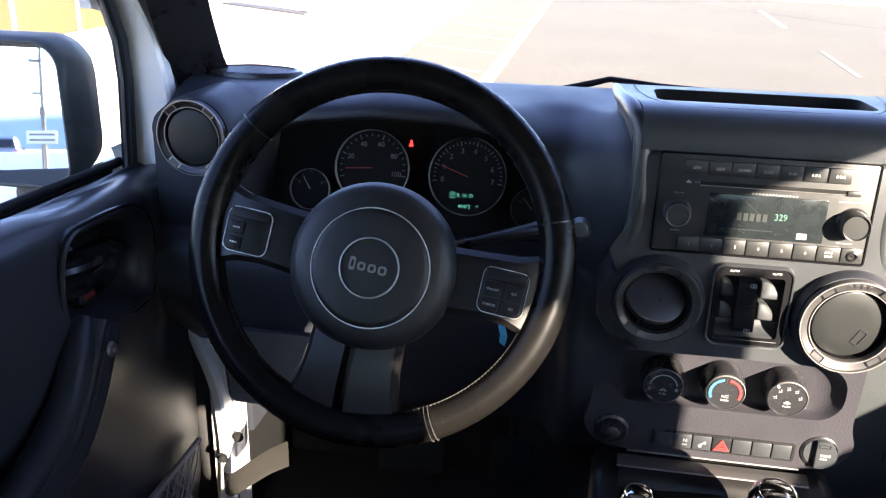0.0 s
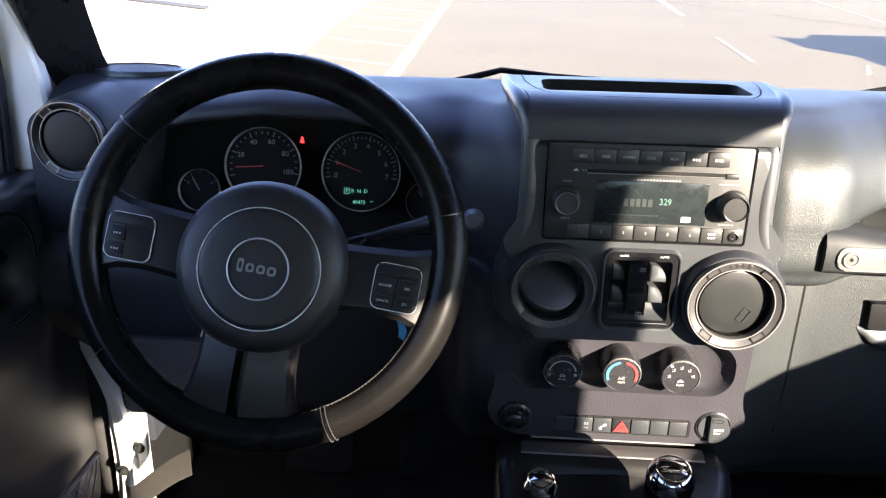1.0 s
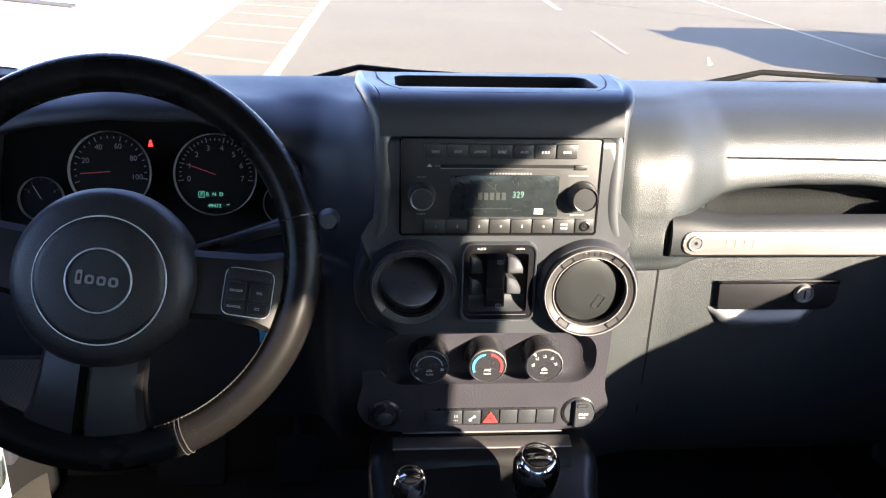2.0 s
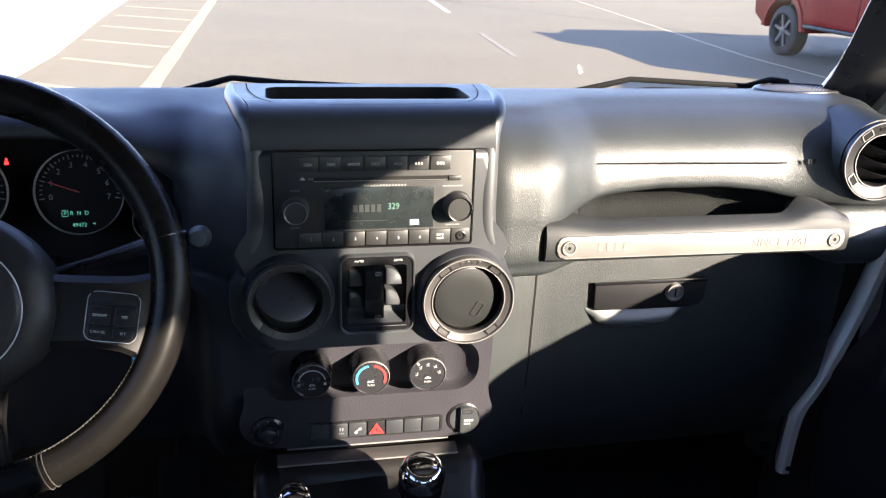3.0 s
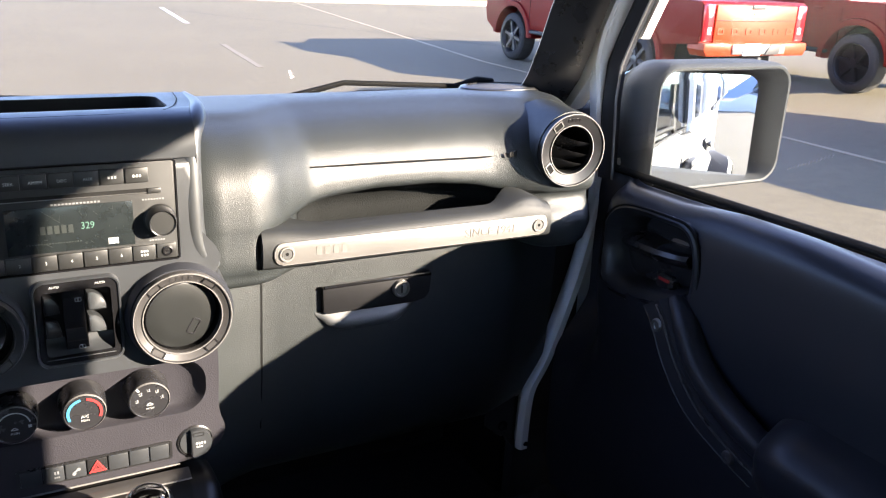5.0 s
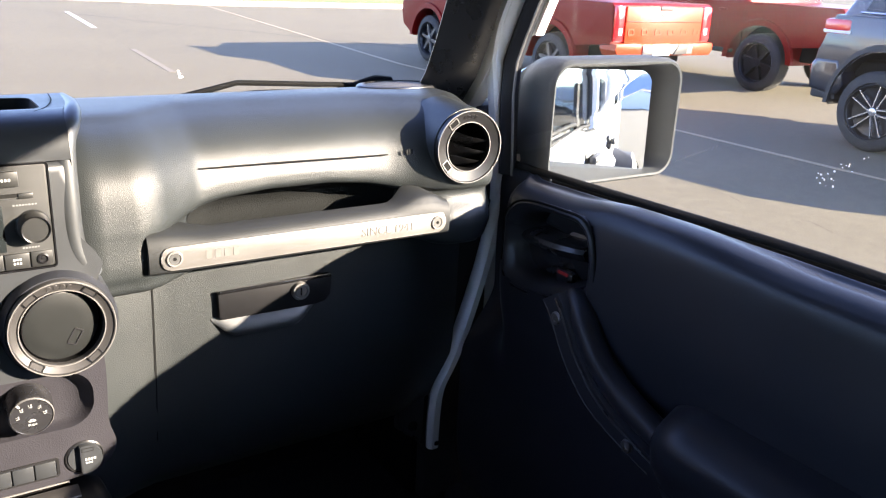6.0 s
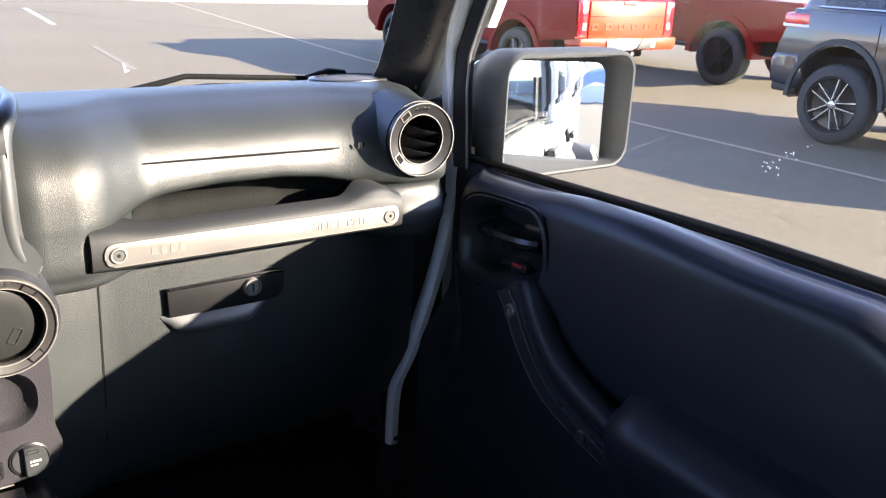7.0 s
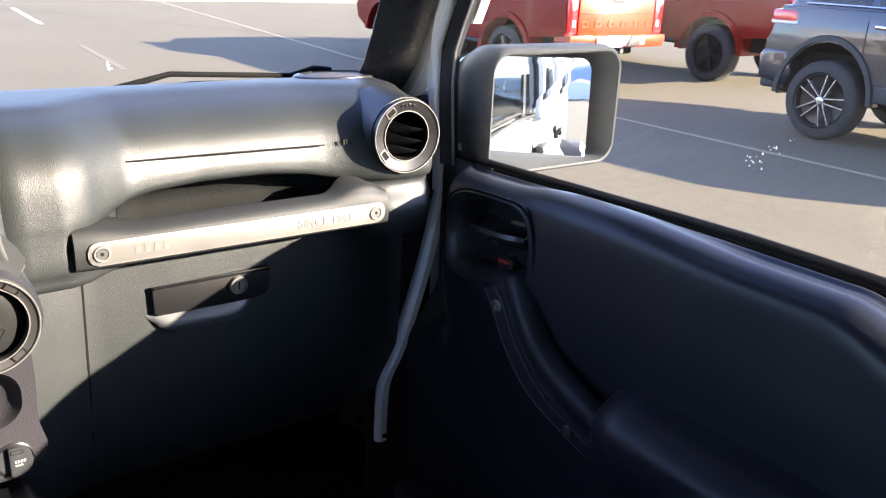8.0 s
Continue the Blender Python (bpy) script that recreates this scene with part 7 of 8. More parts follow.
def glass_marks():
    """A chip in the windscreen and dried spots on the side window."""
    rng = random.Random(5)
    bm = NB()
    m = Matrix.Translation((0.317, screen_y(0.317, 1.475) - 0.002, 1.475)) @ Matrix.Rotation(radians(60), 4, "X")
    for i in range(11):
        a, long = rng.uniform(0, 360), rng.uniform(0.001, 0.006)
        box(bm, long, rng.uniform(0.0003, 0.0010), 0.0006, m @ Matrix.Rotation(radians(a), 4, "Z") @ Matrix.Translation((long * 0.6, rng.uniform(-0.002, 0.002), 0)))
    box(bm, 0.0030, 0.0014, 0.0006, m @ Matrix.Translation((0.002, -0.0035, 0)), 0.0003, 1)
    solid("glass_chip", bm, BIRD, "small white star chip in the windscreen", "chip")
    P = Matrix.Rotation(radians(-90), 4, "Y")
    for cy, cz, wide, count in ((-0.441, 1.462, 0.008, 6), (-0.416, 1.444, 0.012, 14), (-0.462, 1.474, 0.003, 2)):
        bm = NB()
        for i in range(count):
            y, z, r = cy + rng.gauss(0, wide * 0.5), cz + rng.gauss(0, wide * 0.42), rng.uniform(0.0003, 0.0010)
            prism(bm, [(r * rng.uniform(0.6, 1.5) * math.cos(q), r * rng.uniform(0.6, 1.5) * math.sin(q)) for q in (0, 1, 2, 3, 4, 5.2)], 0.0, 0.0004, Matrix.Translation((0.7715 - 0.03 * (z - 1.36), y, z)) @ P)
        solid("dried_spots", bm, BIRD, "dried white spots on the side window", "dirt", group="window dirt")
    bm = NB()
    for i in range(13):
        y, z = -0.224 - 0.0048 * i, 1.421 + 0.0024 * i
        box(bm, 0.0002, 0.0005 if i % 3 else 0.0010, 0.0040, Matrix.Translation((0.7715 - 0.03 * (z - 1.36), y, z)) @ Matrix.Rotation(radians(18), 4, "X"))
    solid("etched_bars", bm, MESH, "faint etched bars on the side window", "etching")


wipers()
screen_sticker()
glass_marks()


# ---- other vehicles ----
def slab(bm, pts, w, bevel=0.05, m=Matrix(), seg=3):
    """A side outline (length, height) drawn out over the width w, with rounded shoulders."""
    sides = []
    for x in (-w / 2, w / 2):
        sides.append([bm.verts.new(m @ Vector((x, l, z))) for l, z in pts])
    n = len(pts)
    a = bm.faces.new(sides[0])
    b = bm.faces.new(sides[1][::-1])
    for i in range(n):
        j = (i + 1) % n
        bm.faces.new((sides[0][i], sides[1][i], sides[1][j], sides[0][j]))
    bmesh.ops.bevel(bm, geom=list(set(a.edges) | set(b.edges)), offset=bevel, segments=seg, profile=0.6, affect="EDGES", clamp_overlap=True)
    return bm


def arch(c, r, z0, a0=0, a1=180, n=12):
    return [(c + r * math.cos(radians(a0 + (a1 - a0) * i / n)), z0 + r * math.sin(radians(a0 + (a1 - a0) * i / n))) for i in range(n + 1)]


def wheel(car, M, x, l, R, width, rim_mat, style, s):
    m = M @ Matrix.Translation((x, l, R)) @ Matrix.Rotation(radians(90 * s), 4, "Y")
    bm = NB()
    r = R * 0.70
    lathe(bm, [(r, -width / 2), (R * 0.86, -width / 2), (R * 0.96, -width * 0.42), (R, -width * 0.3), (R, width * 0.3), (R * 0.96, width * 0.42), (R * 0.88, width * 0.5), (R * 0.72, width * 0.52), (r * 1.02, width * 0.47), (r, width * 0.40)], m, 44)
    for i in range(64 if style == "six" else 0):
        a = 2 * math.pi * i / 64
        box(bm, 0.010, R * 0.055, width * 0.82, m @ Matrix.Rotation(a, 4, "Z") @ Matrix.Translation((R - 0.003, 0, 0)))
    w = part("wheel", bm, TYRE, car, "dusty black tyre and wheel")
    bm = NB()
    lathe(bm, [(r * 1.01, width * 0.46), (r * 0.97, width * 0.48), (r * 0.93, width * 0.43), (r * 0.90, width * 0.20), (r * 0.5, width * 0.12), (0, width * 0.12)], m, 44)
    part("rim_barrel", bm, BLACKRIM, w, "dark wheel barrel")
    spokes = 5 if style == "split" else 6
    for i in range(spokes):
        bm = NB()
        k = m @ Matrix.Rotation(2 * math.pi * i / spokes + 0.3, 4, "Z")
        if style == "split":
            for t in (-1, 1):
                skin(bm, [[k @ Vector((q, t * (0.085 * r + 0.13 * (q - 0.2 * r)) + o, zz)) for o, zz in ((-0.05 * r, width * 0.26), (-0.022 * r, width * 0.43), (0.022 * r, width * 0.43), (0.05 * r, width * 0.26))] for q in (0.14 * r, 0.6 * r, 0.97 * r)])
        else:
            skin(bm, [[k @ Vector((q, o * (1 - 0.3 * q / r), zz)) for o, zz in ((-0.15 * r, width * 0.25), (-0.11 * r, width * 0.40), (0.11 * r, width * 0.40), (0.15 * r, width * 0.25))] for q in (0.15 * r, 0.55 * r, 0.95 * r)])
        part("rim_spoke", bm, rim_mat, w, "wheel spoke")
    bm = NB()
    hub = 0.15 if style == "split" else 0.24
    lathe(bm, [(hub * r, width * 0.30), (hub * 0.96 * r, width * 0.44), (hub * 0.6 * r, width * 0.46), (0, width * 0.46)], m, 20)
    part("hub_cap", bm, rim_mat, w)


def flares(car, M, W, wheels, r, z0, mat, thick):
    for x in (-1, 1):
        for l in wheels:
            bm = NB()
            line = arch(l, r, z0, 2, 178, 18)
            rows = [[M @ Vector((x * (W / 2 - 0.05), l2 * 1.0, z2)), M @ Vector((x * (W / 2 + 0.03), l2, z2)), M @ Vector((x * (W / 2 + 0.028), l + (l2 - l) * (1 + thick), z0 + (z2 - z0) * (1 + thick))), M @ Vector((x * (W / 2 - 0.02), l + (l2 - l) * (1 + thick * 1.2), z0 + (z2 - z0) * (1 + thick * 1.2)))] for l2, z2 in line]
            skin(bm, rows)
            part("wheel_flare", bm, mat, car)


def cab(car, M, base, roof, wb, wr, zb, zr, paint, panes, trim=None):
    """A greenhouse between a base and a roof stretch, with panes a little proud of it."""
    bm = NB()
    loops = []
    for f in (0, 0.06, 0.5, 0.92, 0.98, 1.0):
        l0, l1 = base[0] + (roof[0] - base[0]) * f, base[1] + (roof[1] - base[1]) * f
        w = wb + (wr - wb) * f
        if f > 0.95:
            k = (f - 0.92) * 1.2
            l0, l1, w = l0 + k * 0.5, l1 - k * 0.6, w - k * 1.2
        loops.append([M @ Vector((x, l, zb + (zr - zb) * f)) for x, l in rounded(w, l1 - l0, 0.10, 4, 0, (l0 + l1) / 2)])
    skin(bm, loops, wrap=True)
    bm.faces.new([bm.verts.new(p) for p in loops[-1]])
    part("cab", bm, paint, car, "cab and roof", sharp=30)
    h = zr - zb

    def side(l, f, s, out=0.006):
        w = (wb + (wr - wb) * f) / 2 + out
        return M @ Vector((s * w, l, zb + h * f))
    for s in (-1, 1):
        for a, b, c, d in panes:
            bm = NB()
            quad = [side(a, 0.10, s), side(b, 0.10, s), side(c, 0.84, s), side(d, 0.84, s)]
            inn = [side(a, 0.10, s, -0.02), side(b, 0.10, s, -0.02), side(c, 0.84, s, -0.02), side(d, 0.84, s, -0.02)]
            skin(bm, [quad, inn], wrap=True)
            bm.faces.new([bm.verts.new(p) for p in quad])
            part("side_window", bm, DARKGLASS, car, "dark side window")
        if trim:
            bm = NB()
            tube(bm, [side(panes[0][0] - 0.04, 0.07, s, 0.012), side(panes[-1][1] + 0.04, 0.07, s, 0.012)], 0.012, 6)
            part("window_trim", bm, CHROME, car, "bright window strip")
    for l0, l1, name in ((base[0], roof[0], "rear_window"), (base[1], roof[1], "front_window")):
        bm = NB()
        sgn = -1 if l0 == base[0] else 1
        def q(f, x):
            return M @ Vector((x * (wb + (wr - wb) * f) / 2 * 0.86, l0 + (l1 - l0) * f + sgn * 0.008, zb + h * f))
        bm.faces.new([bm.verts.new(p) for p in (q(0.14, -1), q(0.14, 1), q(0.84, 1), q(0.84, -1))])
        part(name, bm, DARKGLASS, car, "dark window")


def pickup(name, label, M, L, W, R, paint, gate_paint, rim_mat, rear_axle, wheelbase, lift, roof=1.80):
    car = thing(name, label, "pickup truck", m=M)
    fa = rear_axle + wheelbase
    ra = R + 0.12
    z0 = R + 0.01
    lo = 0.44 + lift
    top = 1.10 + lift
    pts = [(0.02, 0.60 + lift), (0.0, 0.75 + lift), (0.02, top), (0.06, top + 0.03), (1.60, top + 0.03), (1.66, top + 0.02), (fa - 0.55, top + 0.03), (fa - 0.1, top + 0.0), (L - 0.25, top - 0.10), (L - 0.04, top - 0.22), (L, lo + 0.25), (L - 0.06, lo + 0.02)]
    pts += arch(fa, ra, z0, 0, 180)[:] + [(fa - ra - 0.05, lo), (rear_axle + ra + 0.05, lo)] + arch(rear_axle, ra, z0, 0, 180) + [(rear_axle - ra - 0.02, 0.55 + lift)]
    bm = NB()
    slab(bm, pts[::-1], W, 0.045, M)
    part("body", bm, paint, car, "glossy body panels", sharp=30)
    bm = NB()
    box(bm, W - 0.55, L - 0.5, 0.45, M @ Matrix.Translation((0, L / 2, 0.55 + lift)), 0.03)
    part("underbody", bm, RUBBER, car, "dark underbody")
    cab(car, M, (1.66, fa - 0.30), (1.84, fa - 1.02 - (1.80 - roof)), W - 0.12, W - 0.48 - (1.80 - roof), top + 0.02, roof + lift, paint, ((1.84, 2.62, 2.58, 2.00), (2.70, fa - 0.62, fa - 1.10, 2.66)))
    for s in (-1, 1):
        for l in (rear_axle, fa):
            wheel(car, M, s * (W / 2 - 0.13), l, R, 0.27, rim_mat, "six", s)
    flares(car, M, W, (rear_axle, fa), ra * 0.98, z0, paint, 0.16)
    # rear: gate, lamps, bumper, plate
    # On the small truck gate_paint is the sunlit copy of the body red.
    bm = NB()
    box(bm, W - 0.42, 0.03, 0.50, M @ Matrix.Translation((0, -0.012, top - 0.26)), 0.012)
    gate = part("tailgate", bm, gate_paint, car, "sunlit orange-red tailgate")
    bm = NB()
    box(bm, W - 0.44, 0.02, 0.012, M @ Matrix.Translation((0, -0.027, top - 0.20)), 0.004)
    part("gate_crease", bm, paint, gate)
    bm = NB()
    for i in range(6):
        c = M @ Matrix.Translation((-(W - 0.62) / 2 + (W - 0.62) / 5 * i, -0.027, top - 0.335)) @ FRONT
        framed(bm, rounded(0.115, 0.085, 0.02, 3), rounded(0.075, 0.050, 0.012, 3), -0.003, 0.008, c)
    part("gate_marks", bm, gate_paint, gate, "plain pressed marks")
    bm = NB()
    lathe(bm, [(0, 0.012), (0.05, 0.010), (0.06, 0.0)], M @ Matrix.Translation((0, -0.025, top - 0.10)) @ FRONT @ Matrix.Diagonal((1.5, 0.62, 1, 1)), 24)
    part("badge", bm, ALLOY, gate, "plain oval badge")
    bm = NB()
    box(bm, 0.24, 0.02, 0.06, M @ Matrix.Translation((0, -0.03, top - 0.03)), 0.01)
    part("gate_latch", bm, TRIM, gate)
    for s in (-1, 1):
        bm = NB()
        box(bm, 0.17, 0.09, 0.46, M @ Matrix.Translation((s * (W / 2 - 0.105), 0.022, top - 0.23)), 0.02)
        lamp = part("tail_lamp", bm, LAMP_RED, car, "tall red tail lamp")
        bm = NB()
        box(bm, 0.06, 0.012, 0.09, M @ Matrix.Translation((s * (W / 2 - 0.12), -0.026, top - 0.33)), 0.006)
        part("reverse_lens", bm, PLATE, lamp)
    bm = NB()
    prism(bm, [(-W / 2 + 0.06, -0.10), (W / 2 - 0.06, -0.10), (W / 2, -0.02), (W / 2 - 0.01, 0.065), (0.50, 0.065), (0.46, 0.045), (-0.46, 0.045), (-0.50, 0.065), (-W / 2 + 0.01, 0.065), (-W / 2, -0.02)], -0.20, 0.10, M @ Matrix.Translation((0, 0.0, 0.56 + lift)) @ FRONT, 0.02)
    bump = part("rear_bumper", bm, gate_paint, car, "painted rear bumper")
    bm = NB()
    box(bm, 0.95, 0.03, 0.125, M @ Matrix.Translation((0.02, -0.108, 0.545 + lift)), 0.012)
    part("bumper_step", bm, ALLOY, bump, "bright bumper step")
    bm = NB()
    box(bm, 0.31, 0.02, 0.15, M @ Matrix.Translation((-0.12, -0.125, 0.545 + lift)), 0.006)
    part("blank_plate", bm, PLATE, bump, "pale blank plate")
    bm = NB()
    prism(bm, [(0.02, -0.07), (0.26, -0.07), (0.30, 0.06), (0.10, 0.06)], 0.0, 0.03, M @ Matrix.Translation((0.10, -0.108, 0.55 + lift)) @ FRONT, 0.008)
    part("step_pad", bm, TRIM, bump, "black step pad")
    bm = NB()
    tube(bm, [M @ Vector((0, 0.1, 0.42 + lift)), M @ Vector((0, -0.16, 0.42 + lift))], 0.035, 8)
    part("tow_hitch", bm, TRIM, car)
    for s in (-1, 1):
        bm = NB()
        box(bm, 0.10, fa - rear_axle - 1.0, 0.06, M @ Matrix.Translation((s * (W / 2 - 0.03), (fa + rear_axle) / 2, lo - 0.05)), 0.02)
        part("side_step", bm, TRIM, car, "black side step")
        bm = NB()
        box(bm, 0.20, 0.10, 0.16, M @ Matrix.Translation((s * (W / 2 + 0.10), fa - 0.62, top + 0.12)), 0.03)
        part("door_mirror", bm, paint, car)
        for l in (2.05, 3.0):
            bm = NB()
            box(bm, 0.03, 0.16, 0.035, M @ Matrix.Translation((s * (W / 2 + 0.012), l, top - 0.10)), 0.01)
            part("door_handle", bm, paint, car)
        for l in (1.64, 2.64, fa - 0.52):
            bm = NB()
            box(bm, 0.006, 0.008, top - lo - 0.14, M @ Matrix.Translation((s * (W / 2 + 0.0005), l, (top + lo) / 2)))
            part("panel_gap", bm, RUBBER, car)
    return car


def estate(name, label, M, paint, rim_mat, trim=True):
    L, W, R = 4.75, 1.92, 0.405
    car = thing(name, label, "car", m=M)
    ra_l, fa = 0.74, 0.74 + 2.92
    ra = R + 0.10
    axle = M
    M = M @ Matrix.Diagonal((1, 1, 1.2, 1))
    z0 = R / 1.2
    lo = 0.40
    pts = [(0.10, 0.50), (0.0, 0.62), (0.02, 0.80), (0.10, 0.92), (0.16, 1.10), (fa - 0.45, 1.10), (L - 0.30, 1.03), (L - 0.06, 0.92), (L, 0.62), (L - 0.08, 0.42)]
    pts += arch(fa, ra, z0, 0, 180) + [(fa - ra - 0.05, lo), (ra_l + ra + 0.05, lo)] + arch(ra_l, ra, z0, 0, 180) + [(ra_l - ra - 0.02, 0.45)]
    bm = NB()
    slab(bm, pts[::-1], W, 0.07, M)
    part("body", bm, paint, car, "glossy body panels", sharp=30)
    bm = NB()
    box(bm, W - 0.5, L - 0.5, 0.42, M @ Matrix.Translation((0, L / 2, 0.52)), 0.03)
    part("underbody", bm, RUBBER, car, "dark underbody")
    cab(car, M, (0.14, fa - 0.25), (0.55, fa - 1.00), W - 0.14, W - 0.52, 1.08, 1.74, paint, ((0.42, 1.05, 1.02, 0.66), (1.13, 2.00, 1.95, 1.10), (2.08, fa - 0.65, fa - 1.08, 2.04)), trim=trim)
    for s in (-1, 1):
        for l in (ra_l, fa):
            wheel(car, axle, s * (W / 2 - 0.13), l, R, 0.27, rim_mat, "split", s)
    flares(car, M, W, (ra_l, fa), ra * 0.99, z0, TRIM, 0.09)
    bm = NB()
    slab(bm, [(-0.03, 0.46), (-0.05, 0.66), (0.02, 0.74), (0.30, 0.74), (0.36, 0.52), (0.30, 0.42)], W + 0.01, 0.06, M)
    part("rear_bumper", bm, paint, car, "rounded rear bumper")
    bm = NB()
    box(bm, W - 0.06, 0.30, 0.12, M @ Matrix.Translation((0, 0.14, 0.44)), 0.03)
    part("bumper_trim", bm, TRIM, car)
    for s in (-1, 1):
        bm = NB()
        box(bm, 0.26, 0.30, 0.13, M @ Matrix.Translation((s * (W / 2 - 0.12), 0.20, 1.00)), 0.03)
        lamp = part("tail_lamp", bm, LAMP_RED, car, "wrapped red tail lamp")
        bm = NB()
        box(bm, 0.262, 0.302, 0.03, M @ Matrix.Translation((s * (W / 2 - 0.12), 0.20, 0.96)), 0.008)
        part("reverse_lens", bm, PLATE, lamp)
        bm = NB()
        box(bm, 0.04, fa - ra_l - 1.1, 0.14, M @ Matrix.Translation((s * (W / 2 - 0.005), (fa + ra_l) / 2, lo + 0.06)), 0.015)
        part("sill_cladding", bm, TRIM, car)
        for l in (1.28, 2.25):
            bm = NB()
            box(bm, 0.03, 0.20, 0.03, M @ Matrix.Translation((s * (W / 2 + 0.012), l, 0.98)), 0.01)
            part("door_handle", bm, CHROME, car, "bright door handle")
        for l in (1.10, 2.06, fa - 0.55):
            bm = NB()
            box(bm, 0.006, 0.007, 0.52, M @ Matrix.Translation((s * (W / 2 + 0.0005), l, 0.76)))
            part("panel_gap", bm, RUBBER, car)
        bm = NB()
        box(bm, 0.20, 0.11, 0.15, M @ Matrix.Translation((s * (W / 2 + 0.09), fa - 0.62, 1.14)), 0.03)
        part("door_mirror", bm, paint, car)
    bm = NB()
    box(bm, W - 0.7, 0.02, 0.05, M @ Matrix.Translation((0, 0.07, 0.92)), 0.01)
    part("gate_strip", bm, CHROME, car)
    return car


pickup("small_pickup", "orange-red small pickup truck parked with its tailgate in sun", pose(8.84, 7.30, 0), 5.35, 1.86, 0.385, CAR_RED, CAR_RED_SUNLIT, GREYRIM, 1.22, 3.22, 0.12, roof=1.52)
pickup("large_pickup", "deep red lifted pickup truck on black wheels parked on asphalt", pose(12.05, 6.10, 0), 5.90, 2.03, 0.425, CAR_RED, CAR_RED, BLACKRIM, 1.32, 3.68, 0.16)
estate("sport_utility_car", "slate blue utility car with split spoke alloy wheels", pose(9.25, 4.62, 0, 0, 0, 180), CAR_SLATE, ALLOY)

# cars far behind, seen in the mirrors
far_car = estate("parked_car", "dark grey utility car parked in a far row", pose(4.6, -44, 0, 0, 0, 92), CAR_GREY, ALLOY, trim=False)
tagged(far_car, group="far row of cars")
for x, y, a in ((7.6, -48, 85), (12.5, -45, 95), (17.5, -44, 90), (22.5, -46, 92), (28.0, -45, 88), (-7.5, -60, 180)):
    copy_thing(far_car, pose(x, y, 0, 0, 0, a))


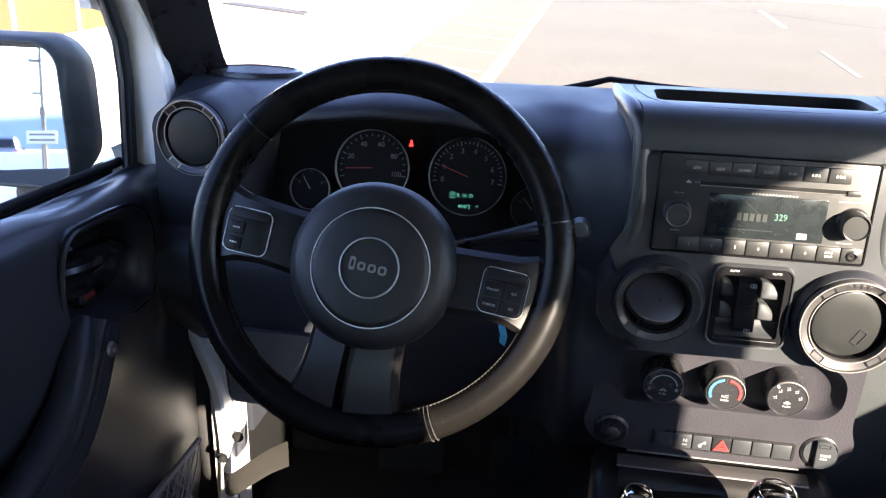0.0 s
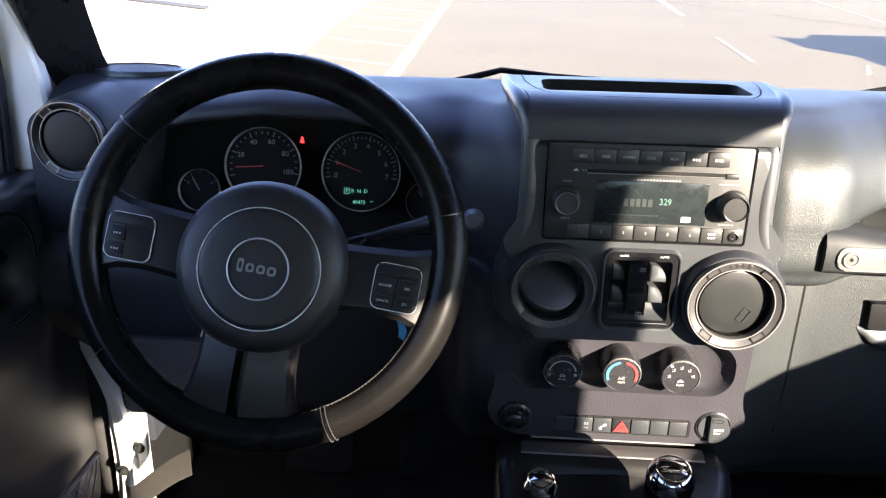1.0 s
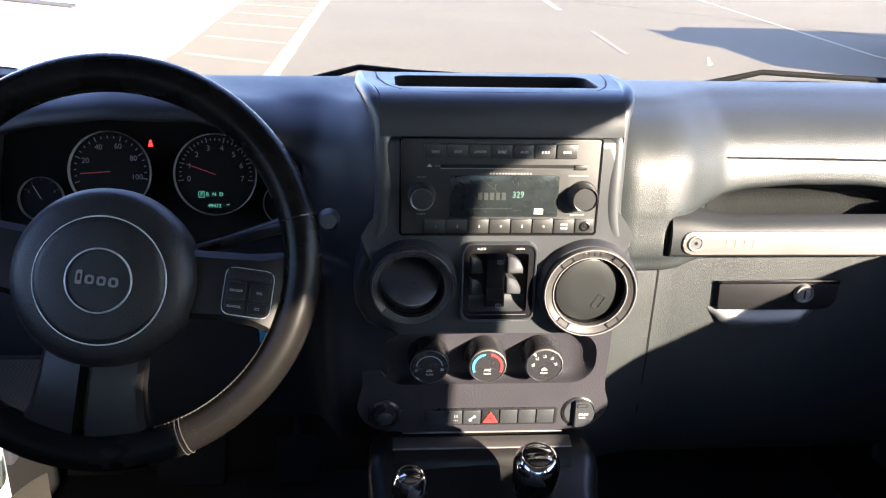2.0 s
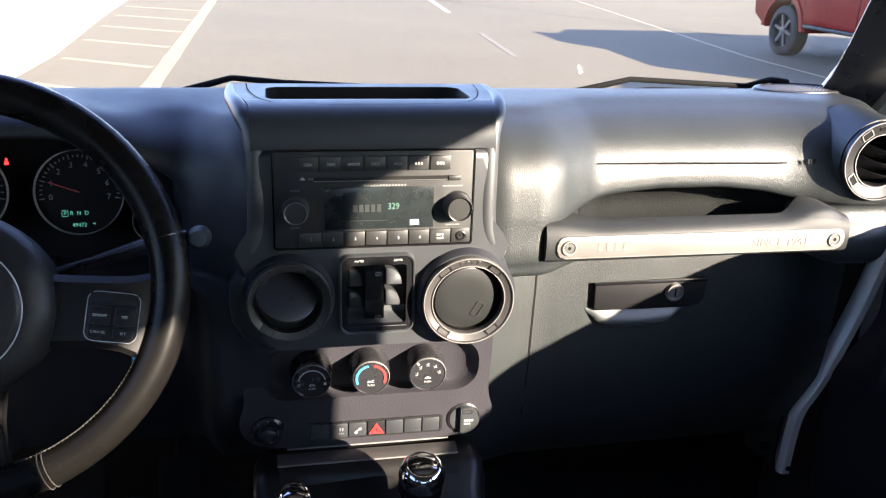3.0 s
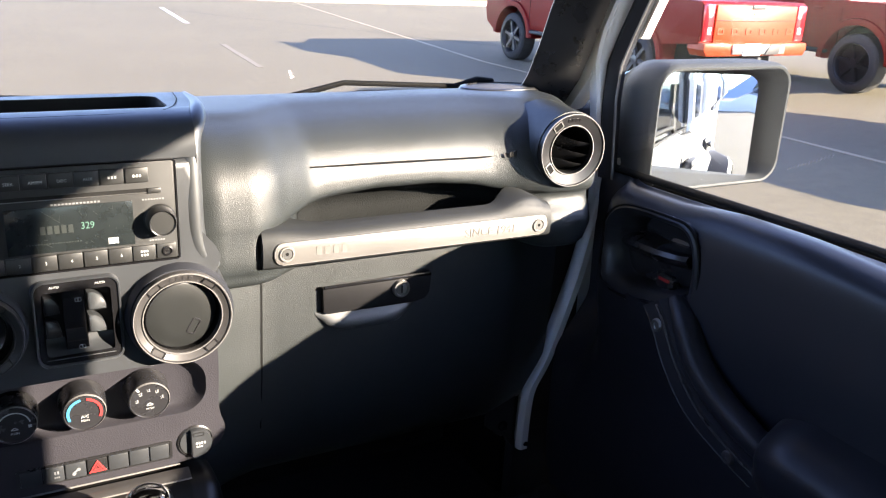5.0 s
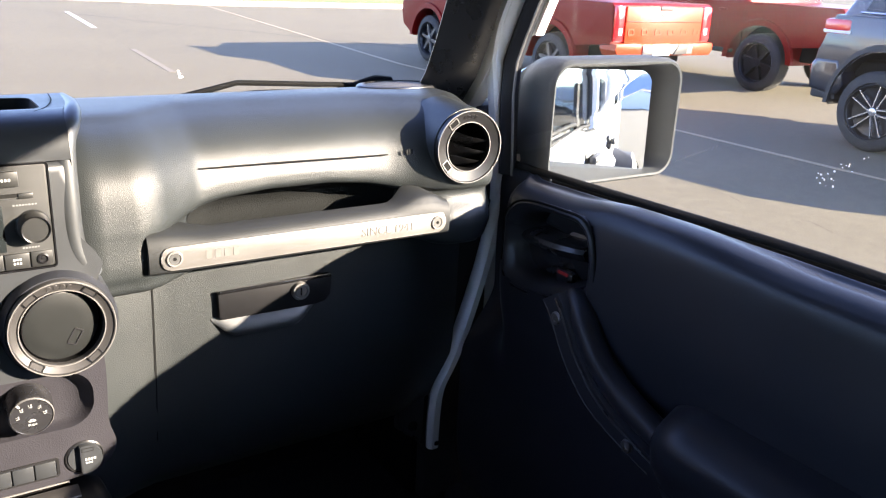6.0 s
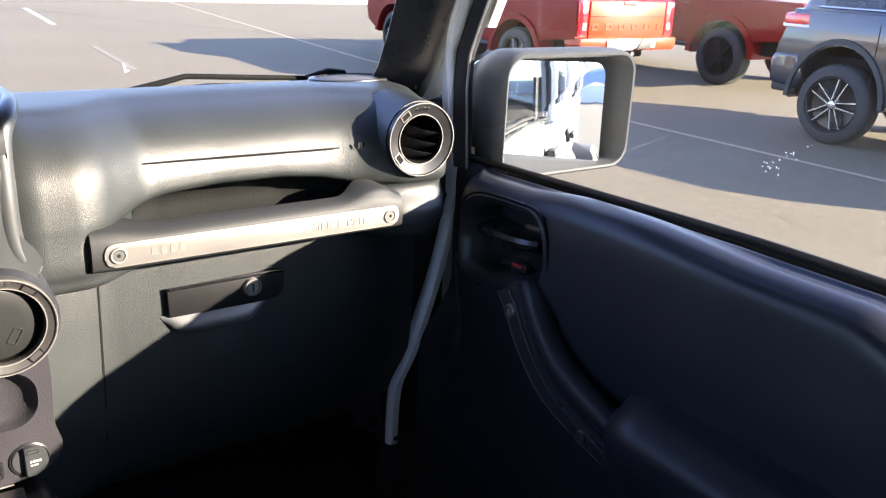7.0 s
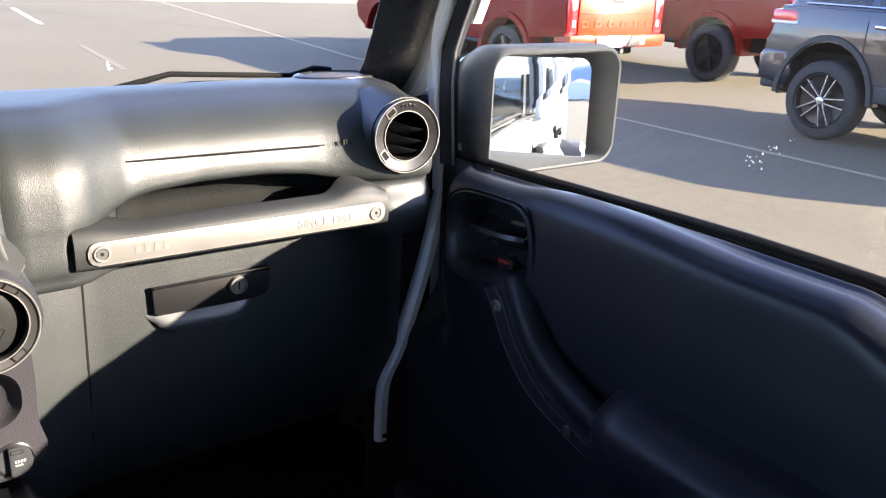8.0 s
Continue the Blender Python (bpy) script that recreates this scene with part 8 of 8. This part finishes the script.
# ---- behind the car: mast, sign, wall, trees, hills ----
def far_things():
    mast = thing("light_mast", "tall steel light mast beside the car park", "light mast", (-3.2, -34, 0))
    bm = NB()
    tube(bm, [(-3.2, -34, 0), (-3.2, -34, 7)], [0.09, 0.05], 10)
    part("pole", bm, POLE, mast)
    for z, w in ((4.6, 0.5), (3.4, 0.45), (6.9, 0.9)):
        bm = NB()
        box(bm, w, 0.12, 0.12, Matrix.Translation((-3.2 - w * 0.35, -34, z)), 0.02)
        part("cross_arm", bm, POLE, mast)
    bm = NB()
    box(bm, 0.22, 0.2, 0.3, Matrix.Translation((-3.2, -34, 2.75)), 0.04)
    part("lamp_box", bm, POLE, mast)
    sign = thing("notice_board", "white notice board on a post", "sign", (-3.24, -33.7, 0))
    bm = NB()
    box(bm, 1.05, 0.06, 0.48, Matrix.Translation((-3.24, -33.7, 1.78)), 0.02)
    part("board", bm, PLATE, sign)
    bm = NB()
    for i in range(2):
        box(bm, 0.85, 0.02, 0.07, Matrix.Translation((-3.24, -33.66, 1.88 - 0.2 * i)))
    part("plain_bars", bm, CAR_SLATE, sign)
    bm = NB()
    tube(bm, [(-3.24, -33.75, 0), (-3.24, -33.75, 2.0)], 0.04, 8)
    part("post", bm, POLE, sign)
    bm = NB()
    box(bm, 60, 0.3, 1.2, Matrix.Translation((-28, -42, 0.6)), 0.03)
    solid("boundary_wall", bm, STUCCO, "long pale boundary wall behind the car park", "wall")
    bm = NB()
    box(bm, 14, 8, 4.2, Matrix.Translation((16, -62, 2.1)), 0.05)
    box(bm, 14.6, 8.6, 0.4, Matrix.Translation((16, -62, 4.3)), 0.05)
    solid("far_shed", bm, POLE, "low dark building far behind the car park", "building")
    rng = random.Random(11)
    for x, y, h in ((-19, -58, 4.2), (3, -60, 3.6), (8, -57, 4.6), (-14, -56, 4.0)):
        tr = thing("tree", "small broad tree with dull green leaves", "tree", (x, y, 0), group="far trees")
        bm = NB()
        tube(bm, [(x, y, 0), (x + 0.1, y, h * 0.45), (x, y, h * 0.8)], [0.16, 0.11, 0.05], 8)
        for k in range(6):
            a = rng.uniform(0, 6.28)
            tube(bm, [(x, y, h * (0.35 + 0.06 * k)), (x + 1.0 * math.cos(a), y + 1.0 * math.sin(a), h * (0.55 + 0.06 * k))], [0.05, 0.02], 6)
        part("trunk", bm, POLE, tr)
        verts, faces = [], []
        for k in range(1500):
            a, u, rr = rng.uniform(0, 6.28), rng.uniform(-1, 1), rng.uniform(0.35, 1) ** 0.5
            p = Vector((x + 1.7 * rr * math.cos(a) * math.sqrt(1 - u * u), y + 1.7 * rr * math.sin(a) * math.sqrt(1 - u * u), h * 0.7 + 0.38 * h * u * rr))
            d1 = Vector((rng.uniform(-1, 1), rng.uniform(-1, 1), rng.uniform(-1, 1))).normalized() * 0.13
            d2 = Vector((rng.uniform(-1, 1), rng.uniform(-1, 1), rng.uniform(-1, 1))).normalized() * 0.09
            b0 = len(verts)
            verts += [p - d1, p + d2, p + d1, p - d2]
            faces.append((b0, b0 + 1, b0 + 2, b0 + 3))
        me = bpy.data.meshes.new("crown")
        me.from_pydata([v - Vector((x, y, 0)) for v in verts], [], faces)
        me.materials.append(LEAF)
        ob = new("crown", me)
        ob.parent = tr
        tagged(ob, "loose crown of leaves")
    bm = NB()
    rows = []
    for k in range(73):
        a = 2 * math.pi * k / 72
        h = 70 + 45 * noise.noise(Vector((3 * math.cos(a), 3 * math.sin(a), 0.5))) + 22 * noise.noise(Vector((9 * math.cos(a), 9 * math.sin(a), 2.5)))
        rows.append([(1800 * math.cos(a), 1800 * math.sin(a), -5), (1850 * math.cos(a), 1850 * math.sin(a), h * 0.6), (2000 * math.cos(a), 2000 * math.sin(a), h)])
    skin(bm, rows)
    solid("backdrop", bm, HILLS, "hazy line of distant hills", "hills", kind="structure", sharp=0)


far_things()


# ---- outside of the car, seen in its mirror ----
def outside_details():
    for s in (-1, 1):
        for y in (-0.70, -1.62):
            h = thing("pull_latch", "black push button latch handle on a white door", "latch handle", (s * 0.815, y, 1.22), group="outer door handles")
            bm = NB()
            box(bm, 0.02, 0.16, 0.075, Matrix.Translation((s * 0.812, y, 1.22)), 0.008)
            part("base_plate", bm, TRIM, h)
            bm = NB()
            box(bm, 0.025, 0.15, 0.03, Matrix.Translation((s * 0.838, y, 1.23)), 0.01)
            part("grip", bm, TRIM, h)
        bm = NB()
        line = arch(-2.15, 0.52, 0.62, 5, 175, 16)
        rows = [[(s * 0.80, l, z), (s * 0.93, l, z - 0.01), (s * 0.95, l, z - 0.04), (s * 0.95, -2.15 + (l + 2.15) * 0.93, 0.62 + (z - 0.62) * 0.93 - 0.02), (s * 0.80, -2.15 + (l + 2.15) * 0.92, 0.62 + (z - 0.62) * 0.92 - 0.02)] for l, z in line]
        skin(bm, rows)
        solid("rear_flare", bm, TRIM, "wide black wheel flare on the white body", "wheel flare", group="wheel flares")


    for s in (-1, 1):
        for y in (0.92, -2.15):
            w = thing("road_wheel", "dusty off-road wheel under the white car", "wheel", (s * 0.78, y, 0), group="own wheels")
            wheel(w, Matrix(), s * 0.80, y, 0.40, 0.25, BLACKRIM, "six", s)


outside_details()
